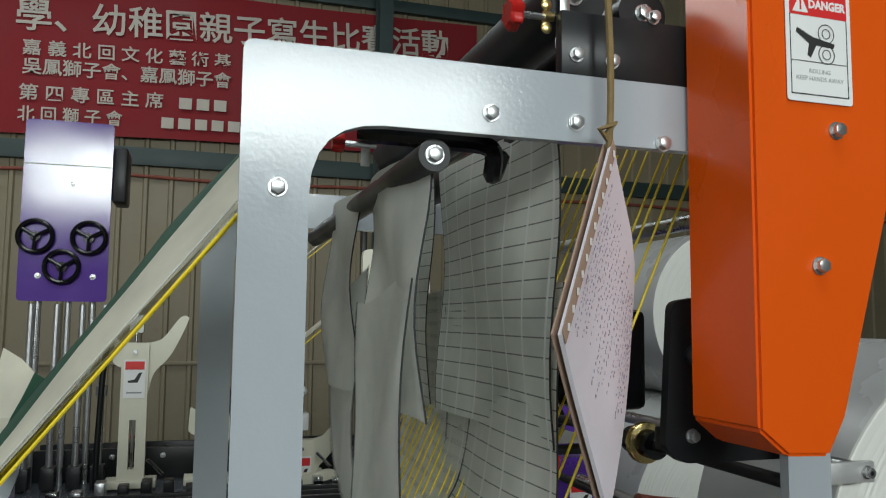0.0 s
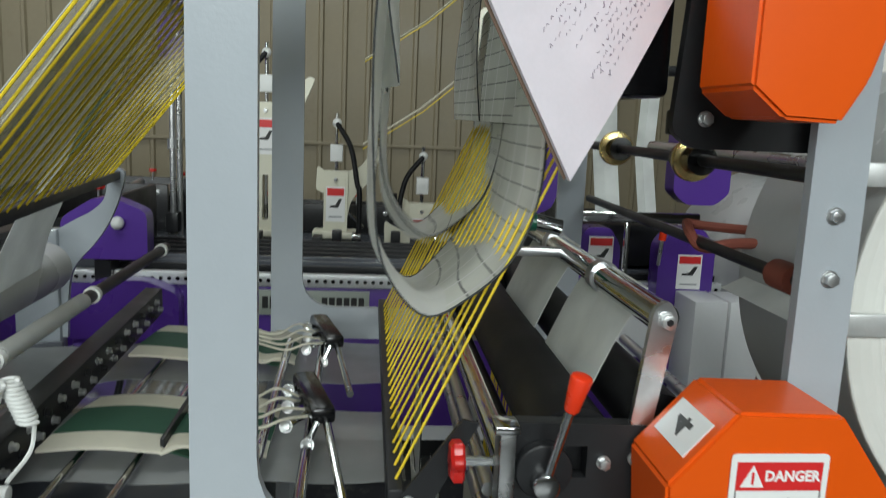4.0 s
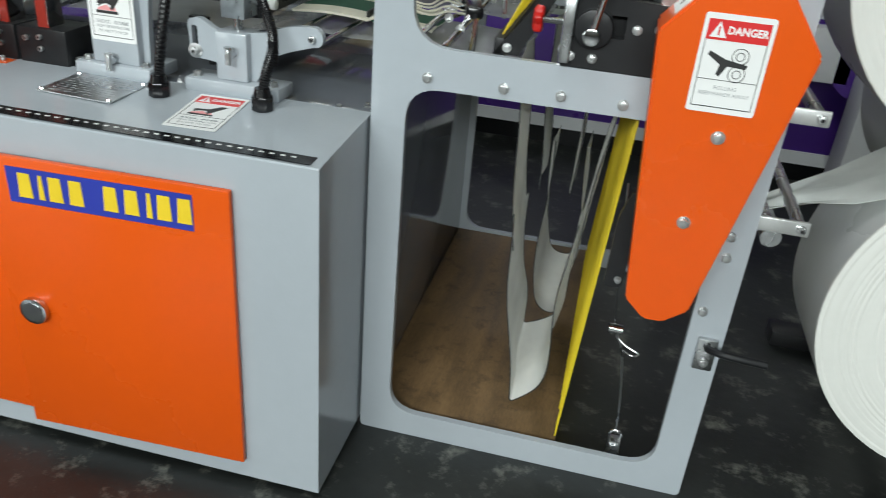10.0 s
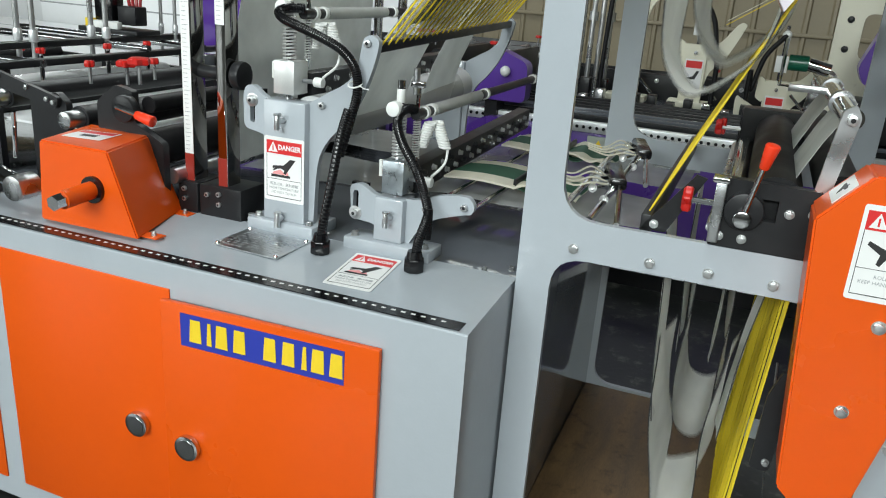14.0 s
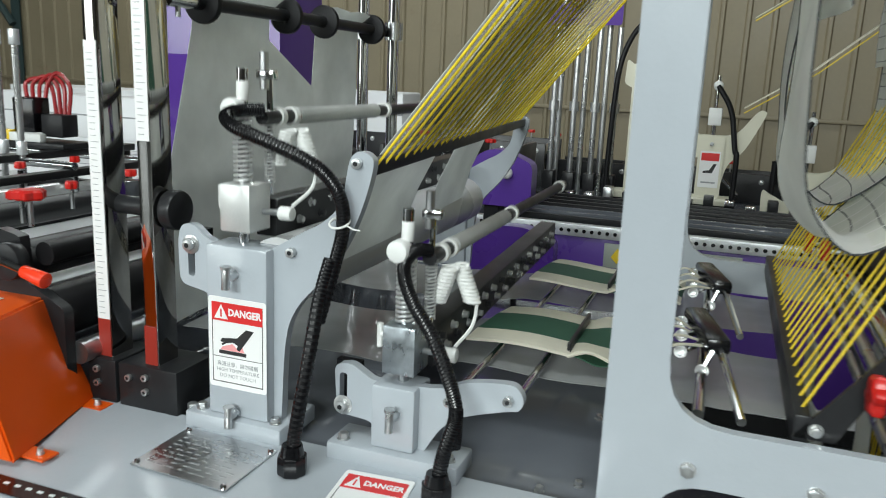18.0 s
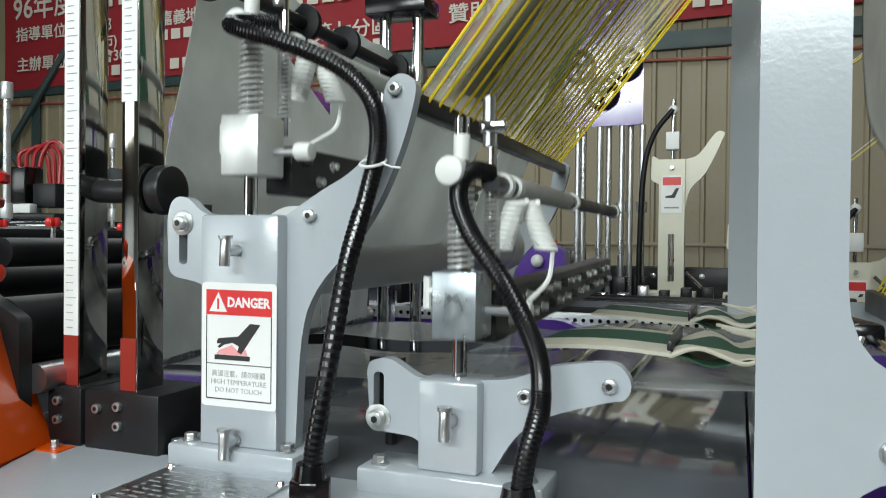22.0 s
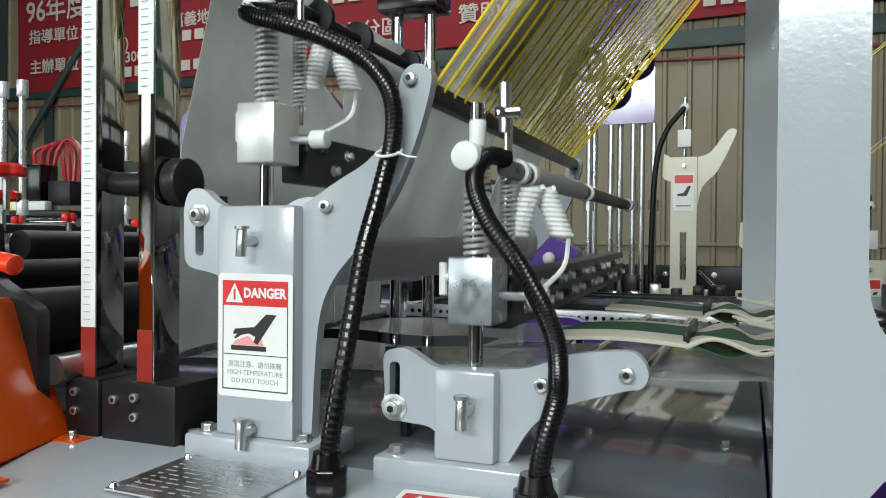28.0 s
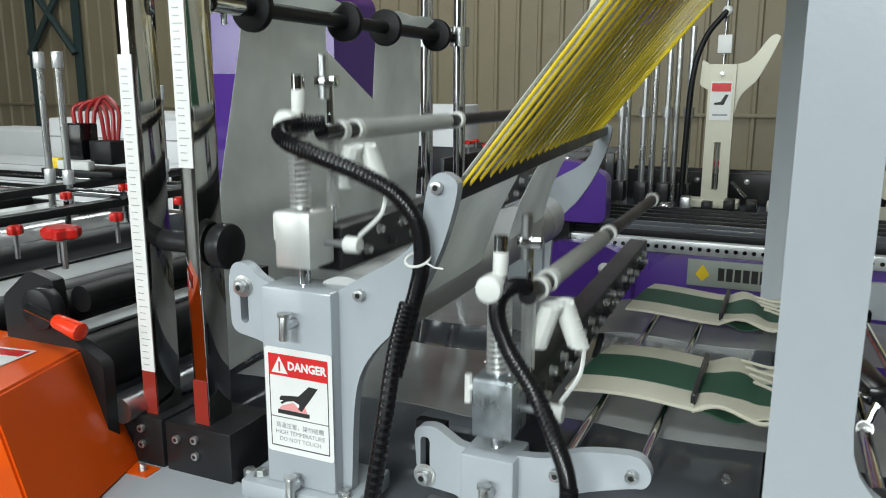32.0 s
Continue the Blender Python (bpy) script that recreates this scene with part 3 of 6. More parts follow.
part("side_panel", box(B(), -0.108, -0.098, 0.016, 1.05, 0.0, T - 0.01, 0.002), GREYDARK, FRAME, "dark glossy grey side panel")
for x, z, r in ((0.63, 1.75, 0.014), (-0.07, 1.84, 0.012), (0.25, 0.905, 0.012)):
    part("tie_rod", cyl(B(), (x, 0.016, z), (x, 1.05, z), r, seg=14), STEEL, FRAME)
tagged(part("base_board", box(B(), -0.098, 0.364, 0.02, 1.046, 0.03, 0.058, 0.002), PLY), "stained brown plywood board lying in the frame", "board")
bm = B()
sweep(bm, spline([(0.63, -0.005, 0.42), (0.63, -0.03, 0.425), (0.66, -0.05, 0.43), (0.74, -0.05, 0.425)]), 0.008, 8)
h = part("crank_handle", bm, IRON, None)
tagged(h, "bent black steel crank on the frame post", "handle")
part("mount", box(B(), 0.61, 0.65, -0.012, 0.0, 0.36, 0.435, 0.003), STEEL, h)
part("screw", bolt(B(), (0.63, -0.012, 0.38), (0, -1, 0), 0.007), ZINC, h)


# ---- the cabinet ----
CAB = thing("machine_cabinet", "silver-grey steel machine cabinet with orange doors and a flat top", "cabinet")
LEAN = 3.2        # the top falls slightly to the front
part("body", plate(B(), [(-0.264, 0.02), (0.03, 0.02), (0.03, T + 0.002), (-0.06, T), (-0.261, T - 0.0115), (-0.264, T - 0.0145)], -2.7, -0.116, axis="x"), GREY, CAB)
# black base strip, standing in for the shadow under the cabinet
part("dark_plinth", box(B(), -2.68, -0.14, -0.24, 0.03, 0.0, 0.02), IRON, CAB)
# added dark panel, hides the purple cabinet so the gap stays dark
part("added_rear_panel", box(B(), -2.6, -0.64, 1.03, 1.045, 0.3, 0.85, 0.002), GREYDARK, CAB, "dark grey panel added behind the bed to hide the purple cabinet")
part("bed_panel", box(B(), -2.6, -0.112, 0.032, 1.028, T - 0.06, T - 0.012, 0.002), GREYDARK, CAB, "dark grey glossy bed panel")
for x0, x1 in ((-1.275, -0.779), (-1.83, -1.335)):
    d = part("door", box(B(), x0, x1, -0.268, -0.2635, 0.076, 0.724, 0.002), ORANGE, CAB, "bright orange enamelled door")
    if x1 > -1.0:
        bm = cyl(B(), (-0.879, -0.268, 0.376), (-0.879, -0.284, 0.376), 0.03, seg=28, bevel=0.003)
        cyl(bm, (-0.879, -0.284, 0.376), (-0.879, -0.2855, 0.376), 0.022, seg=24)
        part("lock", bm, CHROME, d, "round chrome push lock")
# the near door stands a little ajar on its hinge
ajar = part("door", box(B(), -0.498, 0.0, -0.014, 0.0, 0.072, 0.713, 0.003), ORANGE, CAB, "bright orange enamelled door, slightly ajar")
ajar.matrix_local = pose(-0.281, -0.265, 0, 0, 0, 2.2)
bm = cyl(B(), (-0.438, -0.014, 0.379), (-0.438, -0.028, 0.379), 0.03, seg=28, bevel=0.003)
cyl(bm, (-0.438, -0.028, 0.379), (-0.438, -0.0295, 0.379), 0.022, seg=24)
part("lock", bm, CHROME, ajar, "round chrome push lock")
lab = part("nameplate", box(B(), -0.447, -0.072, -0.0156, -0.014, 0.622, 0.695), BLUE, ajar, "blue label with yellow block letters as plain shapes", 0)
for k, x in enumerate((-0.425, -0.383, -0.362, -0.32, -0.25, -0.208, -0.164, -0.143, -0.103)):
    w = 0.012 if k in (1, 6) else 0.029
    part("letter_bar", plate(B(), [(x, 0.635), (x + w, 0.635), (x + w - 0.002, 0.685), (x + 0.003, 0.685)], -0.0166, -0.0156), GOLD, lab, smooth=0)
strip = part("scale_strip", box(B(), -1.9, -0.135, -0.258, -0.222, T - 0.0095, T - 0.008), BLACK, CAB, "black scale strip with white marks", 0)
bm = B()
for k in range(84):
    x = -1.88 + k * 0.0205
    box(bm, x, x + 0.009, -0.239, -0.234, T - 0.008, T - 0.0075)
part("scale_print", bm, LABEL, strip, smooth=0)
danger_sticker("warning_sticker", 0.106, 0.172, "heat", ["高溫注意，請勿碰觸", "HIGH TEMPERATURE", "DO NOT TOUCH"], pose(-0.41, -0.105, T - 0.0015, LEAN, 0, 4), CAB)
npl = part("rating_plate", box(B(), -0.085, 0.085, -0.063, 0.063, 0, 0.002), STEEL, CAB, "engraved steel rating plate")
npl.matrix_local = pose(-0.68, -0.075, T, LEAN / 2, 0, -3)
bm = B()
rng = random.Random(12)
for k in range(9):
    x = -0.07
    while x < 0.062:
        w = rng.uniform(0.006, 0.02)
        box(bm, x, min(x + w, 0.07), 0.045 - 0.0115 * k, 0.0475 - 0.0115 * k, 0.002, 0.0023)
        x += w + rng.uniform(0.002, 0.012)
part("engraved_print", bm, INKGREY, npl, smooth=0)
for sx in (-1, 1):
    for sy in (-1, 1):
        part("rivet", ball(B(), (sx * 0.078, sy * 0.056, 0.003), 0.005, 8), CHROME, npl)
for x, y in ((-0.15, 0.1), (-0.16, 0.35), (-0.2, 0.06)):
    part("screw", bolt(B(), (x, y, T - 0.012), (0, 0, 1), 0.006), ZINC, CAB)


# ---- orange guards ----
def lower_guard():
    g = thing("belt_guard", "bright orange faceted steel belt guard with a warning sticker", "guard")
    out = [(0.402, 1.054), (0.441, 0.557), (0.48, 0.52), (0.516, 0.52), (0.557, 0.552), (0.656, 1.04), (0.589, 1.132), (0.474, 1.135)]
    bm = plate(B(), out, -0.12, -0.004)
    bmesh.ops.bevel(bm, geom=[e for e in bm.edges], offset=0.004, segments=2, affect="EDGES")
    part("shell", bm, ORANGE, g)
    danger_sticker("warning_sticker", 0.108, 0.158, "roll", ["ROLLING", "KEEP HANDS AWAY"], Matrix.Translation((0.523, -0.1215, 1.012)) @ Matrix.Rotation(radians(90), 4, "X"), g)
    for x, z in ((0.532, 0.892), (0.511, 0.731)):
        part("bolt", bolt(B(), (x, -0.12, z), (0, -1, 0), 0.0095), ZINC, g)
    s = part("number_sticker", box(B(), -0.042, 0.042, -0.024, 0.024, 0, 0.001), LABEL, g, "small white sticker with a black figure", 0)
    s.matrix_local = Matrix.Translation((0.4395, -0.062, 1.0965)) @ Matrix.Rotation(radians(-48.4), 4, "Y") @ Matrix.Rotation(radians(90), 4, "Z")
    words("lettering", "4", 0.05, Matrix.Translation((0, 0, 0.001)) @ Matrix.Rotation(radians(-90), 4, "Z"), INK, s, depth=0.0003, bold=0.001)


def upper_guard():
    g = thing("belt_guard", "tall bright orange steel belt guard hung at the frame top", "guard")
    out = [(0.444, 1.465), (0.48, 1.436), (0.538, 1.434), (0.563, 1.477), (0.69, 1.9), (0.69, 2.12), (0.60, 2.2), (0.50, 2.2), (0.444, 2.12)]
    bm = plate(B(), out, -0.13, -0.004)
    bmesh.ops.bevel(bm, geom=[e for e in bm.edges], offset=0.004, segments=2, affect="EDGES")
    part("shell", bm, ORANGE, g)
    danger_sticker("warning_sticker", 0.094, 0.14, "roll", ["ROLLING", "KEEP HANDS AWAY"], Matrix.Translation((0.539, -0.1315, 1.91)) @ Matrix.Rotation(radians(90), 4, "X"), g)
    for x, z in ((0.561, 1.809), (0.531, 1.649)):
        part("bolt", bolt(B(), (x, -0.13, z), (0, -1, 0), 0.0085), ZINC, g)


def gear_guard():
    g = thing("gear_guard", "orange steel wedge-shaped gear guard on the cabinet top", "guard")
    bm = B()
    lo = [(-1.19, -0.21), (-0.912, -0.205), (-0.985, 0.03), (-1.26, 0.03)]
    hi = [(-1.18, -0.205), (-0.99, -0.2), (-1.045, 0.0), (-1.235, 0.0)]
    a = [bm.verts.new((x, y, T)) for x, y in lo]
    b = [bm.verts.new((x, y, T + 0.185)) for x, y in hi]
    bm.faces.new(a)
    bm.faces.new(b)
    for k in range(4):
        bm.faces.new((a[k], a[(k + 1) % 4], b[(k + 1) % 4], b[k]))
    bmesh.ops.bevel(bm, geom=[e for e in bm.edges], offset=0.004, segments=2, affect="EDGES")
    part("shell", bm, ORANGE, g)
    bm = B()
    cyl(bm, (-1.03, -0.2, 0.885), (-1.03, -0.212, 0.885), 0.03, seg=24)
    part("bush", bm, BLACK, g)
    sh = part("shaft", cyl(B(), (-1.03, -0.205, 0.885), (-1.03, -0.29, 0.88), 0.02, seg=24), ORANGE, g)
    part("nut", cyl(B(), (-1.03, -0.29, 0.88), (-1.03, -0.315, 0.878), 0.017, seg=6), CHROME, sh)
    s = part("sticker", box(B(), -0.05, 0.05, -0.04, 0.04, 0, 0.001), LABEL, g, "white warning sticker with a red head", 0)
    s.matrix_local = pose(-1.13, -0.1, T + 0.186, 0, 0, 8)
    part("red_head", box(B(), -0.045, 0.045, 0.012, 0.034, 0.001, 0.0014), LABELRED, s, smooth=0)
    part("picture", box(B(), -0.02, 0.02, -0.02, 0.0, 0.001, 0.0014), INK, s, smooth=0)
    for x, y in ((-0.9, -0.17), (-0.955, 0.0)):
        f = part("tab", box(B(), x - 0.03, x + 0.02, y - 0.015, y + 0.015, T, T + 0.003), ORANGE, g)
        part("screw", bolt(B(), (x, y, T + 0.003), (0, 0, 1), 0.005), ZINC, f)


lower_guard()
upper_guard()
gear_guard()


# ---- sealing presses ----
def press(name, base, body, wing_left, wing_right, ear_bolt, wing_bolts, pins, sticker):
    p = thing("sealing_press", "silver-grey cast press bracket with a sliding heater head", "press bracket")
    x0, x1, y0, y1 = base
    part("base", box(B(), x0, x1, y0, y1, T, T + 0.028, 0.004), GREY, p)
    bx0, bx1, by, bz = body
    part("body", box(B(), bx0, bx1, by, by + 0.065, T + 0.028, bz, 0.004), GREY, p)
    slot = rounded([(ear_bolt[0] - 0.0065, ear_bolt[1] - 0.052 if sticker else ear_bolt[1] - 0.01), (ear_bolt[0] + 0.0065, ear_bolt[1] - 0.052 if sticker else ear_bolt[1] - 0.01),
                    (ear_bolt[0] + 0.0065, ear_bolt[1] + 0.008 if sticker else ear_bolt[1] + 0.052), (ear_bolt[0] - 0.0065, ear_bolt[1] + 0.008 if sticker else ear_bolt[1] + 0.052)], 0.006, 3)
    part("left_wing", plate(B(), rounded(wing_left, 0.016, 4), by + 0.02, by + 0.036, [slot]), GREY, p)
    part("slot_back", box(B(), ear_bolt[0] - 0.02, ear_bolt[0] + 0.02, by + 0.0365, by + 0.05, slot[0][1] - 0.005, slot[0][1] + 0.07), BLACK, p)
    part("right_wing", plate(B(), wing_right, by + 0.02, by + 0.036), GREY, p)
    part("washer", cyl(B(), (ear_bolt[0], by + 0.02, ear_bolt[1]), (ear_bolt[0], by + 0.018, ear_bolt[1]), 0.0155, seg=24, bevel=0.0006), ZINC, p)
    part("bolt", bolt(B(), (ear_bolt[0], by + 0.018, ear_bolt[1]), (0, -1, 0), 0.0085, hexa=False), SOCKET, p)
    for x, z in wing_bolts:
        part("bolt", bolt(B(), (x, by + 0.02, z), (0, -1, 0), 0.0075, washer=False, hexa=False), SOCKET, p)
    for x, z in pins:
        pin = part("pin", cyl(B(), (x, by, z), (x, by - 0.024, z), 0.0065, seg=14, bevel=0.001), STEEL, p)
        part("cross_pin", cyl(B(), (x, by - 0.024, z + 0.014), (x, by - 0.026, z - 0.018), 0.0062, seg=14, bevel=0.001), ZINC, pin)
        part("pin_head", cyl(B(), (x, by - 0.024, z + 0.014), (x, by - 0.024, z + 0.018), 0.0085, seg=14), ZINC, pin)
    for x in (x0 + 0.02, x1 - 0.02):
        part("base_bolt", bolt(B(), (x, y0 + 0.02, T + 0.028), (0, 0, 1), 0.008), ZINC, p)
    if sticker:
        danger_sticker("warning_sticker", 0.105, 0.149, "heat", ["高溫注意，請勿碰觸", "HIGH TEMPERATURE", "DO NOT TOUCH"],
                       Matrix.Translation(((bx0 + bx1) / 2 + 0.002, by - 0.0005, 0.940)) @ Matrix.Rotation(radians(90), 4, "X"), p)
    return p


w1 = [(-0.735, 1.095), (-0.752, 1.1), (-0.775, 1.12), (-0.797, 1.118), (-0.805, 1.095), (-0.803, 1.02), (-0.755, 1.012), (-0.735, 1.0)]
r1 = [(-0.632, 0.815)] + [(v.x, v.z) for v in spline([(-0.632, 0, 1.095), (-0.582, 0, 1.125), (-0.545, 0, 1.146), (-0.516, 0, 1.177), (-0.506, 0, 1.225), (-0.5, 0, 1.245), (-0.487, 0, 1.254),
                                                     (-0.472, 0, 1.25), (-0.465, 0, 1.234), (-0.481, 0, 1.174), (-0.509, 0, 1.111), (-0.544, 0, 1.059), (-0.588, 0, 1.008), (-0.608, 0, 0.95), (-0.616, 0, 0.815)], 4)]
press("press", (-0.775, -0.598, 0.0, 0.112), (-0.738, -0.629, 0.014, 1.096), w1, r1, (-0.78, 1.086), ((-0.596, 1.095), (-0.489, 1.237)), ((-0.684, 1.053), (-0.684, 0.828)), True)
w2 = [(-0.447, 0.915), (-0.46, 0.915), (-0.495, 0.936), (-0.518, 0.93), (-0.522, 0.92), (-0.517, 0.852), (-0.46, 0.848), (-0.447, 0.83)]
r2 = [(-0.385, 0.818)] + [(v.x, v.z) for v in spline([(-0.385, 0, 0.917), (-0.348, 0, 0.922), (-0.305, 0, 0.938), (-0.25, 0, 0.945), (-0.233, 0, 0.938), (-0.226, 0, 0.922), (-0.233, 0, 0.908),
                                                     (-0.25, 0, 0.904), (-0.311, 0, 0.884), (-0.345, 0, 0.86), (-0.372, 0, 0.818)], 4)]
press("press", (-0.518, -0.308, 0.0, 0.075), (-0.451, -0.382, 0.014, 0.917), w2, r2, (-0.507, 0.866), ((-0.247, 0.922), (-0.335, 0.905)), ((-0.41, 0.877),), False)


def press_head(x0, x1, z0, z1, ball_z, label, beam_z, bar_y0, bar_x, bolts, block, skew=(0.0, 0.0)):
    """The heater head that rides up and down on its bracket; z values are for its upper position."""
    h = thing("press_head", label, "heater head")
    xm = (x0 + x1) / 2 - 0.002
    part("block", box(B(), x0, x1, 0.022, 0.08, z0, z1, 0.002), block, h, "milled slide block on the press rod")
    part("rod", cyl(B(), (xm, 0.05, z0 - 0.085), (xm, 0.05, ball_z + 0.06), 0.0085, seg=16), CHROME, h)
    part("spring", helix(xm, 0.05, z1, ball_z - 0.012, 0.0138, 14, 0.0022), BLOCK, h)
    part("guide_rod", cyl(B(), (xm + 0.025, 0.085, z1 - 0.02), (xm + 0.025, 0.085, ball_z + 0.05), 0.005, seg=10), CHROME, h)
    part("guide_spring", helix(xm + 0.025, 0.085, z1, ball_z - 0.012, 0.008, 18, 0.0016), BLOCK, h)
    part("ball_cap", cyl(B(), (xm - 0.006, 0.022, ball_z), (xm - 0.006, 0.05, ball_z), 0.0165, seg=24, bevel=0.004), NYLON, h)
    part("top_cap", cyl(B(), (xm, 0.05, ball_z + 0.012), (xm, 0.05, ball_z + 0.042), 0.0095, seg=16, bevel=0.002), NYLON, h)
    part("valve", cyl(B(), (xm + 0.025, 0.07, ball_z + 0.03), (xm + 0.025, 0.07, ball_z + 0.085), 0.007, seg=12), STEEL, h)
    part("valve_arm", box(B(), xm + 0.015, xm + 0.045, 0.062, 0.078, ball_z + 0.045, ball_z + 0.058, 0.002), CHROME, h)
    part("side_hook", sweep(B(), [(x0, 0.05, z0 + 0.05), (x0 - 0.016, 0.05, z0 + 0.05), (x0 - 0.016, 0.05, z0 + 0.03), (x0 - 0.016, 0.05, z0 + 0.066)], 0.005, 8), NYLON, h)
    part("thumb_stud", cyl(B(), (x1, 0.06, z0 + 0.03), (x1 + 0.03, 0.06, z0 + 0.03), 0.005, seg=10), STEEL, h)
    part("thumb_nut", cyl(B(), (x1 + 0.03, 0.06, z0 + 0.03), (x1 + 0.052, 0.06, z0 + 0.03), 0.011, seg=16, bevel=0.002), NYLON, h)
    part("cross_bar", cyl(B(), (bar_x, 0.06, ball_z - 0.012), (bar_x, 1.0, ball_z - 0.012), 0.011, seg=16), IRON, h, "dark steel cross bar")
    part("film_sleeve", cyl(B(), (bar_x, 0.16, ball_z - 0.012), (bar_x, 0.46, ball_z - 0.012), 0.0135, seg=14), FILM, h, "milky film wound on the bar")
    for y in (0.1, 0.14, 0.5, 0.95):
        part("ring", cyl(B(), (bar_x, y, ball_z - 0.012), (bar_x, y + 0.012, ball_z - 0.012), 0.015, seg=16), NYLON, h)
    bm = box(B(), xm - 0.012, xm + 0.028, 0.1, 1.02, beam_z, beam_z + 0.062, 0.003)
    for v in bm.verts:
        v.co += Vector((skew[0], 0, skew[1])) * v.co.y
    part("heater_beam", bm, IRON, h, "blackened steel heater beam")
    for k in range(bolts * 2):
        y = 0.13 + k * 0.85 / (bolts * 2 - 1)
        part("beam_bolt", bolt(B(), (xm + 0.028 + skew[0] * y, y, beam_z + skew[1] * y + (0.02 if k % 2 else 0.044)), (1, 0, 0), 0.0058), ZINC if k % 3 else IRON, h)
    for dx, dy in ((0.05, 0.02), (0.058, 0.04)):
        part("coil_cord", helix(xm + dx, 0.05 + dy + 0.03, ball_z - 0.03, ball_z - 0.085, 0.0115, 10, 0.0031, lean=(0.022 if dx > 0.055 else -0.018, 0)), NYLON, h, "white coiled cord")
    part("cord_tail", sweep(B(), spline([(xm + 0.088, 0.12, ball_z - 0.085), (xm + 0.085, 0.11, ball_z - 0.12), (x1 + 0.045, 0.07, z0 + 0.04)]), 0.003, 6), NYLON, h)
    return h


H1 = press_head(-0.716, -0.663, 1.149, 1.222, 1.334, "upper press head with a bright milled block and spring", 1.13, 0.06, -0.665, 12, BLOCK)
H2 = press_head(-0.439, -0.388, 0.966, 1.039, 1.149, "lower press head with a brushed steel block and spring", 0.952, 0.06, -0.385, 15, MOTTLED, (-0.012, 0.02))


def hose(pts_fixed, pts_moving, base, label):
    """A ribbed black conduit: the lower length stands still, the upper length rides with the head."""
    low = thing("cable_conduit", label, "conduit")
    bm = B()
    cyl(bm, base, (base[0], base[1], T + 0.03), 0.022, seg=8, bevel=0.003)
    cyl(bm, (base[0], base[1], T + 0.03), (base[0], base[1], T + 0.045), 0.018, 0.015, seg=16)
    part("gland", bm, BLACK, low)

    def ribbed(pts, r):
        dense = spline(pts, 10)
        return sweep(B(), dense, r, 12), dense
    t1, d1 = ribbed(pts_fixed, 0.0098)
    part("tube", t1, RUBBER, low)
    up = thing("cable_conduit", label, "conduit")
    t2, d2 = ribbed(pts_moving, 0.0096)
    part("tube", t2, RUBBER, up)
    for dense, owner in ((d1, low), (d2, up)):
        bm = B()
        for a, b in zip(dense, dense[1:]):
            n = max(1, int((b - a).length / 0.0052))
            for k in range(n):
                p = a.lerp(b, k / n)
                q = a.lerp(b, (k + 0.55) / n)
                cyl(bm, p, q, 0.0104, seg=14)
        part("ribs", bm, BLACK, owner)
    return up


HOSE1 = hose([(-0.54, -0.06, T + 0.02), (-0.537, -0.055, 0.86), (-0.53, -0.035, 0.951), (-0.526, -0.01, 1.04), (-0.516, 0.005, 1.1)],
             [(-0.527, -0.01, 1.04), (-0.512, 0.008, 1.12), (-0.502, 0.015, 1.175), (-0.506, 0.012, 1.222), (-0.535, 0.008, 1.258), (-0.578, -0.005, 1.282), (-0.625, -0.015, 1.3), (-0.668, -0.012, 1.314), (-0.69, 0.006, 1.326), (-0.682, 0.03, 1.333), (-0.655, 0.052, 1.334)],
             (-0.54, -0.06, T), "black ribbed plastic conduit rising in a curve from the table")
HOSE2 = hose([(-0.32, -0.05, T + 0.02), (-0.314, -0.045, 0.86), (-0.3045, -0.032, 0.905), (-0.3035, -0.03, 0.925)],
             [(-0.3045, -0.032, 0.90), (-0.3035, -0.03, 0.925), (-0.308, -0.021, 0.957), (-0.325, -0.008, 0.99), (-0.357, 0.015, 1.033), (-0.392, 0.025, 1.075), (-0.41, 0.03, 1.11), (-0.412, 0.035, 1.135), (-0.4, 0.045, 1.15), (-0.385, 0.065, 1.148)],
             (-0.32, -0.05, T), "black ribbed plastic conduit rising in a curve from the table")
t = thing("cable_tie", "thin white cable tie round the conduit", "cable tie")
part("band", sweep(B(), [(-0.506 + 0.0145 * math.cos(a), 0.012 + 0.0145 * math.sin(a), 1.153 + 0.006 * math.sin(a)) for a in (k * math.pi / 8 for k in range(17))], 0.0018, 6), NYLON, t)
part("tail", sweep(B(), [(-0.493, 0.005, 1.152), (-0.480, 0.004, 1.147), (-0.470, 0.006, 1.146)], 0.0012, 5), NYLON, t)


# ---- ruler posts ----
def ruler_post(x, ztop, red, low):
    r = thing("ruler_post", "chromed square post with a white measuring strip, red at the foot", "measuring post")
    part("post", box(B(), x, x + 0.027, 0.035, 0.085, 0.86, 2.0, 0.002), POSTCHROME, r)
    s = part("scale", box(B(), x + 0.001, x + 0.026, 0.0335, 0.035, low, ztop), LABEL, r, "white measuring strip", 0)
    bm = B()
    z = low + 0.01
    while z < ztop - 0.01:
        box(bm, x + 0.006, x + (0.017 if round((z - red) / 0.01) % 5 else 0.0225), 0.0328, 0.0335, z, z + 0.0009)
        z += 0.01
    part("scale_print", bm, INKGREY, s, smooth=0)
    part("red_strip", box(B(), x + 0.001, x + 0.026, 0.0335, 0.035, 0.868, red), STRIPRED, r, "red strip", 0)


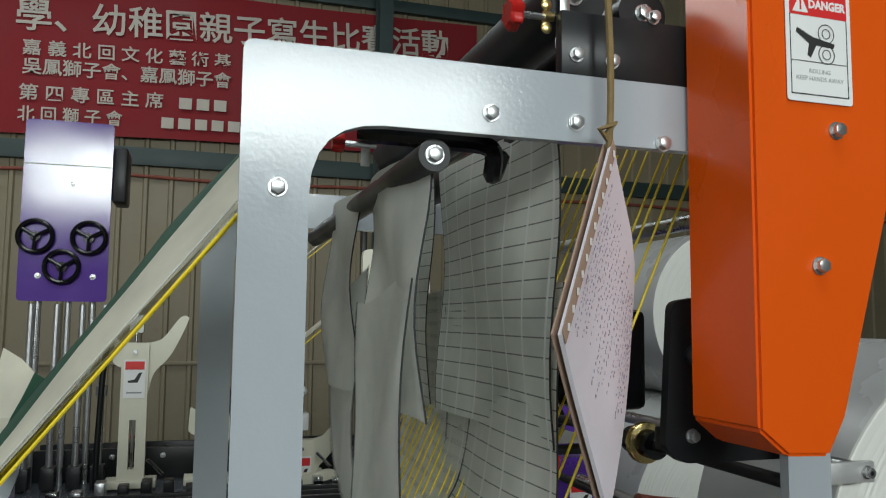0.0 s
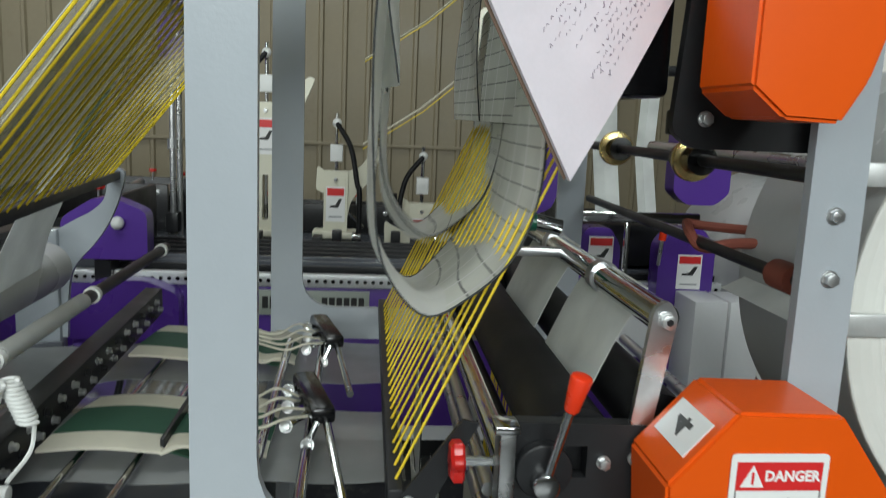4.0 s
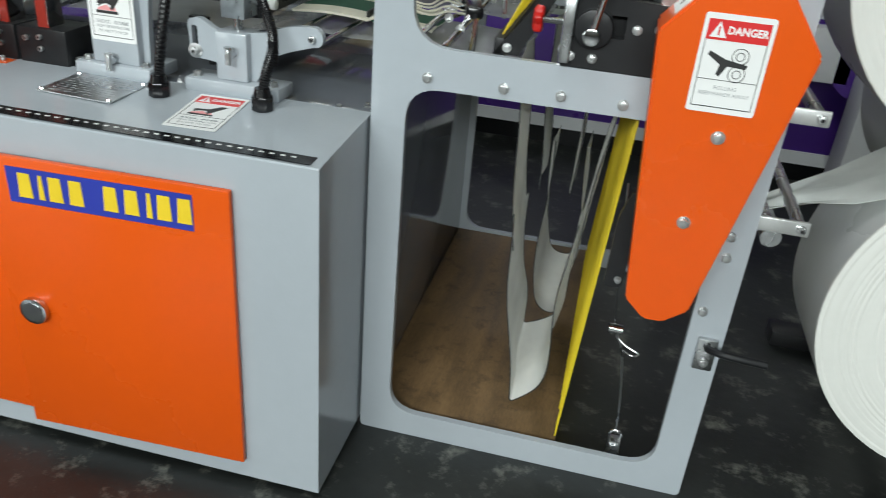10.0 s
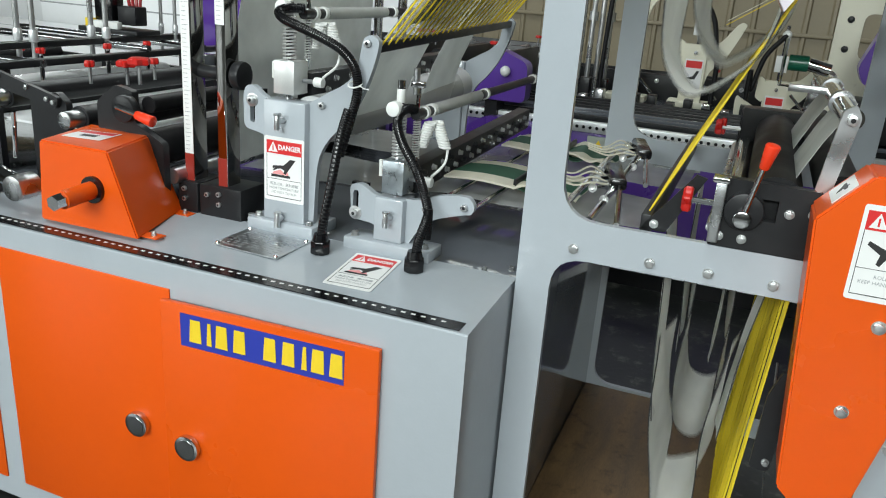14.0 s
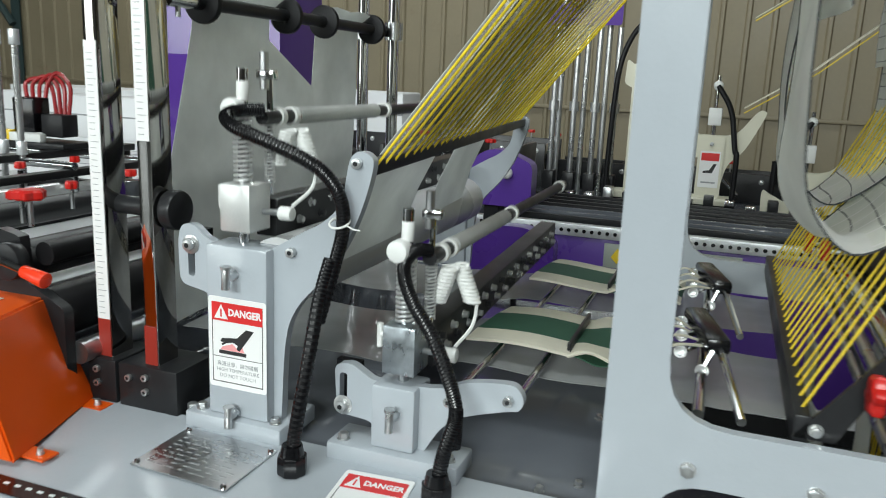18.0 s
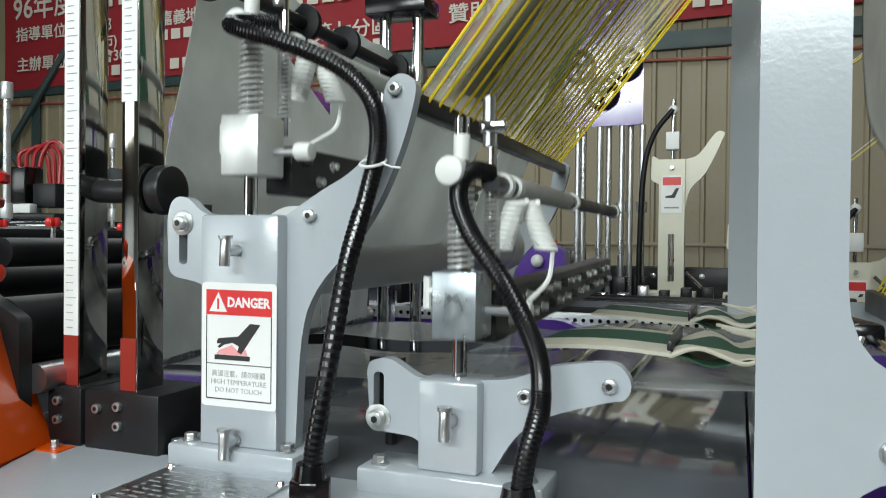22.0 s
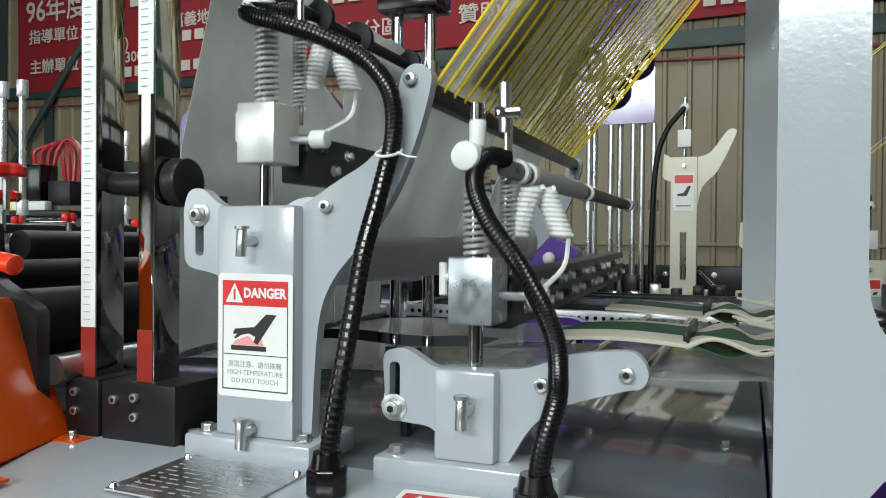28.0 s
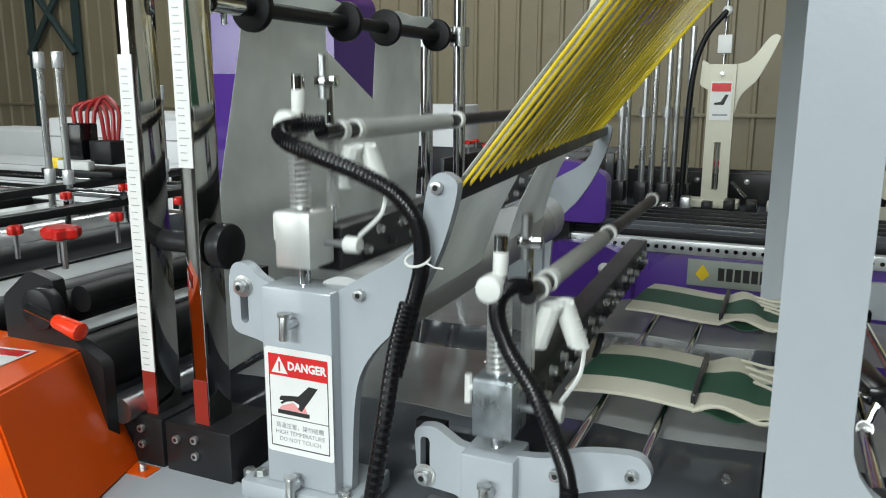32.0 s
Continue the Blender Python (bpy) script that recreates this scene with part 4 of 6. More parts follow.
ruler_post(-0.977, 1.395, 0.935, 0.935)
ruler_post(-0.88, 1.75, 0.935, 1.243)
c = thing("post_clamp", "black steel clamp blocks holding the measuring posts", "clamp")
for x0, x1 in ((-0.99, -0.932), (-0.926, -0.806)):
    b = part("block", box(B(), x0, x1, 0.02, 0.12, T, 0.868, 0.003), IRON, c)
    for x in ((x0 + x1) / 2 - 0.008,) if x1 - x0 < 0.1 else (-0.902, -0.868):
        for z in (0.825, 0.85) if x != -0.902 else (0.845,):
            part("screw", bolt(B(), (x, 0.02, z), (0, -1, 0), 0.006, 0.005, False, False), SOCKET, b)
part("foot_bolt", bolt(B(), (-0.79, 0.04, T), (0, 0, 1), 0.009, 0.02), ZINC, c)
part("roller_stub", cyl(B(), (-0.955, 0.07, 1.13), (-0.83, 0.07, 1.13), 0.016, seg=16), IRON, c)
part("hand_wheel", cyl(B(), (-0.85, 0.07, 1.13), (-0.825, 0.07, 1.13), 0.033, seg=28, bevel=0.005), IRON, c)
part("stub_block", box(B(), -0.99, -0.952, 0.085, 0.125, 1.115, 1.165, 0.003), GREYDARK, c, "grey clamp block")
part("tab", box(B(), -1.0, -0.99, 0.08, 0.10, 1.112, 1.168, 0.002), NYLON, c)


# ---- cords, webs and rollers of the machine ----
def cord_curtain(name, label, a, b, y0, y1, n, r=0.0021, jitter=0.006, a2=None, b2=None):
    """Cords across the machine's width, from the line a to the line b (x, z); a2 and b2 are the ends on the far side."""
    c = thing(name, label, "cords")
    rng = random.Random(len(label))
    a2, b2 = a2 or a, b2 or b
    length = math.hypot(b[0] - a[0], b[1] - a[1])
    base = part("cord", sweep(B(), [(0, 0, 0), (0, 0, length / 2), (0, 0, length)], r, 6), YELLOW, c)
    for k in range(n):
        u = k / (n - 1)
        y = y0 + (y1 - y0) * u + (rng.uniform(-jitter, jitter) if k else 0)
        p = Vector((a[0] + (a2[0] - a[0]) * u, y, a[1] + (a2[1] - a[1]) * u))
        q = Vector((b[0] + (b2[0] - b[0]) * u, y + rng.uniform(-0.004, 0.004), b[1] + (b2[1] - b[1]) * u + rng.uniform(-0.003, 0.003)))
        m = Matrix.Translation(p) @ (q - p).to_track_quat("Z", "Y").to_matrix().to_4x4() @ Matrix.Diagonal((1, 1, (q - p).length / length, 1))
        if k:
            share("cord", base, c, m)
        else:
            base.matrix_local = m
    return c


cord_curtain("cord_curtain", "slanting curtain of thin yellow cords above the press", (-0.474, 1.232), (-0.03, 1.80), 0.062, 1.12, 28, 0.0021, 0.008, (-0.538, 1.256), (-0.03, 1.879))
part_film = thing("slanting_web", "sheer film web behind the slanting yellow cords", "web")
part("film", sheet(B(), [[(-0.482 - 0.055 * k / 6, 0.1 + 0.9 * k / 6, 1.244 + 0.02 * k / 6), (-0.262, 0.1 + 0.9 * k / 6, 1.525 + 0.045 * k / 6), (-0.042, 0.1 + 0.9 * k / 6, 1.806 + 0.07 * k / 6)] for k in range(7)], 0.0008), CLEARFILM, part_film)
for y0, u in ((0.09, 0.0), (0.9, 1.0)):
    part("hem", sheet(B(), [[(-0.482 - 0.055 * u, y, 1.246 + 0.02 * u), (-0.262, y, 1.527 + 0.045 * u), (-0.042, y, 1.808 + 0.07 * u)] for y in (y0, y0 + 0.012)], 0.001), FILM, part_film, "milky folded hem")


def striped_web():
    """Cream woven web with a green edge, running down over the cords."""
    w = thing("striped_web", "cream woven web with dark green edges, running over the cords", "web")
    rows = []
    for i in range(15):
        u = i / 14
        g = 0.13 + 0.16 * u
        cut = (0.0, g * 0.5, g, g + 0.06, 0.46, 0.75, 1.0)
        row = []
        for v in cut:
            y = 0.16 + 0.46 * v
            arch = math.sin(min(1, v / 0.45) * math.pi / 2) if v < 0.45 else 1 - 0.5 * (v - 0.45)
            row.append((-0.475 - 0.06 * y + 0.44 * u + 0.06 * y * u, y, 1.242 + 0.02 * y + u * (0.545 + 0.06 * y) + (0.012 + 0.085 * arch) * min(1, 0.35 + u) + 0.003 * math.sin(v * 9 + i)))
        rows.append(row)
    part("cloth", sheet(B(), rows, 0.0015, [0, 0, 1, 1, 0, 0]), [CLOTHCREAM, CLOTHGREEN], w)
    fold = []
    for i in range(6):
        u = i / 5
        a, b = Vector((-0.475 - 0.07 * u, 0.70, 1.52 - 0.27 * u)), Vector((-0.39 - 0.10 * u, 0.68, 1.47 - 0.19 * u))
        fold.append([tuple(a.lerp(b, k / 3) + Vector((0, 0.015 * math.sin(k * 2 + i), 0.006 * math.cos(i * 2 + k)))) for k in range(4)])
    part("loose_end", sheet(B(), fold, 0.0015, [0, 0, 1]), [CLOTHCREAM, CLOTHGREEN], w, "cream loose flap with a green edge")


striped_web()
yb = thing("guide_bar", "dark steel guide bar carrying the yellow cords", "bar")
bm = box(B(), -0.492, -0.470, 0.05, 1.165, 1.216, 1.238, 0.003)
for v in bm.verts:
    v.co += Vector((-0.055, 0, 0.017)) * v.co.y
part("bar", bm, IRON, yb)
for y0, y1 in ((0.1, 0.42), (0.55, 0.8)):
    part("sheet_below", sheet(B(), [[(-0.489 - 0.055 * y, y, 1.22 + 0.017 * y), (-0.53 - 0.05 * y, y, 1.15), (-0.57 - 0.03 * y, y, 1.06)] for y in (y0, (y0 + y1) / 2, y1)], 0.0008), FILM, yb, "milky film hanging under the bar")
fp = thing("sealing_press", "silver-grey curved press bracket on the back side of the machine", "press bracket")
part("right_wing", plate(B(), [(x - 0.06, z + 0.01) for x, z in r1], 1.165, 1.18), GREY, fp)
part("body", box(B(), -0.798, -0.689, 1.15, 1.2, T - 0.012, 1.106, 0.004), GREY, fp)
fr = thing("film_roller", "thick roller wrapped in milky film behind the press", "roller")
part("drum", cyl(B(), (-0.636, 0.06, 1.052), (-0.636, 0.95, 1.052), 0.056, seg=32), ROLLFILM, fr)
for y in (0.04, 0.95):
    part("end_disc", cyl(B(), (-0.636, y, 1.052), (-0.636, y + 0.02, 1.052), 0.018, seg=20), IRON, fr)
for x, z in ((-0.335, 0.905), (-0.247, 0.905)):
    g = part("guide_rod", cyl(B(), (x, 0.06, z), (x, 0.97, z - 0.012), 0.0065, seg=12), CHROME)
    tagged(g, "thin chromed guide rod across the bed", "rod", "guide rods")
for x, y0, y1 in ((0.004, 0.1, 0.84), (-0.066, 0.12, 0.8)):
    g = part("guide_rod", cyl(B(), (x, y0, 0.922), (x - 0.01, y1, 0.93), 0.0085, seg=14), CHROME)
    tagged(g, "thin chromed guide rod across the bed", "rod", "guide rods")


def bed_web(y0, y1):
    """A flat film strip that runs over the bed from the draw rollers to the frame."""
    w = thing("film_web", "flat grey film web lying over the bed", "web", group="bed webs")
    rows = []
    for i in range(30):
        x = -0.95 + 1.1 * i / 29
        z = 0.87 + 0.022 * min(1, max(0, (x + 0.5) / 0.1))
        rows.append([(x, y0 + (y1 - y0) * k / 5, z + 0.003 * math.sin(i * 0.9 + k)) for k in range(6)])
    part("film", sheet(B(), rows[:13], 0.001), BEDFILM, w, "smooth grey film before the heater bars")
    part("film", sheet(B(), rows[12:], 0.001), BEDFILM, w, "grey film with slight ripples under the bags")


bed_web(0.22, 0.50)
bed_web(0.65, 0.93)
pl = part("bed_plate", box(B(), -0.60, -0.47, 0.2, 1.0, 0.848, 0.86, 0.003), GREYDARK)
tagged(pl, "flat dark steel bed plate under the webs", "plate")
for y in (0.24, 0.96):
    for x in (-0.585, -0.485):
        part("leg", cyl(B(), (x, y, T - 0.012), (x, y, 0.848), 0.008, seg=10), IRON, pl)


def striped_bag(y0, seed):
    """A flat woven bag: a folded flat end, then two slack layers that bow apart."""
    b = thing("striped_bag", "flat woven bag striped green and cream, its mouth bowed open", "bag", None, "striped bags")
    cuts = (0.0, 0.038, 0.05, 0.135, 0.15, 0.215)
    mats = [0, 0, 1, 1, 0]
    rows = []
    for i in range(11):
        u = i / 10
        rows.append([(-0.36 + 0.155 * u - 0.1 * (0.215 - y) * (1 - u), y0 + y + 0.004 * math.sin(u * 4 + seed), 0.93 + 0.006 * math.sin(y * 14) + 0.004 * math.sin(u * 3.1 + seed)) for y in cuts])
    part("flat_end", sheet(B(), rows, 0.005, mats), [CLOTHCREAM, CLOTHGREEN], b)
    for sign, nm in ((1, "upper_layer"), (-1, "lower_layer")):
        rows = []
        for i in range(19):
            u = i / 18
            bow = math.sin(math.pi * min(1, u * 1.9)) if u < 0.526 else 0.6 * math.sin(math.pi * (u - 0.526) / 0.474)
            rows.append([(-0.206 + 0.15 * u, y0 + y + 0.006 * u, 0.928 + (0.012 if sign > 0 else -0.006) * bow * (1.0 - 1.2 * y) - 0.01 * u + 0.003 * math.sin(u * 13 + y * 20 + seed)) for y in cuts])
        part(nm, sheet(B(), rows, 0.0018, mats if sign > 0 else [1, 1, 0, 0, 1]), [CLOTHCREAM, CLOTHGREEN], b)
    part("hem", sweep(B(), spline([(-0.206, y0 - 0.002, 0.926), (-0.17, y0 - 0.003, 0.938), (-0.12, y0, 0.922), (-0.09, y0 + 0.003, 0.93), (-0.056, y0 + 0.006, 0.918)]), 0.003, 6), CLOTHCREAM, b, "cream rolled hem")
    part("end_clip", box(B(), -0.21, -0.203, y0 + 0.01, y0 + 0.2, 0.926, 0.944, 0.002), IRON, b, "dark clip across the mouth")
    return b


striped_bag(0.242, 0.0)
striped_bag(0.68, 1.3)

# clamp fittings that pull the bags on
for y, lean in ((0.40, 14), (0.80, 14)):
    c = thing("bag_clamp", "small chromed clamp with a slanting black pad and bent wires", "clamp", pose(0.0, y, 0.94, 0, 0, lean), "bag clamps")
    part("pad", box(B(), -0.02, 0.02, -0.10, 0.09, 0.004, 0.032, 0.008), BLACK, c)
    part("stem", cyl(B(), (0.004, -0.1, 0.012), (-0.012, -0.3, -0.02), 0.0065, seg=10), CHROME, c)
    for k, (x, d, z) in enumerate(((-0.045, -0.03, 0.012), (-0.035, 0.03, 0.018), (-0.055, -0.08, 0.0), (-0.03, -0.13, -0.012))):
        part("nut", bolt(B(), (x, d, z), (-0.4, -1, 0.5), 0.0085), ZINC, c)
        part("link", cyl(B(), (x, d, z), (-0.012, d + 0.02, 0.014), 0.005, seg=8), CHROME, c)
    for k in range(4):
        part("wire", sweep(B(), spline([(-0.02, 0.02 - 0.03 * k, 0.01), (-0.06, 0.0 - 0.03 * k, 0.034 - 0.006 * k), (-0.10, 0.03 - 0.04 * k, 0.006), (-0.15, 0.04 - 0.03 * k, 0.012)]), 0.0024, 6), CLOTHCREAM, c)

# second and third cord curtains
cord_curtain("cord_curtain", "steep curtain of yellow cords inside the frame", (0.126, 0.972), (0.535, 1.87), 0.06, 0.95, 24, 0.0019)
cord_curtain("cord_curtain", "lower curtain of yellow cords down to the board", (0.408, 0.88), (0.361, 0.06), 0.045, 1.0, 46, 0.0019, 0.016)
lo = thing("cord_rail", "dark steel rail gathering the yellow cords", "rail")
part("rail", box(B(), 0.116, 0.136, 0.03, 1.03, 0.93, 0.975, 0.003), IRON, lo)
part("end_plate", plate(B(), [(0.115, 0.945), (0.165, 0.945), (0.225, 1.06), (0.205, 1.065), (0.15, 0.99)], 0.03, 0.036), IRON, lo)
part("bolt", bolt(B(), (0.142, 0.03, 0.958), (0, -1, 0), 0.007), ZINC, lo)
sweep(bm := B(), spline([(0.412, 0.05, 0.72), (0.432, 0.05, 0.5), (0.448, 0.05, 0.38), (0.47, 0.05, 0.33), (0.49, 0.05, 0.2), (0.497, 0.05, 0.1)]), 0.0025, 6)
wt = thing("weight_cord", "thin steel cord with a small hooked weight", "weight")
part("wire", bm, STEEL, wt)
part("weight", box(B(), 0.485, 0.512, 0.035, 0.065, 0.03, 0.085, 0.004), STEEL, wt)
part("hook", sweep(B(), [(0.498 + 0.014 * math.cos(a), 0.05, 0.095 + 0.014 * math.sin(a)) for a in (k * math.pi / 7 for k in range(15))], 0.003, 6), STEEL, wt)
part("pulley", cyl(B(), (0.432, 0.045, 0.385), (0.462, 0.045, 0.385), 0.011, seg=14), CHROME, wt)
part("wire", sweep(B(), spline([(0.455, 0.05, 0.36), (0.478, 0.045, 0.345), (0.505, 0.04, 0.335), (0.495, 0.05, 0.32), (0.47, 0.05, 0.33)]), 0.002, 6), STEEL, wt)
bk = part("slotted_bracket", plate(B(), rounded([(0.40, 0.5), (0.437, 0.5), (0.45, 0.7), (0.425, 0.72), (0.405, 0.66)], 0.012, 3), 0.018, 0.03), IRON)
tagged(bk, "small black steel bracket behind the guard", "bracket")
part("screw", bolt(B(), (0.428, 0.018, 0.52), (0, -1, 0), 0.006), ZINC, bk)


# ---- nip roller unit on the lower beam ----
nip = thing("nip_roller_unit", "black nip roller unit with a red lever and red hand knobs", "roller unit")
part("side_plate", plate(B(), rounded([(0.245, 0.945), (0.47, 0.945), (0.47, 1.07), (0.245, 1.075)], 0.004, 2), 0.0, 0.022, [[(0.325, 1.005), (0.352, 1.005), (0.352, 1.045), (0.325, 1.045)]]), IRON, nip)
part("side_plate", box(B(), 0.245, 0.47, 1.03, 1.05, 0.945, 1.075, 0.003), IRON, nip)
part("pivot", cyl(B(), (0.297, 0.0, 1.02), (0.297, -0.018, 1.02), 0.034, seg=28, bevel=0.003), IRON, nip)
lev = part("lever", cyl(B(), (0.296, -0.03, 1.012), (0.315, -0.05, 1.115), 0.0055, seg=12), CHROME, nip)
part("lever_hub", cyl(B(), (0.296, -0.012, 1.01), (0.296, -0.04, 1.01), 0.016, seg=16, bevel=0.003), CHROME, lev)
part("lever_grip", cyl(B(), (0.314, -0.049, 1.107), (0.322, -0.057, 1.152), 0.0085, 0.0132, seg=16, bevel=0.004), GRIP, lev, "red plastic grip")
part("adjust_block", box(B(), 0.243, 0.262, -0.018, 0.02, 0.955, 1.07, 0.002), STEEL, nip)
part("adjust_cap", box(B(), 0.236, 0.266, -0.02, 0.02, 1.066, 1.076, 0.002), CHROME, nip)
red_knob(nip, (0.205, 0.01, 1.022), (-1, 0, 0), 0.026)
part("stud", cyl(B(), (0.2, 0.01, 1.022), (0.245, 0.01, 1.022), 0.006, seg=10), CHROME, nip)
for x, y, z in ((0.262, -0.001, 0.966), (0.302, -0.001, 0.966), (0.372, -0.001, 1.025), (0.41, -0.001, 1.03)):
    part("bolt", bolt(B(), (x, y, z), (0, -1, 0), 0.007), ZINC, nip)
red_knob(nip, (0.21, 1.0, 1.02), (-1, 0, 0), 0.026)
red_knob(nip, (0.21, 0.7, 1.06), (-1, 0, 0), 0.022)
part("rubber_roller", cyl(B(), (0.345, 0.03, 1.03), (0.345, 1.03, 1.03), 0.052, seg=28), RUBBER, nip)
part("steel_roller", cyl(B(), (0.275, 0.03, 0.99), (0.275, 1.03, 0.99), 0.022, seg=20), CHROME, nip)
part("thin_rod", cyl(B(), (0.245, 0.05, 0.965), (0.245, 1.03, 0.965), 0.01, seg=14), STEEL, nip)
part("rubber_roller", cyl(B(), (0.45, 0.03, 1.06), (0.45, 1.03, 1.06), 0.04, seg=28), RUBBER, nip)
part("crossmember", box(B(), 0.25, 0.47, 0.93, 1.0, 1.0, 1.09, 0.004), IRON, nip)
for x0, z0, x1, z1, y0, y1 in ((0.447, 1.218, 0.372, 1.065, 0.1, 0.345), (0.447, 1.218, 0.372, 1.065, 0.43, 0.72)):
    part("film_strip", sheet(B(), [[(x0, y, z0), ((x0 + x1) / 2 - 0.004, y, (z0 + z1) / 2), (x1, y, z1), (x1 - 0.01, y, z1 - 0.05)] for y in (y0, (y0 + y1) / 2, y1)], 0.001), FILM, nip, "milky film strip over the roller")
tb = thing("tension_roller", "chromed tension roller on flat steel arms", "roller")
part("arm", plate(B(), rounded([(0.402, 1.065), (0.428, 1.065), (0.45, 1.205), (0.438, 1.225), (0.42, 1.215)], 0.008, 3), 0.002, 0.012), STEEL, tb)
part("bolt", bolt(B(), (0.436, 0.002, 1.2), (0, -1, 0), 0.009, hexa=False), SOCKET, tb)
part("roller", cyl(B(), (0.436, 0.012, 1.2), (0.43, 1.03, 1.2), 0.019, seg=22), CHROME, tb)
for y in (0.25, 0.55, 0.8):
    part("collar", cyl(B(), (0.436, y, 1.2), (0.435, y + 0.02, 1.2), 0.024, seg=22), STEEL, tb)
part("arm", plate(B(), rounded([(0.402, 1.065), (0.428, 1.065), (0.45, 1.205), (0.438, 1.225), (0.42, 1.215)], 0.008, 3), 1.03, 1.04), CHROME, tb)
sen = thing("sensor_head", "small optical sensor with a green body on a bent chromed bracket", "sensor", pose(0.37, 0.45, 1.245))
part("bracket", sweep(B(), [(-0.05, 0, 0.06), (-0.05, 0, -0.04), (0.0, 0, -0.04), (0.04, 0, -0.04)], 0.004, 8), CHROME, sen)
part("body", cyl(B(), (-0.04, 0, 0.01), (0.0, 0, 0.01), 0.017, seg=18), material("green_body", (0.01, 0.12, 0.07), 0.3), sen)
part("barrel", cyl(B(), (0.0, 0, 0.01), (0.045, 0, 0.0), 0.014, seg=18), CHROME, sen)
part("mount", box(B(), -0.03, 0.07, -0.01, 0.01, -0.05, -0.035, 0.002), STEEL, sen)

# ---- top of the frame ----
top = thing("top_roller_unit", "black roller unit with a red knob on top of the frame", "roller unit")
part("side_plate", box(B(), 0.27, 0.452, 0.0, 0.018, 1.888, 1.97, 0.002), IRON, top)
part("side_plate", box(B(), 0.27, 0.452, 1.05, 1.066, 1.888, 1.97, 0.002), IRON, top)
for x, z, r in ((0.30, 2.0, 0.045), (0.40, 1.99, 0.035), (0.115, 1.779, 0.02), (0.325, 1.86, 0.03), (0.19, 1.84, 0.022)):
    ro = part("roller", cyl(B(), (x, 0.025, z), (x, 1.04, z), r, seg=24), IRON, top)
    part("axle_bolt", bolt(B(), (x, 0.025, z), (0, -1, 0), 0.0095), ZINC, ro)
for x, z in ((0.29, 1.913), (0.34, 1.91), (0.40, 1.975)):
    part("bolt", bolt(B(), (x, 0.0, z), (0, -1, 0), 0.0075), ZINC, top)
red_knob(top, (0.222, 0.02, 1.965), (-1, 0, 0), 0.022)
part("stud", cyl(B(), (0.222, 0.02, 1.965), (0.30, 0.02, 1.968), 0.0035, seg=10), CHROME, top)
bm = B()
cyl(bm, (0.255, 0.02, 1.966), (0.268, 0.02, 1.967), 0.0075, 0.006, seg=12)
for s in (-1, 1):
    ball(bm, (0.258, 0.018, 1.966 + s * 0.015), 0.0085, 12, squash=(0.9, 0.35, 0.95))
part("wing_nut", bm, BRASS, top, "brass wing nut")
part("scale_tag", box(B(), 0.276, 0.290, 0.016, 0.019, 1.925, 2.035, 0.001), STEEL, top, "small upright steel scale")
part("tag_end", box(B(), 0.27, 0.276, 0.016, 0.019, 1.926, 1.94, 0.001), LABEL, top)
part("cable", sweep(B(), spline([(0.06, 0.2, 1.84), (0.16, 0.1, 1.815), (0.2, 0.06, 1.8), (0.21, 0.08, 1.77), (0.23, 0.1, 1.8)]), 0.012, 8), BLACK, top)
part("scale_strip", box(B(), 0.06, 0.073, 0.2, 0.203, 1.795, 1.86, 0.001), LABEL, top, "small white upright scale strip")
red_knob(top, (0.036, 0.2, 1.825), (-1, 0, 0), 0.013)
part("stud", cyl(B(), (0.036, 0.2, 1.825), (0.07, 0.2, 1.825), 0.003, seg=8), CHROME, top)

tr = thing("bearing_bracket", "black steel bearing bracket beside the upper guard", "bracket")
part("plate", plate(B(), rounded([(0.435, 1.42), (0.46, 1.40), (0.64, 1.40), (0.64, 1.44), (0.50, 1.46), (0.495, 1.618), (0.448, 1.61)], 0.012, 3), 0.04, 0.055), IRON, tr)
part("screw", bolt(B(), (0.475, 0.04, 1.435), (0, -1, 0), 0.0075), ZINC, tr)
part("knob", ball(B(), (0.478, 0.035, 1.54), 0.014, 14), IRON, tr)
part("motor", box(B(), 0.36, 0.46, 0.12, 0.36, 1.46, 1.60, 0.01), BLACK, tr)
part("cross_plate", box(B(), 0.44, 0.60, 0.055, 0.075, 1.415, 1.445, 0.003), IRON, tr)
sh = thing("spool_shaft", "black shaft across the machine with brass-rimmed wheels", "shaft")
part("shaft", cyl(B(), (0.6, 0.016, 1.375), (0.6, 1.05, 1.375), 0.0095, seg=14), IRON, sh)
for y in (0.35, 0.75):
    part("hub", cyl(B(), (0.6, y - 0.03, 1.375), (0.6, y + 0.05, 1.375), 0.024, seg=20), BLACK, sh)
    part("rim", cyl(B(), (0.6, y, 1.375), (0.6, y + 0.014, 1.375), 0.036, seg=28, bevel=0.003), BRASS, sh, "brass rim")
sh = thing("spool_shaft", "dark shaft with a red-brown rubber band wound on it", "shaft")
part("shaft", cyl(B(), (0.635, 0.016, 1.236), (0.635, 1.05, 1.24), 0.009, seg=14), IRON, sh)
part("band", sweep(B(), spline([(0.635, 0.44, 1.262), (0.625, 0.40, 1.25), (0.64, 0.37, 1.23), (0.7, 0.33, 1.245), (0.85, 0.1, 1.265), (1.0, -0.1, 1.27)]), 0.009, 8), BRICKRED, sh)
part("band", sweep(B(), spline([(0.635, 0.44, 1.262), (0.66, 0.42, 1.26), (0.72, 0.36, 1.262), (0.87, 0.12, 1.28)]), 0.008, 8), BRICKRED, sh)
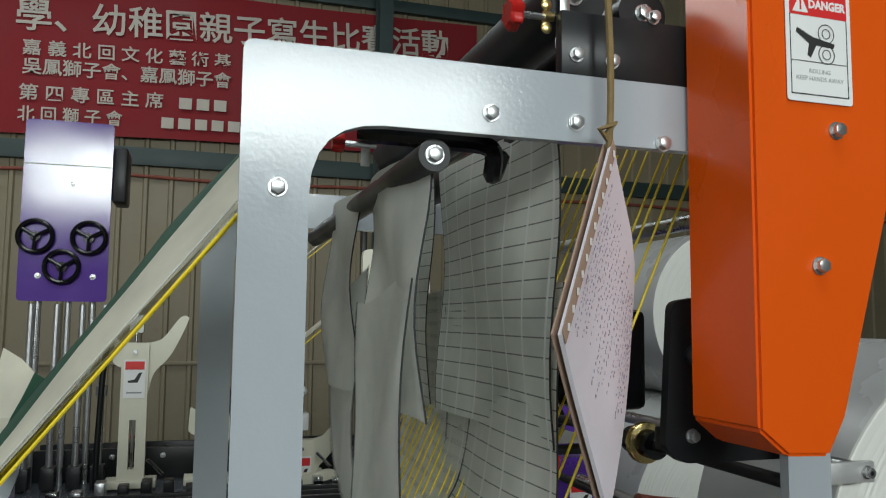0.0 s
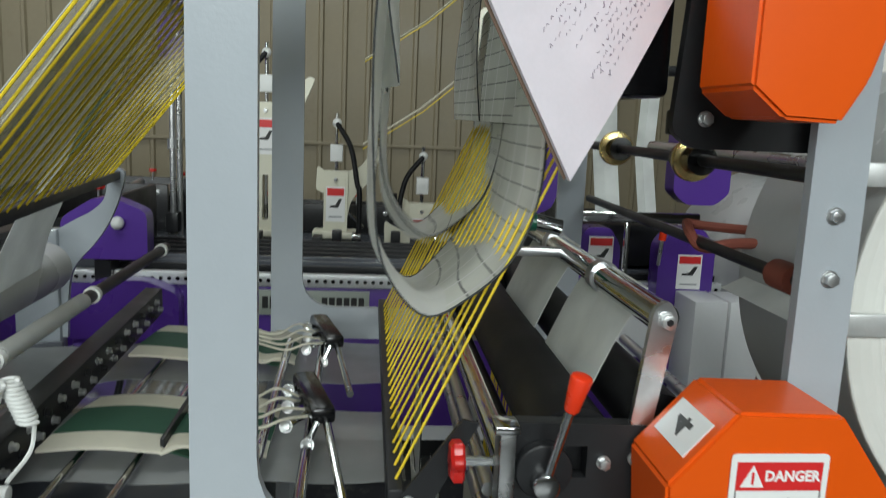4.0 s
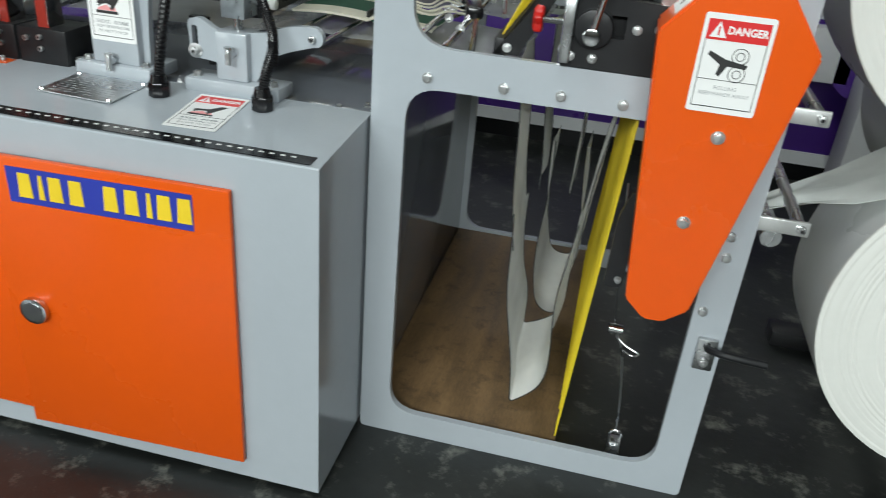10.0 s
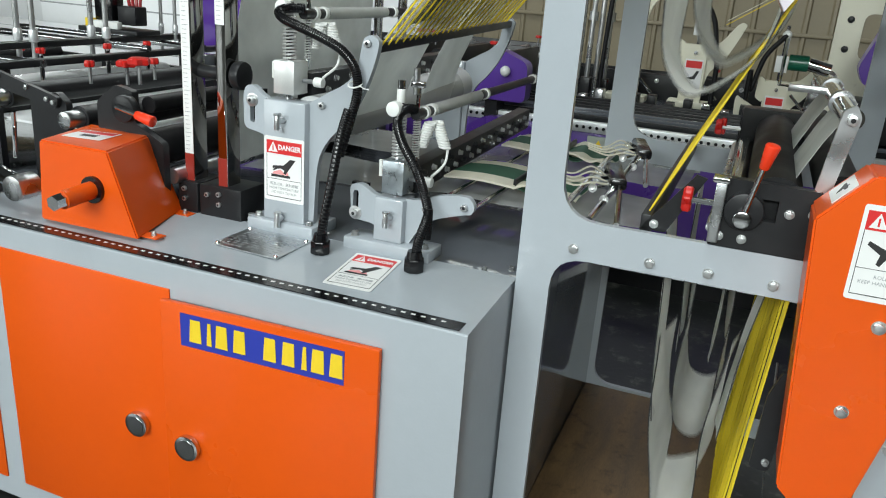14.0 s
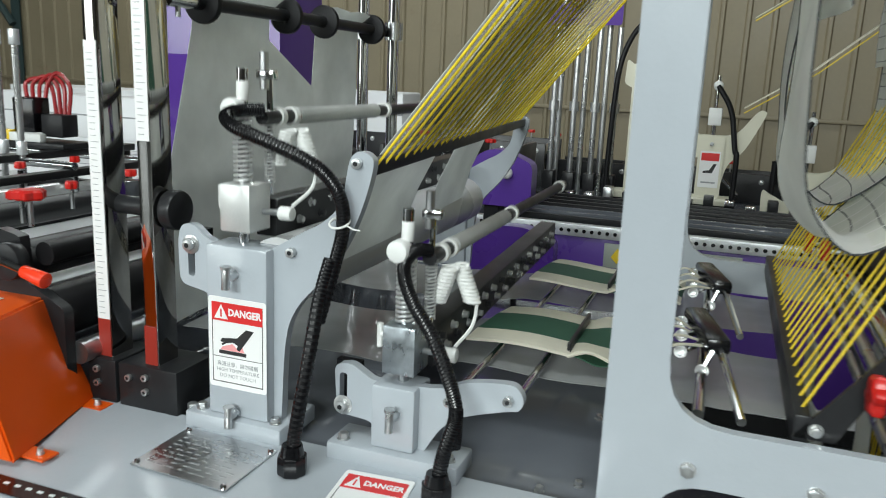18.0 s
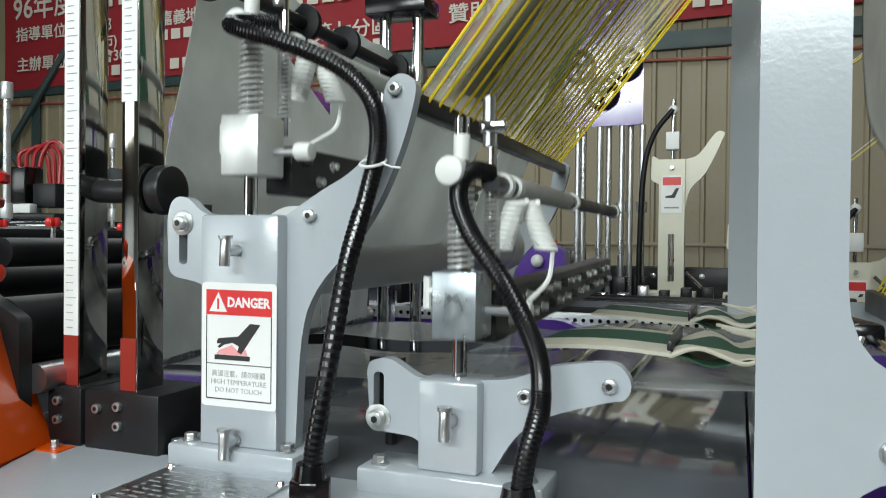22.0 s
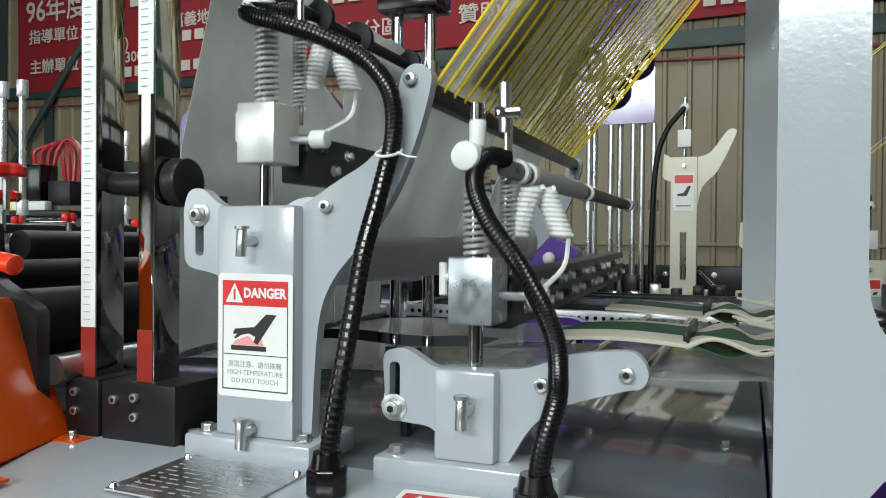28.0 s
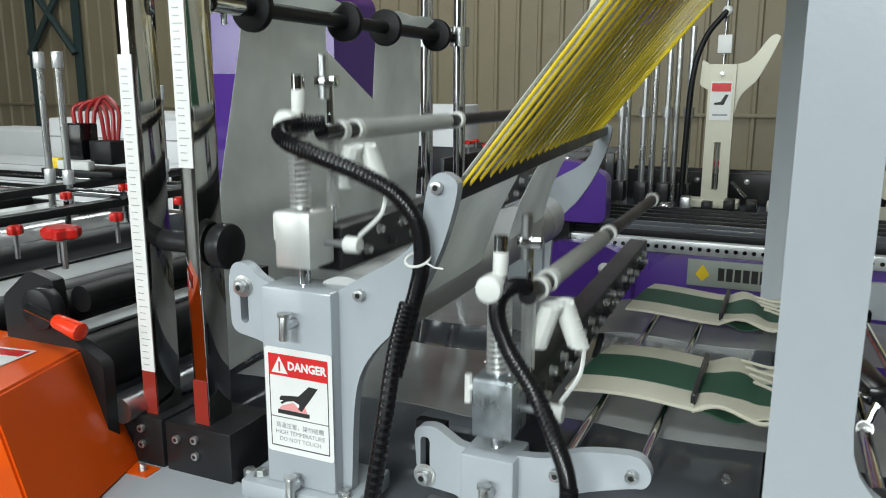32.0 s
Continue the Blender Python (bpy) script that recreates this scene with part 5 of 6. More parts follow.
part("collar", cyl(B(), (0.635, 0.08, 1.236), (0.635, 0.13, 1.236), 0.02, seg=16), BRICKRED, sh)


# ---- hanging webs that rise and fall ----
def grid_cloth():
    m = sheer("gridded_white_film", (0.86, 0.88, 0.82), 0.0, 0.42, 0.4)
    t = m.node_tree
    p = t.nodes["Principled BSDF"]
    co = t.nodes["Texture Coordinate"]
    sep = t.nodes.new("ShaderNodeSeparateXYZ")
    t.links.new(co.outputs["Object"], sep.inputs[0])
    lines = []
    for axis, step, width in (("Z", 0.026, 0.07), ("Y", 0.075, 0.085)):
        mul = t.nodes.new("ShaderNodeMath")
        mul.operation = "MULTIPLY"
        mul.inputs[1].default_value = 1 / step
        t.links.new(sep.outputs[axis], mul.inputs[0])
        fr_ = t.nodes.new("ShaderNodeMath")
        fr_.operation = "FRACT"
        t.links.new(mul.outputs[0], fr_.inputs[0])
        less = t.nodes.new("ShaderNodeMath")
        less.operation = "LESS_THAN"
        less.inputs[1].default_value = width
        t.links.new(fr_.outputs[0], less.inputs[0])
        lines.append(less)
    old = p.inputs["Base Color"].links[0].from_socket
    trans = next(n for n in t.nodes if n.type == "BSDF_TRANSLUCENT")
    for less, c in zip(lines, ((0.24, 0.25, 0.24, 1), (0.97, 0.97, 0.95, 1))):
        mix = t.nodes.new("ShaderNodeMix")
        mix.data_type = "RGBA"
        mix.inputs["B"].default_value = c
        t.links.new(less.outputs[0], mix.inputs["Factor"])
        t.links.new(old, mix.inputs["A"])
        old = mix.outputs["Result"]
    t.links.new(old, p.inputs["Base Color"])
    t.links.new(old, trans.inputs["Color"])
    return m


GRID = grid_cloth()


def hanging_sheet(name, label, x, y0, y1, z0, z1, mat, wave=0.008, seed=0.0):
    w = thing(name, label, "web")
    rows = []
    for i in range(13):
        z = z1 + (z0 - z1) * i / 12
        rows.append([(x + wave * math.sin(k * 0.9 + i * 0.5 + seed), y0 + (y1 - y0) * k / 6, z) for k in range(7)])
    part("film", sheet(B(), rows, 0.0008), mat, w)
    for y in (y0, y1):
        part("dark_edge", sweep(B(), [(r[0 if y == y0 else -1][0], y, r[0][2]) for r in rows], 0.0013, 6), EDGE, w)
    return w


def loop(name, label, side_a, low, side_b, y0, y1, mat_a, mat_b, seed=0.0, twist=0.0, narrow=0.0, spread=0.0, tilt=0.0):
    """The slack bottom of a web, its lowest line near z = 0, with two arms reaching up."""
    w = thing(name, label, "web loop")
    prof = [(v.x, v.z) for v in spline([(x, 0, z) for x, z in (*side_a, *low, *side_b)], 4)]
    rows = []
    for k in range(8):
        u = k / 7
        y = y0 + (y1 - y0) * u
        ym = y0 + 0.3 * (y1 - y0)
        rows.append([(x + 0.006 * math.sin(z * 14 + u * 5 + seed) + twist * (u - 0.5) * z, ym + (y - ym) * (1 - narrow * min(1, max(0, z) / 0.45) ** 1.3) + 0.006 * math.sin(z * 9 + seed) + spread * u * min(1, max(0, (x + 0.02) / 0.1)), z + 0.010 * math.sin(u * 6 + seed) - 0.02 * u + tilt * (y - y0) * max(0, 1 - max(0, z) / 0.3)) for x, z in prof])
    bm = B()
    n = len(prof)
    vs = [[bm.verts.new(p) for p in row] for row in rows]
    for a, b in zip(vs, vs[1:]):
        for k in range(n - 1):
            f = bm.faces.new((a[k], a[k + 1], b[k + 1], b[k]))
            f.material_index = 0 if k < n // 2 else 1
    part("film", bm, [mat_a, mat_b], w)
    for row in (rows[0], rows[-1]):
        part("dark_edge", sweep(B(), [(x, y, z) for x, y, z in row], 0.0014, 6), EDGE, w)
    return w


hanging_sheet("hanging_web", "gridded white plastic web hanging from the top roller, nearer one", 0.290, 0.062, 0.565, 1.42, 1.865, GRID)
hanging_sheet("hanging_web", "gridded white plastic web hanging from the top roller, farther one", 0.285, 0.62, 0.99, 1.42, 1.865, GRID, 0.008, 0.7)
hanging_sheet("hanging_web", "milky plastic web hanging from the roller, nearer strip", 0.108, 0.045, 0.37, 1.46, 1.8, WEB, 0.01, 1.0)
hanging_sheet("hanging_web", "milky plastic web hanging from the roller, farther strip", 0.100, 0.43, 0.74, 1.46, 1.8, WEB, 0.01, 2.0)
ARM_A = ((-0.072, 0.45), (-0.078, 0.3), (-0.083, 0.18), (-0.078, 0.09))
ARM_B = ((0.082, 0.07), (0.108, 0.13), (0.121, 0.20), (0.127, 0.32), (0.128, 0.45))
LOW = ((-0.052, 0.035), (-0.01, 0.003), (0.035, 0.025))
LOOPS = [loop("web_loop", "slack rolled loop of white gridded plastic web", ARM_A, LOW, ARM_B, 0.055, 0.38, WEB, GRID, 0.0, spread=0.17),
         loop("web_loop", "slack rolled loop of white gridded plastic web", ARM_A, LOW, ARM_B, 0.43, 0.74, WEB, GRID, 1.7, spread=0.22)]
# below the beam: the near web folds in a narrow V, the far web in a rounder U; the arms above hang still
def web_arm(x0, x1, z0, z1, y0, y1, seed, ease=1.0):
    w = thing("hanging_web", "white woven web strip hanging under the beam", "web")
    rows = []
    for i in range(11):
        u = i / 10
        rows.append([(x0 + (x1 - x0) * u + 0.004 * math.sin(k * 1.3 + i * 0.6 + seed), y0 + (y1 - y0) * (0.5 + (k / 5 - 0.5) * (1 - (1 - ease) * (1 - u))), z0 + (z1 - z0) * u) for k in range(6)])
    part("film", sheet(B(), rows, 0.0008), WEB, w)
    part("dark_edge", sweep(B(), [r[0] for r in rows], 0.0013, 6), EDGE, w)
    part("dark_edge", sweep(B(), [r[-1] for r in rows], 0.0013, 6), EDGE, w)
    return w


web_arm(0.160, 0.197, 0.925, 0.5, 0.10, 0.31, 0.4, 0.9)
web_arm(0.378, 0.330, 0.925, 0.5, 0.09, 0.27, 1.4, 0.55)
web_arm(0.190, 0.205, 0.925, 0.5, 0.47, 0.68, 2.4, 0.8)
web_arm(0.300, 0.290, 0.925, 0.5, 0.46, 0.66, 3.4, 0.55)
ARM_C = ((-0.070, 0.50), (-0.063, 0.415), (-0.054, 0.30), (-0.045, 0.20), (-0.036, 0.09))
LOW2 = ((-0.030, 0.022), (-0.026, 0.006), (-0.014, 0.010), (0.020, 0.042), (0.040, 0.075))
ARM_D = ((0.050, 0.12), (0.055, 0.19), (0.057, 0.30), (0.064, 0.42), (0.070, 0.50))
ARM_E = ((-0.055, 0.50), (-0.054, 0.40), (-0.052, 0.28), (-0.05, 0.16), (-0.047, 0.08))
LOW3 = ((-0.038, 0.03), (-0.014, 0.004), (0.016, 0.004), (0.036, 0.03))
ARM_F = ((0.046, 0.08), (0.05, 0.16), (0.046, 0.28), (0.04, 0.40), (0.035, 0.50))
LOWLOOPS = [loop("web_loop", "slack folded loop of white woven web above the board", ARM_C, LOW2, ARM_D, 0.09, 0.31, WEB, WEB, 0.6, 0.03, 0.15, 0.0, 0.52),
            loop("web_loop", "slack round loop of white woven web above the board", ARM_E, LOW3, ARM_F, 0.46, 0.68, WEB, WEB, 2.2, -0.03, 0.15, 0.0, 0.45)]


# ---- hanging pad ----
PENCIL = material("pencil_strokes", (0.36, 0.30, 0.38), 0.6, vary=0.1)


def writing_pad():
    """A spiral pad hung by one corner from a rope; its origin is the hanging corner."""
    p = thing("writing_pad", "pale pink spiral-bound writing pad hanging by a corner from a rope", "pad", pose(0.318, -0.03, 1.797))
    a, b = Vector((-0.15, 0, -0.228)), Vector((0.125, 0, -0.206))
    def at(u, v, d=0.0):
        return tuple(a * u + b * v + Vector((0, d + 0.05 * max(0, v - 0.55) * (1 - u) * v + 0.006 * math.sin(u * 3) * math.sin(v * 5), 0)))
    steps = [k / 6 for k in range(7)]
    part("page_block", sheet(B(), [[at(u, v) for v in steps] for u in steps], 0.005), PAPERPINK, p)
    part("backing", sheet(B(), [[at(u, v, 0.008) for v in steps] for u in steps], 0.002), CARD, p, "brown card backing")
    n = b.normalized()
    band = part("binding", sheet(B(), [[tuple(a * u - n * 0.004 + Vector((0, -0.0065, 0))), tuple(a * u + n * 0.011 + Vector((0, -0.007, 0)))] for u in (0.0, 0.5, 1.0)], 0.0012), CARD, p, "brown binding strip with punched holes")
    for k in range(12):
        c = a * (0.05 + 0.9 * k / 11) + n * 0.004
        part("hole", box(B(), c.x - 0.0025, c.x + 0.0025, -0.0088, -0.008, c.z - 0.004, c.z + 0.004), LABEL, band)
    rng = random.Random(8)
    bm = B()
    for row in range(21):
        v = 0.12 + 0.037 * row
        u = 0.10 + rng.uniform(0, 0.12)
        stop = 0.5 + rng.uniform(0, 0.38)
        while u < stop:
            w = rng.uniform(0.005, 0.018)
            sweep(bm, [Vector(at(u, v + rng.uniform(-0.008, 0.008), -0.0062)), Vector(at(u + w / 2, v + rng.uniform(-0.014, 0.014), -0.0064)), Vector(at(u + w, v + rng.uniform(-0.006, 0.006), -0.0062))], rng.uniform(0.0003, 0.0006), 4)
            u += w + rng.uniform(0.006, 0.03)
    part("handwriting", bm, PENCIL, p, "faint handwriting as plain strokes")
    return p


PAD = writing_pad()
rope = part("rope", sweep(B(), spline([(0.318 + 0.003 * math.sin(k), -0.03, 1.79 + 0.06 * k) for k in range(9)]), 0.0045, 8), material("brown_rope", (0.22, 0.15, 0.06), 0.8, vary=0.3, scale=60))
tagged(rope, "thin twisted brown rope holding the pad", "rope")
part("knot", sweep(B(), [(0.318, -0.03, 1.80), (0.303, -0.035, 1.812), (0.322, -0.038, 1.82), (0.312, -0.03, 1.806)], 0.004, 6), rope.data.materials[0], rope)


# ---- film rolls beside the frame ----
def film_roll(x, y, z, r, length, label):
    f = thing("film_roll", label, "roll", pose(x, y, z))
    part("wound_film", cyl(B(), (0, 0.004, 0), (0, length, 0), r, seg=72), ROLLFILM, f)
    bm = B()
    rng = random.Random(int(r * 1000))
    rr, n, rings = r, 72, []
    while rr > 0.05:
        d = rng.uniform(-0.0008, 0.0005)
        for q in (rr, rr - 0.0008):
            rings.append([bm.verts.new((q * math.cos(2 * math.pi * k / n), d if q != r else 0.004, q * math.sin(2 * math.pi * k / n))) for k in range(n)])
        rr -= rng.uniform(0.0025, 0.007)
    for u, v in zip(rings, rings[1:]):
        for k in range(n):
            bm.faces.new((u[k], u[(k + 1) % n], v[(k + 1) % n], v[k]))
    part("roll_end", bm, ROLLEDGE, f, "white layered roll end", 0)
    part("core", cyl(B(), (0, -0.01, 0), (0, length + 0.02, 0), 0.05, seg=28), CARD, f)
    part("core_shaft", cyl(B(), (0, -0.08, 0), (0, length + 0.1, 0), 0.02, seg=18), STEEL, f)


film_roll(1.195, 0.05, 0.525, 0.362, 0.29, "large white film roll with layered end, lower one")
film_roll(1.05, 0.06, 1.205, 0.352, 0.30, "large white film roll with layered end, upper one")
film_roll(1.30, 0.46, 0.85, 0.33, 0.28, "large white film roll behind the front rolls")
st = thing("roll_stand", "black steel stand carrying the film rolls", "stand")
for y in (-0.05, 0.78):
    part("upright", box(B(), 1.17, 1.23, y - 0.02, y + 0.02, 0, 1.2, 0.004), IRON, st)
    part("foot", box(B(), 0.95, 1.75, y - 0.04, y + 0.04, 0, 0.05, 0.004), IRON, st)
    part("arm", box(B(), 1.03, 1.2, y - 0.02, y + 0.02, 1.13, 1.19, 0.004), IRON, st)
part("rear_arm", box(B(), 1.2, 1.32, 0.76, 0.8, 0.82, 0.88, 0.004), IRON, st)
part("cross_bar", box(B(), 1.18, 1.22, -0.03, 0.76, 0.08, 0.13, 0.004), IRON, st)
wb = thing("unwinding_web", "milky film running from the rolls into the frame", "web")
part("film", sheet(B(), [[(0.70, 0.19 + (y - 0.19) * 0.3, 0.672), (0.76, 0.19 + (y - 0.19) * 0.4, 0.70 + 0.01 * math.sin(y * 40)), (0.84, 0.19 + (y - 0.19) * 0.75, 0.735 + 0.006 * math.sin(y * 50)), (0.93, y, 0.782), (1.02, y, 0.848)] for y in (0.07, 0.11, 0.16, 0.2, 0.25, 0.3, 0.33)], 0.001), FILM, wb)
part("film", sheet(B(), [[(0.66, y, 1.17), (0.72, y, 1.2), (0.8, y, 1.24 + 0.008 * math.sin(y * 20)), (0.88, y, 1.36)] for y in (0.1, 0.17, 0.25, 0.34)], 0.001), FILM, wb)
ar = thing("guide_roller", "flat chromed arms with small rollers on the frame post", "arm")
for x0, x1, z, y in ((0.655, 0.765, 1.378, 0.03), (0.655, 0.795, 1.191, 0.03), (0.6, 0.76, 0.69, 0.03), (0.62, 0.735, 0.906, 0.03)):
    a = part("arm", box(B(), x0, x1, y, y + 0.01, z - 0.015, z + 0.015, 0.003), BLOCK, ar)
    part("bolt", bolt(B(), (x1 - 0.016, y, z), (0, -1, 0), 0.0075, hexa=False), SOCKET, a)
    part("roller", cyl(B(), (x1 - 0.016, y + 0.01, z), (x1 - 0.016, 0.95, z), 0.012, seg=16), STEEL, a)
part("band", sweep(B(), spline([(0.76, 0.1, 1.19), (0.85, 0.02, 1.14), (0.95, -0.08, 1.06)]), 0.008, 8), BRICKRED, ar)
part("roller", cyl(B(), (0.70, 0.05, 0.655), (0.70, 0.95, 0.655), 0.02, seg=18), STEEL, ar)


# ---- the film feed left of the presses ----
FX, FZ = -0.90, 1.472
ff = thing("film_feed", "overhead roller with milky film sheets running down", "roller unit")
part("roller", cyl(B(), (FX, 0.2, FZ), (FX, 1.03, FZ), 0.013, seg=16), IRON, ff)
for y in (0.232, 0.51, 0.672, 0.925):
    part("disc", cyl(B(), (FX, y, FZ), (FX, y + 0.015, FZ), 0.037, seg=28, bevel=0.003), RUBBER, ff)
part("end_nut", cyl(B(), (FX, 0.14, FZ), (FX, 0.21, FZ), 0.015, seg=14), CHROME, ff)
red_knob(ff, (FX, 0.17, FZ + 0.015), (0, 0, 1), 0.015)
for y0, y1 in ((0.25, 0.505), (0.69, 0.92)):
    part("film", sheet(B(), [[(x + 0.004 * math.sin(k * 1.7 + z * 9), y0 - (0.06 * min(1, max(0, (1.45 - z) / 0.3)) if y0 < 0.5 else 0) * (1 - k / 6) + (y1 - y0 + (0.19 * min(1, max(0, (1.42 - z) / 0.1)) if y0 < 0.5 else 0)) * k / 6, z + 0.003 * math.sin(k * 2 + z * 20)) for k in range(7)]
                             for x, z in ((FX + 0.005, 1.507), (FX - 0.03, 1.48), (FX - 0.033, 1.42), (FX - 0.036, 1.32), (FX - 0.045, 1.2), (FX - 0.055, 1.05), (FX - 0.06, 0.88))], 0.0008), FILM, ff, "milky film sheet")
part("roller", cyl(B(), (-0.985, 0.13, 1.14), (-0.985, 1.0, 1.14), 0.02, seg=18), IRON, ff)
for x in (-0.965, -0.876):
    part("post", cyl(B(), (x, 1.02, T), (x, 1.02, 2.35), 0.015, seg=16), CHROME, ff)
    part("collar", cyl(B(), (x, 1.02, 1.45), (x, 1.02, 1.495), 0.024, seg=18), STEEL, ff)
part("top_block", box(B(), -1.0, -0.84, 0.97, 1.07, 1.62, 1.66, 0.004), BLACK, ff)

# ---- the black draw-roller unit ----
dr = thing("draw_roller_unit", "black draw-roller unit with chromed rods, red knobs and a red lever", "roller unit")
for y in (-0.02, 0.98):
    part("side_plate", plate(B(), rounded([(-1.19, T - 0.01), (-0.995, T - 0.01), (-0.995, 0.96), (-1.075, 1.0), (-1.08, 1.075), (-1.13, 1.085), (-1.19, 1.04)], 0.008, 2), y, y + 0.02), IRON, dr)
    part("side_plate", plate(B(), rounded([(-1.41, T - 0.01), (-1.29, T - 0.01), (-1.29, 1.02), (-1.32, 1.045), (-1.41, 1.03)], 0.008, 2), y, y + 0.02), IRON, dr)
    arm = part("swing_arm", plate(B(), rounded([(-1.56, 1.05), (-1.31, 1.005), (-1.30, 1.035), (-1.56, 1.095)], 0.012, 3), y - 0.014, y - 0.002), IRON, dr)
    if y < 0:
        for x, z in ((-1.49, 1.068), (-1.40, 1.05), (-1.335, 1.028), (-1.315, 1.022)):
            part("arm_bolt", bolt(B(), (x, y - 0.014, z), (0, -1, 0), 0.0065, 0.005, False), ZINC, arm)
part("white_sheet", box(B(), -2.3, -1.22, 0.08, 0.9, 0.925, 0.932, 0.002), WHITE, dr, "white sheet lying between the rollers")
part("yellow_strip", box(B(), -1.44, -1.41, 0.02, 0.1, 0.965, 1.0, 0.003), GOLD, dr)
part("handle_rod", cyl(B(), (-1.47, -0.03, 0.86), (-1.46, -0.03, 0.98), 0.006, seg=10), CHROME, dr)
for x, z, r, mt in ((-1.05, 1.045, 0.02, RUBBER), (-1.05, 0.94, 0.045, RUBBER), (-1.18, 0.995, 0.028, RUBBER), (-1.27, 0.985, 0.03, IRON), (-1.52, 1.01, 0.03, IRON), (-1.12, 0.87, 0.025, CHROME), (-0.99, 0.88, 0.02, STEEL)):
    part("roller", cyl(B(), (x, 0.0, z), (x, 0.98, z), r, seg=24), mt, dr)
part("pivot", cyl(B(), (-1.09, -0.02, 1.035), (-1.09, -0.045, 1.035), 0.032, seg=24, bevel=0.003), IRON, dr)
part("lever", cyl(B(), (-1.1, -0.05, 1.04), (-1.03, -0.058, 1.03), 0.006, seg=10), CHROME, dr)
part("lever_grip", cyl(B(), (-1.035, -0.058, 1.03), (-0.985, -0.06, 1.02), 0.0105, 0.0135, seg=14, bevel=0.003), GRIP, dr, "red plastic grip")
for x, y, z, r in ((-1.063, -0.01, 1.137, 0.026), (-1.04, 0.3, 1.11, 0.014), (-1.205, 0.1, 1.11, 0.026), (-1.40, 0.17, 1.085, 0.014), (-1.35, 0.36, 1.085, 0.014), (-1.25, 0.6, 1.085, 0.014), (-1.42, 0.62, 1.08, 0.017)):
    red_knob(dr, (x, y, z), (0, 0, 1), r)
for x, z, w in ((-1.81, 1.098, 0.02), (-1.62, 1.072, 0.016)):
    part("rail", box(B(), x - w, x + w, 0.06, 1.06, z - 0.01, z + 0.01, 0.002), IRON, dr)
    for y in (0.085, 1.035):
        part("rail_post", box(B(), x - 0.012, x + 0.012, y - 0.012, y + 0.012, 0.985, z - 0.01, 0.002), IRON, dr)
for y in (0.33, 0.62, 0.96):
    for x in (-1.845, -1.78):
        z1 = 1.33 if y < 0.4 else 1.415 if y < 0.9 else 1.335
        r = 0.011 if y < 0.9 else 0.008
        part("chrome_rod", cyl(B(), (x, y, 1.03), (x, y, z1), r * 0.8, seg=14), ZINC, dr)
        part("rod_cap", cyl(B(), (x, y, z1 - 0.02), (x, y, z1 + 0.02), r * 1.25, seg=14, bevel=0.002), ALU, dr)
        part("rod_foot", cyl(B(), (x, y, 1.108), (x, y, 1.145), r * 1.25, seg=14, bevel=0.002), ALU, dr)
for y in (0.28, 0.54, 0.72):
    part("thumb_screw", cyl(B(), (-1.7, y, 1.0), (-1.7, y, 1.08), 0.007, seg=10), CHROME, dr)
part("valve_block", box(B(), -1.985, -1.905, 0.78, 0.84, 1.15, 1.25, 0.004), BLACK, dr)
part("valve_block", box(B(), -1.89, -1.81, 0.79, 0.85, 1.14, 1.205, 0.004), IRON, dr)
part("valve_tray", box(B(), -2.05, -1.78, 0.76, 0.88, 1.108, 1.125, 0.003), IRON, dr)
part("yellow_block", box(B(), -2.02, -1.985, 0.765, 0.79, 1.125, 1.155, 0.003), GOLD, dr)
part("white_block", box(B(), -1.98, -1.86, 0.755, 0.78, 1.125, 1.15, 0.004), NYLON, dr)
for k in range(4):
    x = -1.97 + 0.024 * k
    part("red_hose", sweep(B(), spline([(x, 0.82, 1.25), (x - 0.01 + 0.004 * k, 0.83, 1.29), (x + 0.03, 0.84, 1.305 + 0.006 * k), (x + 0.075, 0.84, 1.285), (x + 0.10 - 0.008 * k, 0.83, 1.205)]), 0.006, 8), HOSERED, dr, "red air hose")
for x, z in ((-1.27, 0.985), (-1.52, 1.01), (-1.2, 0.9)):
    part("bearing_cap", cyl(B(), (x, 0.0, z), (x, -0.05, z), 0.022, seg=20, bevel=0.003), STEEL, dr)
wp = thing("side_wing", "polished steel handwheel arm beside the gear guard", "arm")
part("arm", cyl(B(), (-1.26, -0.2, 0.86), (-1.55, -0.15, 0.90), 0.02, seg=16), CHROME, wp)
part("hub", cyl(B(), (-1.25, -0.23, 0.855), (-1.25, -0.17, 0.855), 0.03, seg=20, bevel=0.003), STEEL, wp)
part("foot", box(B(), -1.52, -1.44, -0.19, -0.1, T, 0.895, 0.004), IRON, wp)


# ---- the second machine, purple and cream, behind ----
FY, FT = 2.2, 0.79
fc = thing("machine_cabinet", "deep purple steel cabinet of the second machine with a pale rail", "cabinet")
part("body", box(B(), -3.2, 1.75, FY, FY + 1.6, 0.1, FT - 0.05, 0.004), PURPLE, fc)
part("dark_plinth", box(B(), -3.1, 1.7, FY + 0.06, FY + 1.55, 0.0, 0.1), IRON, fc)
part("white_skirt", box(B(), -3.2, 1.75, FY - 0.006, FY + 0.0, 0.1, 0.16), WHITE, fc)
part("top", box(B(), -3.2, 1.75, FY + 0.03, FY + 1.65, FT - 0.05, FT - 0.01, 0.002), GREYDARK, fc)
rail = part("rail", box(B(), -3.2, 1.75, FY - 0.012, FY + 0.03, FT - 0.05, FT, 0.003), ALU, fc, "pale perforated rail")
# rail is uncut; black discs carry the dark inside of its holes
bm = B()
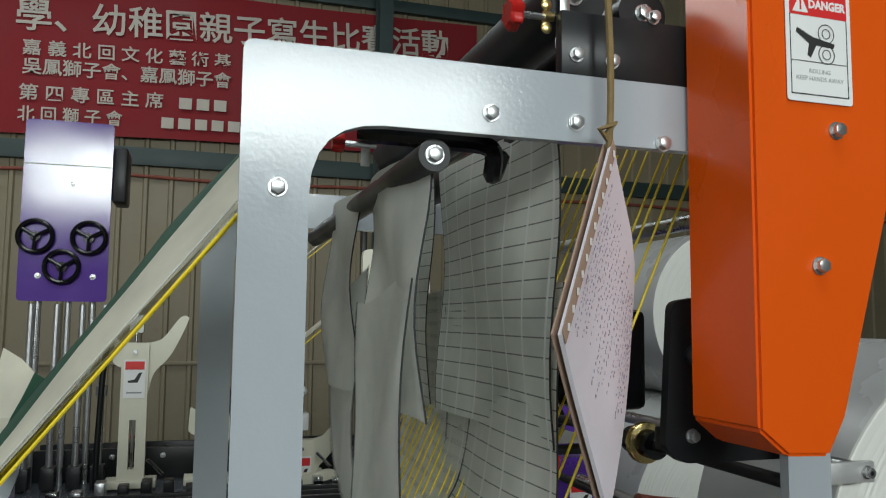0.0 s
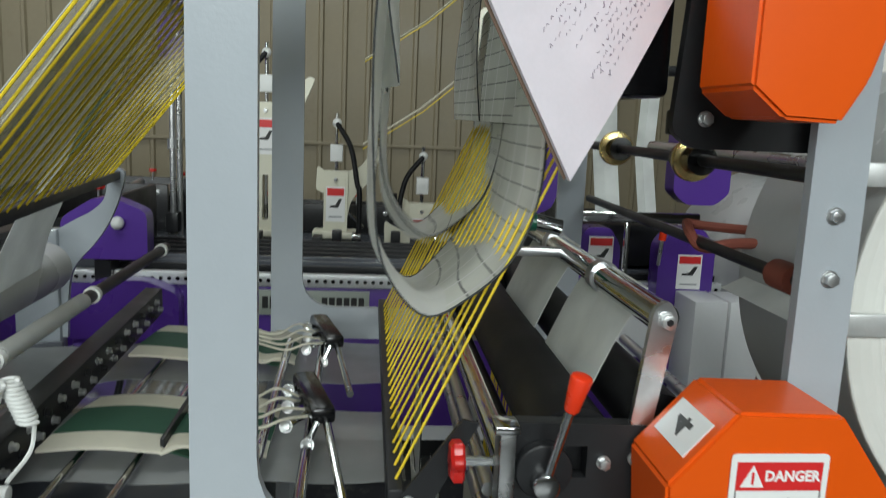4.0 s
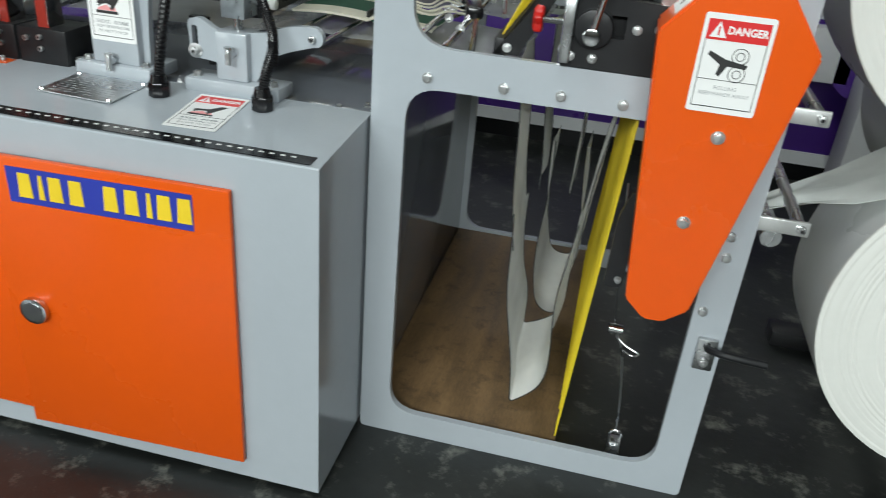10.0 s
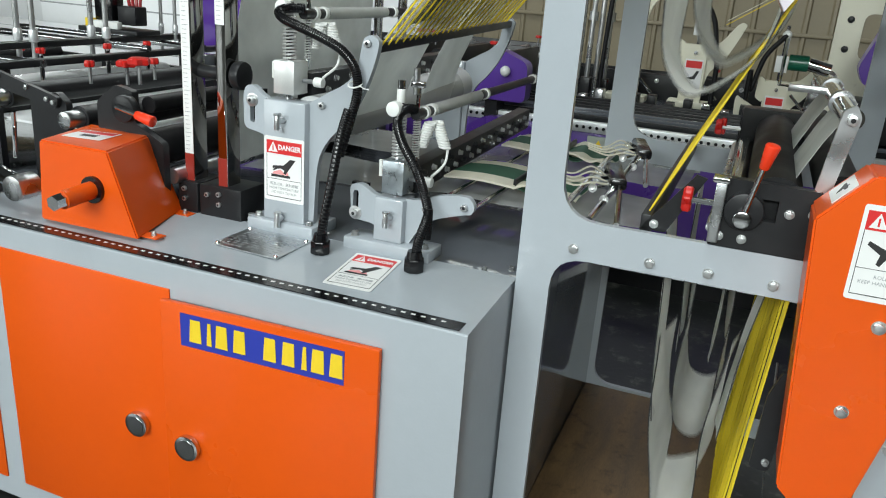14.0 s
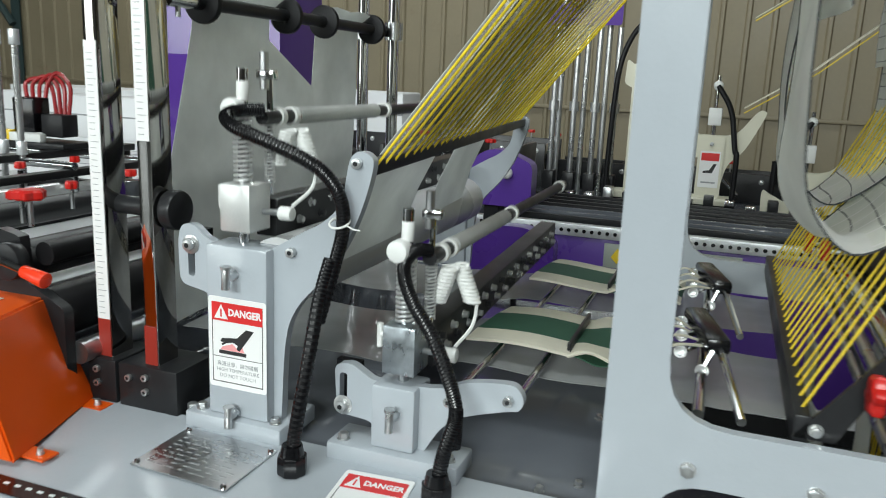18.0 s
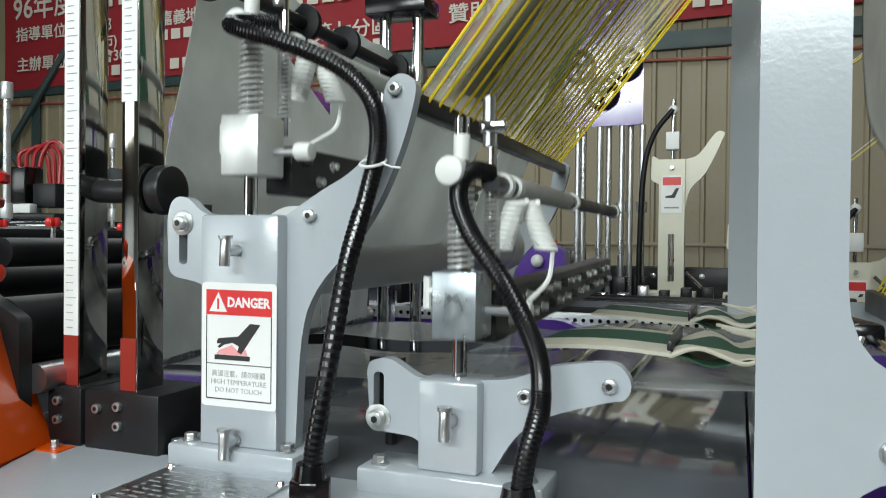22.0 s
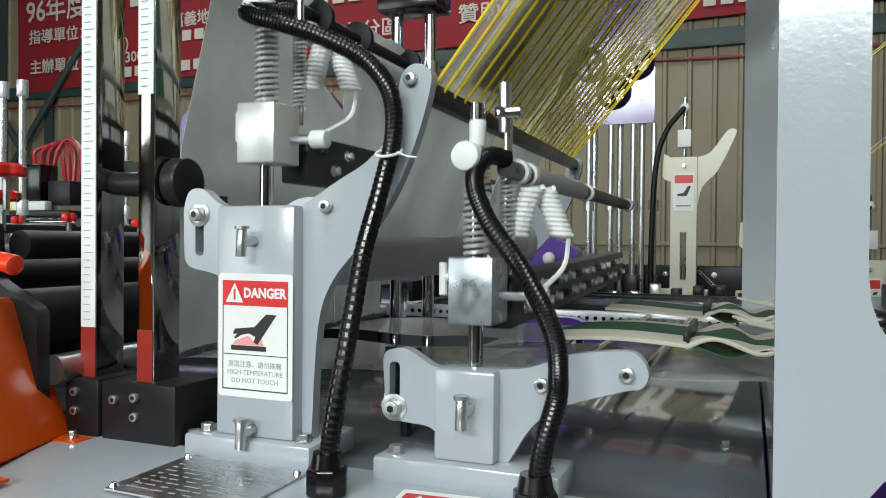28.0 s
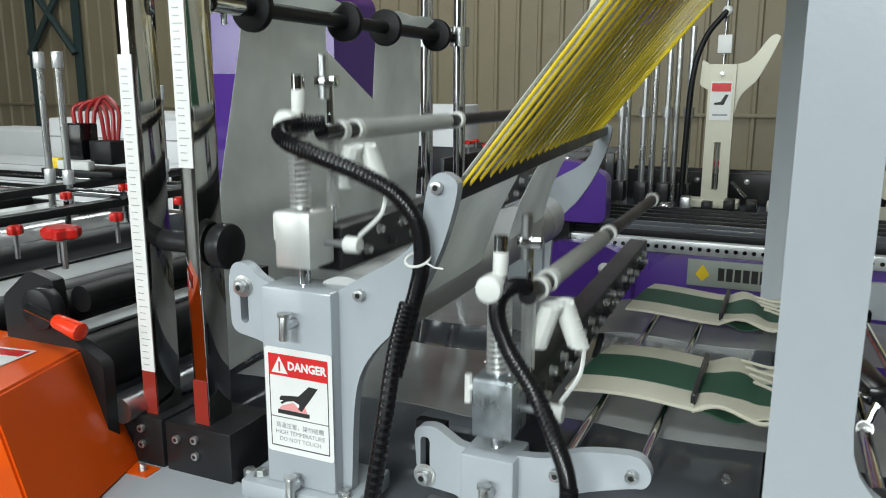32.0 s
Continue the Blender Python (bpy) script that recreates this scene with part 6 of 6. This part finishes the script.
for k in range(150):
    x = -3.1 + k * 0.0315
    cyl(bm, (x, FY - 0.012, FT - 0.026), (x, FY - 0.0135, FT - 0.026), 0.008, seg=8)
tagged(part("hole_discs", bm, BLACK, rail, smooth=0), kind="stuff")
SIGN = material("grey_green_sign", (0.34, 0.37, 0.33), 0.4, vary=0.06)
sg = part("sign", box(B(), -0.43, 0.1, FY - 0.012, FY, 0.625, 0.725, 0.002), SIGN, fc, "pale sign with dark block shapes instead of letters")
for k in range(14):
    if k != 7:
        part("letter_bar", box(B(), -0.32 + k * 0.029, -0.298 + k * 0.029, FY - 0.0135, FY - 0.012, 0.652, 0.70), INK, sg, smooth=0)
part("emblem", plate(B(), [(-0.40, 0.67), (-0.375, 0.645), (-0.35, 0.67), (-0.375, 0.71)], FY - 0.0135, FY - 0.012), GOLD, sg, smooth=0)


def far_bracket(x, y, h, hose_x):
    b = thing("sealing_press", "tall cream enamelled press bracket with a slot and a warning sticker", "press bracket", pose(x, y, FT) @ Matrix.Scale(1.2, 4))
    part("base", box(B(), -0.095, 0.095, -0.05, 0.06, 0, 0.03, 0.004), CREAM, b)
    part("body", plate(B(), [(-0.05, 0.03), (0.05, 0.03), (0.05, h), (-0.05, h)], -0.03, 0.02, [[(-0.012, 0.07), (0.012, 0.07), (0.012, 0.26), (-0.012, 0.26)]] if h > 0.4 else ()), CREAM, b)
    if h > 0.4:
        part("slot_rod", cyl(B(), (0, -0.01, 0.06), (0, -0.01, 0.27), 0.006, seg=10), STEEL, b)
    part("left_ear", plate(B(), rounded([(-0.05, h), (-0.08, h + 0.02), (-0.085, h - 0.08), (-0.05, h - 0.1)], 0.012, 3), -0.01, 0.01), CREAM, b)
    part("right_wing", plate(B(), [(v.x, v.z) for v in spline([(0.05, 0, h), (0.1, 0, h + 0.02), (0.16, 0, h + 0.1), (0.19, 0, h + 0.105), (0.19, 0, h + 0.08), (0.13, 0, h - 0.05), (0.07, 0, h - 0.12), (0.05, 0, h - 0.2)], 4)], -0.01, 0.01), CREAM, b)
    far_sticker(Matrix.Translation((0, -0.031, h - 0.14)) @ FRONT, b, 0.08, 0.15)
    part("rod", cyl(B(), (0, 0, h), (0, 0, h + 0.24), 0.008, seg=12), CHROME, b)
    part("head_block", box(B(), -0.026, 0.026, -0.03, 0.03, h + 0.04, h + 0.11, 0.003), NYLON, b)
    part("ball_cap", ball(B(), (0, -0.01, h + 0.2), 0.02, 12), NYLON, b)
    part("conduit", sweep(B(), spline([(hose_x, -0.06, 0.0), (hose_x, -0.06, 0.2), (hose_x * 0.9, -0.05, h - 0.05), (hose_x * 0.6, -0.03, h + 0.1), (0.0, -0.02, h + 0.2)]), 0.011, 10), RUBBER, b, "black conduit")
    part("pin", cyl(B(), (0, -0.03, h - 0.035), (0, -0.045, h - 0.035), 0.008, seg=10), STEEL, b)
    part("link_rod", cyl(B(), (0.06, -0.04, 0.11), (0.12, -0.04, 0.05), 0.007, seg=10), CHROME, b)


far_bracket(-0.431, 3.16, 0.56, -0.12)
far_bracket(-0.08, 3.16, 0.286, 0.1)
far_bracket(0.36, 3.16, 0.16, -0.12)


def far_rods(x, y):
    r = thing("rod_guide", "upright chromed guide rods on the second machine", "rods", pose(x, y, FT))
    part("foot", box(B(), -0.03, 0.03, -0.04, 0.04, 0, 0.1, 0.004), IRON, r)
    part("rod", cyl(B(), (0, 0, 0.1), (0, 0, 0.85), 0.015, seg=14), ZINC, r)
    part("collar", cyl(B(), (0, 0, 0.42), (0, 0, 0.47), 0.026, seg=14), ZINC, r)
    return r


r0 = far_rods(-0.79, 3.2)
for x in (-0.68, -0.58, -0.9):
    copy_thing(r0, pose(x, 3.2, FT))
wp = thing("handwheel_panel", "glossy purple enamelled panel with three black handwheels", "panel", pose(-0.785, 3.28, -0.105) @ Matrix.Scale(1.1, 4))
GLOSSPURPLE = material("glossy_purple_enamel", (0.10, 0.04, 0.29), 0.14, vary=0.04, scale=3, coat=0.5)
part("panel", plate(B(), rounded([(-0.18, 1.6), (0.18, 1.6), (0.18, 2.4), (-0.18, 2.4)], 0.02, 3), -0.01, 0.01), GLOSSPURPLE, wp)
part("seam", box(B(), -0.18, 0.18, -0.012, -0.01, 2.2, 2.204), INKGREY, wp)
for x, z in ((-0.115, 1.88), (0.1, 1.88), (-0.005, 1.75)):
    w = part("handwheel", sweep(B(), [(x + 0.068 * math.cos(a), -0.03, z + 0.068 * math.sin(a)) for a in (k * math.pi / 14 for k in range(29))], 0.011, 8), BLACK, wp, "black plastic handwheel")
    part("hub", cyl(B(), (x, -0.035, z), (x, -0.01, z), 0.022, seg=16), BLACK, w)
    for k in range(3):
        a = k * 2.09 + 0.5
        part("spoke", cyl(B(), (x, -0.03, z), (x + 0.066 * math.cos(a), -0.03, z + 0.066 * math.sin(a)), 0.009, seg=8), BLACK, w)
for x, z in ((-0.1, 1.71), (0.12, 1.71), (0.02, 2.12)):
    part("screw", bolt(B(), (x, -0.01, z), (0, -1, 0), 0.01), ZINC, wp)
for x in (-0.1, 0.02, 0.12):
    part("leg_rod", cyl(B(), (x, 0.04, FT), (x, 0.04, 1.62), 0.014, seg=12), ZINC, wp)
part("hood", box(B(), 0.18, 0.24, 0.0, 0.2, 2.05, 2.3, 0.01), IRON, wp)

big = thing("machine_housing", "tall glossy purple machine housing with a sloping top", "housing")
part("shell", plate(B(), rounded([(-3.1, 0.78), (-2.3, 0.78), (-2.3, 1.8), (-2.42, 1.93), (-2.86, 1.93), (-3.1, 1.72)], 0.04, 4), 2.75, 3.2), GLOSSPURPLE, big)
part("front_panel", box(B(), -3.085, -2.4, 2.738, 2.75, 0.85, 1.42, 0.004), GLOSSPURPLE, big)
fb = thing("black_roller_rack", "black roller rack of the second machine with red knobs", "roller unit")
for x in (-1.5, -1.2, -0.95):
    part("plate", box(B(), x, x + 0.02, 2.3, 3.0, FT, 1.05, 0.003), IRON, fb)
for x, z in ((-1.4, 0.95), (-1.25, 1.0), (-1.1, 0.93)):
    part("roller", cyl(B(), (x - 0.02, 2.3, z), (x - 0.02, 3.0, z), 0.04, seg=18), RUBBER, fb)
for x, y, z in ((-1.3, 2.35, 1.1), (-1.0, 2.4, 1.08), (-1.45, 2.5, 1.1)):
    red_knob(fb, (x, y, z), (0, 0, 1), 0.025)
for x0, x1, z in ((-1.04, -0.73, 1.05), (-1.04, -0.62, 0.74)):
    g = thing("belt_guard", "purple enamelled belt guard of the second machine", "guard")
    part("shell", plate(B(), rounded([(x0, z - 0.2), (x1, z - 0.2), (x1, z - 0.02), (x1 - 0.12, z + 0.03), (x0 + 0.12, z + 0.03), (x0, z - 0.05)], 0.03, 3), 2.1, 2.19), PURPLE, g)
    part("knob", ball(B(), (x1 - 0.1, 2.08, z - 0.06), 0.025, 12), NYLON, g)
    part("bracket", box(B(), x0 + 0.1, x0 + 0.16, 2.15, 2.26, 0.5, z - 0.1), IRON, g)

# the cluttered bed of the second machine
bed = thing("clamp_row", "row of small steel clamps and cams on the second machine's bed", "clamps")
rng = random.Random(4)
for k in range(26):
    x = -0.75 + 0.095 * k
    part("clamp", box(B(), x, x + 0.045, 2.9, 2.96 + rng.uniform(0, 0.05), FT - 0.01, FT + rng.uniform(0.03, 0.075), 0.004), rng.choice([STEEL, IRON, IRON, CHROME]), bed)
for k in range(9):
    y = 2.26 + 0.07 * k
    part("bar", box(B(), -0.9, 1.6, y, y + 0.018, FT - 0.01, FT + 0.02 + 0.006 * (k % 3), 0.002), rng.choice([IRON, GREYDARK, IRON]), bed)


def purple_guard(x, y, z, w, h, tilt, sticker=True, label="purple enamelled belt guard with a warning sticker"):
    g = thing("belt_guard", label, "guard", pose(x, y, z, 0, tilt, 0))
    o = rounded([(-w / 2, -h / 2 + 0.05), (-w / 4, -h / 2), (w / 4, -h / 2), (w / 2, -h / 2 + 0.05), (w / 2, h / 2 - 0.07), (w / 4, h / 2), (-w / 4, h / 2), (-w / 2, h / 2 - 0.07)], 0.02, 2)
    part("shell", plate(B(), o, -0.1, 0), PURPLE, g)
    if sticker:
        far_sticker(Matrix.Translation((w * 0.06, -0.101, h * 0.2)) @ FRONT, g, 0.10, 0.14)
    part("bolt", bolt(B(), (0, -0.1, -h * 0.25), (0, -1, 0), 0.012), ZINC, g)


purple_guard(0.99, 2.2, 0.85, 0.18, 0.35, 0)
purple_guard(1.355, 2.2, 0.74, 0.23, 0.58, 0)
purple_guard(0.80, 2.34, 1.30, 0.2, 0.5, 20)
purple_guard(1.45, 2.34, 1.36, 0.24, 0.5, 0)
fpst = thing("cream_post", "cream enamelled machine post with a round opening", "post")
part("post", plate(B(), rounded([(0.545, FT - 0.01), (0.86, FT - 0.01), (0.86, 1.9), (0.545, 1.9)], 0.03, 3), 2.6, 2.64, [rounded([(0.655, 1.16), (0.84, 1.16), (0.84, 1.36), (0.655, 1.36)], 0.04, 4)]), CREAM, fpst)
for z in (1.2, 1.33):
    part("bolt", bolt(B(), (0.6, 2.6, z), (0, -1, 0), 0.012), IRON, fpst)
part("wing", plate(B(), [(v.x, v.z) for v in spline([(0.17, 0, 0.80), (0.17, 0, 0.90), (0.21, 0, 0.885), (0.33, 0, 0.835), (0.46, 0, 0.865), (0.51, 0, 0.85), (0.50, 0, 0.825), (0.4, 0, 0.80)], 5)], 2.96, 2.98), CREAM, fpst, "low curved cream bracket arm")
hb = thing("web_hanger", "chromed roller arm of the second machine with hanging grey film strips", "hanger")
part("black_block", box(B(), 0.65, 1.4, 2.4, 2.8, FT - 0.01, 1.0, 0.02), IRON, hb)
part("arm", box(B(), 0.85, 1.35, 2.0, 2.03, 1.06, 1.1, 0.003), CHROME, hb)
part("drop", box(B(), 1.06, 1.08, 2.0, 2.02, 0.85, 1.06, 0.002), CHROME, hb)
part("side_arm", box(B(), 0.86, 0.89, 2.0, 2.5, 0.97, 1.1, 0.003), IRON, hb)
part("upright", box(B(), 0.87, 0.9, 2.42, 2.46, 1.0, 1.66, 0.003), IRON, hb)
part("roller", cyl(B(), (0.88, 2.44, 1.64), (1.5, 2.0, 1.64), 0.02, seg=14), IRON, hb)
part("lever", cyl(B(), (1.2, 2.0, 0.9), (1.2, 1.98, 1.0), 0.008, seg=8), STEEL, hb)
part("lever_grip", cyl(B(), (1.2, 1.98, 1.0), (1.2, 1.97, 1.06), 0.014, seg=10), GRIP, hb, "red plastic grip")
for x, w in ((1.02, 0.1), (1.18, 0.075)):
    part("film_strip", sheet(B(), [[(x - w / 2, 2.3 - (x - 1) * 0.7, 1.64), (x, 2.31 - (x - 1) * 0.7, 1.65), (x + w / 2, 2.3 - (x - 1) * 0.7, 1.64)], [(x - w / 2, 2.2, 1.3), (x, 2.22, 1.3), (x + w / 2, 2.2, 1.3)], [(x - w / 2, 2.1, 1.06), (x, 2.12, 1.06), (x + w / 2, 2.1, 1.06)]], 0.002), FILM, hb, "grey film strip")
part("white_panel", box(B(), 1.06, 1.3, 2.1, 2.2, 0.5, 0.72, 0.004), WHITE, hb)
film_roll(2.05, 2.0, 0.75, 0.5, 0.8, "huge white film roll of the second machine")
film_roll(2.1, 2.1, 1.62, 0.38, 0.7, "white film roll high on the second machine")
for x in (0.72, 0.86):
    bx = part("carton", box(B(), x + 0.6, x + 0.73, 1.9, 2.1, 0.0, 0.78, 0.004), WHITE)
    tagged(bx, "white painted switch box beside the second machine", "box", "switch boxes")
fr2 = thing("striped_web", "cream web strips with yellow cords on the second machine", "web")
part("post", box(B(), 0.69, 0.72, 3.36, 3.42, FT - 0.01, 2.25, 0.003), IRON, fr2)
part("bar", box(B(), 0.69, 0.72, 3.0, 3.42, 2.2, 2.24, 0.003), IRON, fr2)
for z in (0.0, -0.43):
    part("cream_strip", sheet(B(), [[(0.05, y, 1.70 + z), (0.35, y, 1.90 + z), (0.7, y, 2.2 + z)] for y in (3.2, 3.3, 3.4)], 0.003), CLOTHCREAM, fr2)
    part("yellow_cords", sheet(B(), [[(0.05, y, 1.68 + z), (0.35, y, 1.88 + z), (0.7, y, 2.18 + z)] for y in (3.12, 3.17)], 0.004), YELLOW, fr2)

# long white tables and boxes by the wall
for x0, x1, y, z in ((-7.5, -3.3, 4.2, 0.95), (-6.8, -3.6, 5.0, 1.1)):
    tb2 = thing("work_table", "long white work table by the wall", "table")
    part("tabletop", box(B(), x0, x1, y, y + 0.7, z - 0.25, z, 0.01), WHITE, tb2)
    for x in (x0 + 0.1, x1 - 0.2):
        for yy in (y + 0.05, y + 0.58):
            part("leg", box(B(), x, x + 0.07, yy, yy + 0.07, 0, z - 0.25), STEEL, tb2)
for x0, x1, y0, y1, z in ((-6.5, -1.3, 1.25, 2.02, 0.93), (-6.6, -3.25, 2.3, 3.3, 0.84)):
    dk = thing("film_table", "long white sheet-metal table between the two machines", "table")
    part("tabletop", box(B(), x0, x1, y0, y1, z - 0.03, z, 0.004), WHITE, dk)
    part("apron", box(B(), x0 + 0.03, x1 - 0.03, y0 + 0.02, y0 + 0.03, z - 0.2, z - 0.03), WHITE, dk)
    part("seam", box(B(), x0, x1, (y0 + y1) / 2, (y0 + y1) / 2 + 0.012, z, z + 0.002), INKGREY, dk)
    for x in (x0 + 0.06, (x0 + x1) / 2, x1 - 0.1):
        for yy in (y0 + 0.05, y1 - 0.09):
            part("leg", box(B(), x, x + 0.04, yy, yy + 0.04, 0, z - 0.03), STEEL, dk)
cb = part("carton", box(B(), -4.6, -3.9, 4.3, 4.7, 0.95, 1.22, 0.01), WHITE)
tagged(cb, "white carton on the work table", "box")


# ---- dark roller beds and rod racks of the second machine ----
def roller_bed(x0, x1, y0, y1, z0, z1, step, seed, label):
    """A low dark bed: side cheeks with cross rollers, small screws and chromed rods between them."""
    rng = random.Random(seed)
    r = thing("roller_bed", label, "roller bed")
    for y in (y0, y1):
        part("cheek", box(B(), x0, x1, y - 0.012, y + 0.012, z0, z1, 0.003), IRON, r)
    x = x0 + step / 2
    while x < x1:
        rad = rng.uniform(0.018, 0.036)
        part("roller", cyl(B(), (x, y0 + 0.012, z1 - 0.03 - rng.uniform(0, 0.05)), (x, y1 - 0.012, z1 - 0.03 - rng.uniform(0, 0.02)), rad, seg=14), rng.choice([RUBBER, RUBBER, IRON, STEEL]), r)
        part("axle_nut", bolt(B(), (x, y0 - 0.012, z1 - 0.04), (0, -1, 0), 0.011), ZINC, r)
        if rng.random() < 0.6:
            red_knob(r, (x + step / 3, rng.uniform(y0, y1), z1 + 0.03), (0, 0, 1), 0.02)
        x += step
    part("floor_plate", box(B(), x0, x1, y0, y1, z0, z0 + 0.02), GREYDARK, r)
    return r


roller_bed(-2.7, -0.95, 3.3, 3.72, FT - 0.01, 1.02, 0.2, 3, "dark roller bed of the second machine with red knobs")
roller_bed(-0.9, 1.6, 3.42, 3.62, FT - 0.01, 0.93, 0.24, 5, "dark roller bed behind the cream press brackets")


lb = thing("roller_unit", "black roller unit with chromed shafts at the end of the table", "roller unit")
for y in (0.06, 0.98):
    part("side_plate", plate(B(), rounded([(-2.55, T - 0.012), (-1.62, T - 0.012), (-1.62, 0.96), (-1.8, 0.99), (-2.55, 0.99)], 0.01, 2), y - 0.01, y + 0.01), IRON, lb)
for x, z, r, mt in ((-1.7, 0.95, 0.03, RUBBER), (-1.85, 0.96, 0.04, ROLLFILM), (-2.02, 0.94, 0.035, STEEL), (-2.2, 0.96, 0.04, ROLLFILM), (-2.4, 0.98, 0.04, RUBBER)):
    part("roller", cyl(B(), (x, 0.07, z), (x, 0.97, z), r, seg=22), mt, lb)
    part("bearing", cyl(B(), (x, 0.05, z), (x, 0.035, z), 0.022, seg=18, bevel=0.003), STEEL, lb)
for x, y, z in ((-1.7, 0.28, 1.085), (-1.7, 0.54, 1.085), (-1.7, 0.72, 1.085), (-2.1, 0.55, 1.04), (-2.3, 0.3, 1.04)):
    red_knob(lb, (x, y, z), (0, 0, 1), 0.014)
for y, z in ((0.2, 1.07), (0.62, 1.09), (0.9, 1.08)):
    part("shaft", cyl(B(), (-2.5, y, z), (-1.6, y, z), 0.011, seg=12), CHROME, lb)
for x0, y, w, z in ((-3.3, 3.5, 1.4, 1.25), (-5.2, 3.4, 1.6, 1.12)):
    wb2 = thing("white_box", "long white painted sheet-metal cover behind the rollers", "cover")
    part("cover", box(B(), x0, x0 + w, y, y + 0.3, 0.0, z, 0.015), WHITE, wb2)
    part("seam", box(B(), x0, x0 + w, y - 0.003, y, z - 0.14, z - 0.13), INKGREY, wb2)


# ---- what moves ----
def cycle(t):
    """Strokes of the machine; whole numbers when the webs hang lowest. It stands still from 9.98 to 12.88 s."""
    if t < 4.81:
        return (t - 4.81) / 0.667 - 8
    if t < 9.98:
        return (t - 9.98) / 0.646
    return max(0.0, (t - 12.88) / 0.646)


def low(t, ahead=0.0):
    """1 at the lowest point of the stroke, 0 at the highest."""
    return 0.5 + 0.5 * math.cos(2 * math.pi * (cycle(t) + ahead))


def motions():
    steps = [i / 10 for i in range(0, 321)]
    for ob in (H1, HOSE1, H2, HOSE2):
        walk(ob, [(t, pose(0, 0, 0.006 - 0.047 * low(t, 0.22))) for t in steps])
    for ob, ahead in zip(LOOPS, (0.12, 0.04)):
        walk(ob, [(t, pose(0.2 - 0.035 * low(t, ahead), 0, 1.325 - 0.155 * low(t, ahead), 0, 0, 2 * math.sin(2 * math.pi * cycle(t) + ahead * 9))) for t in steps])
    for ob, ahead in zip(LOWLOOPS, (0.0, -0.08)):
        walk(ob, [(t, pose(0.262 + 0.01 * math.sin(2 * math.pi * cycle(t)), 0, 0.285 - 0.2 * low(t, ahead) + (0.03 if ahead else 0), 0, 0, 3 * math.sin(2 * math.pi * cycle(t) + ahead * 9))) for t in steps])
    turns = ((0, 40), (0.5, 34), (1.0, 30), (1.5, 24), (2.0, 15), (2.5, 18), (4.5, 20), (8, 24), (15.5, 18), (17.5, 22), (24, 20), (32, 22))
    walk(PAD, [(t, pose(0.318, -0.03, 1.797, 0, 0, a)) for t, a in turns])


motions()
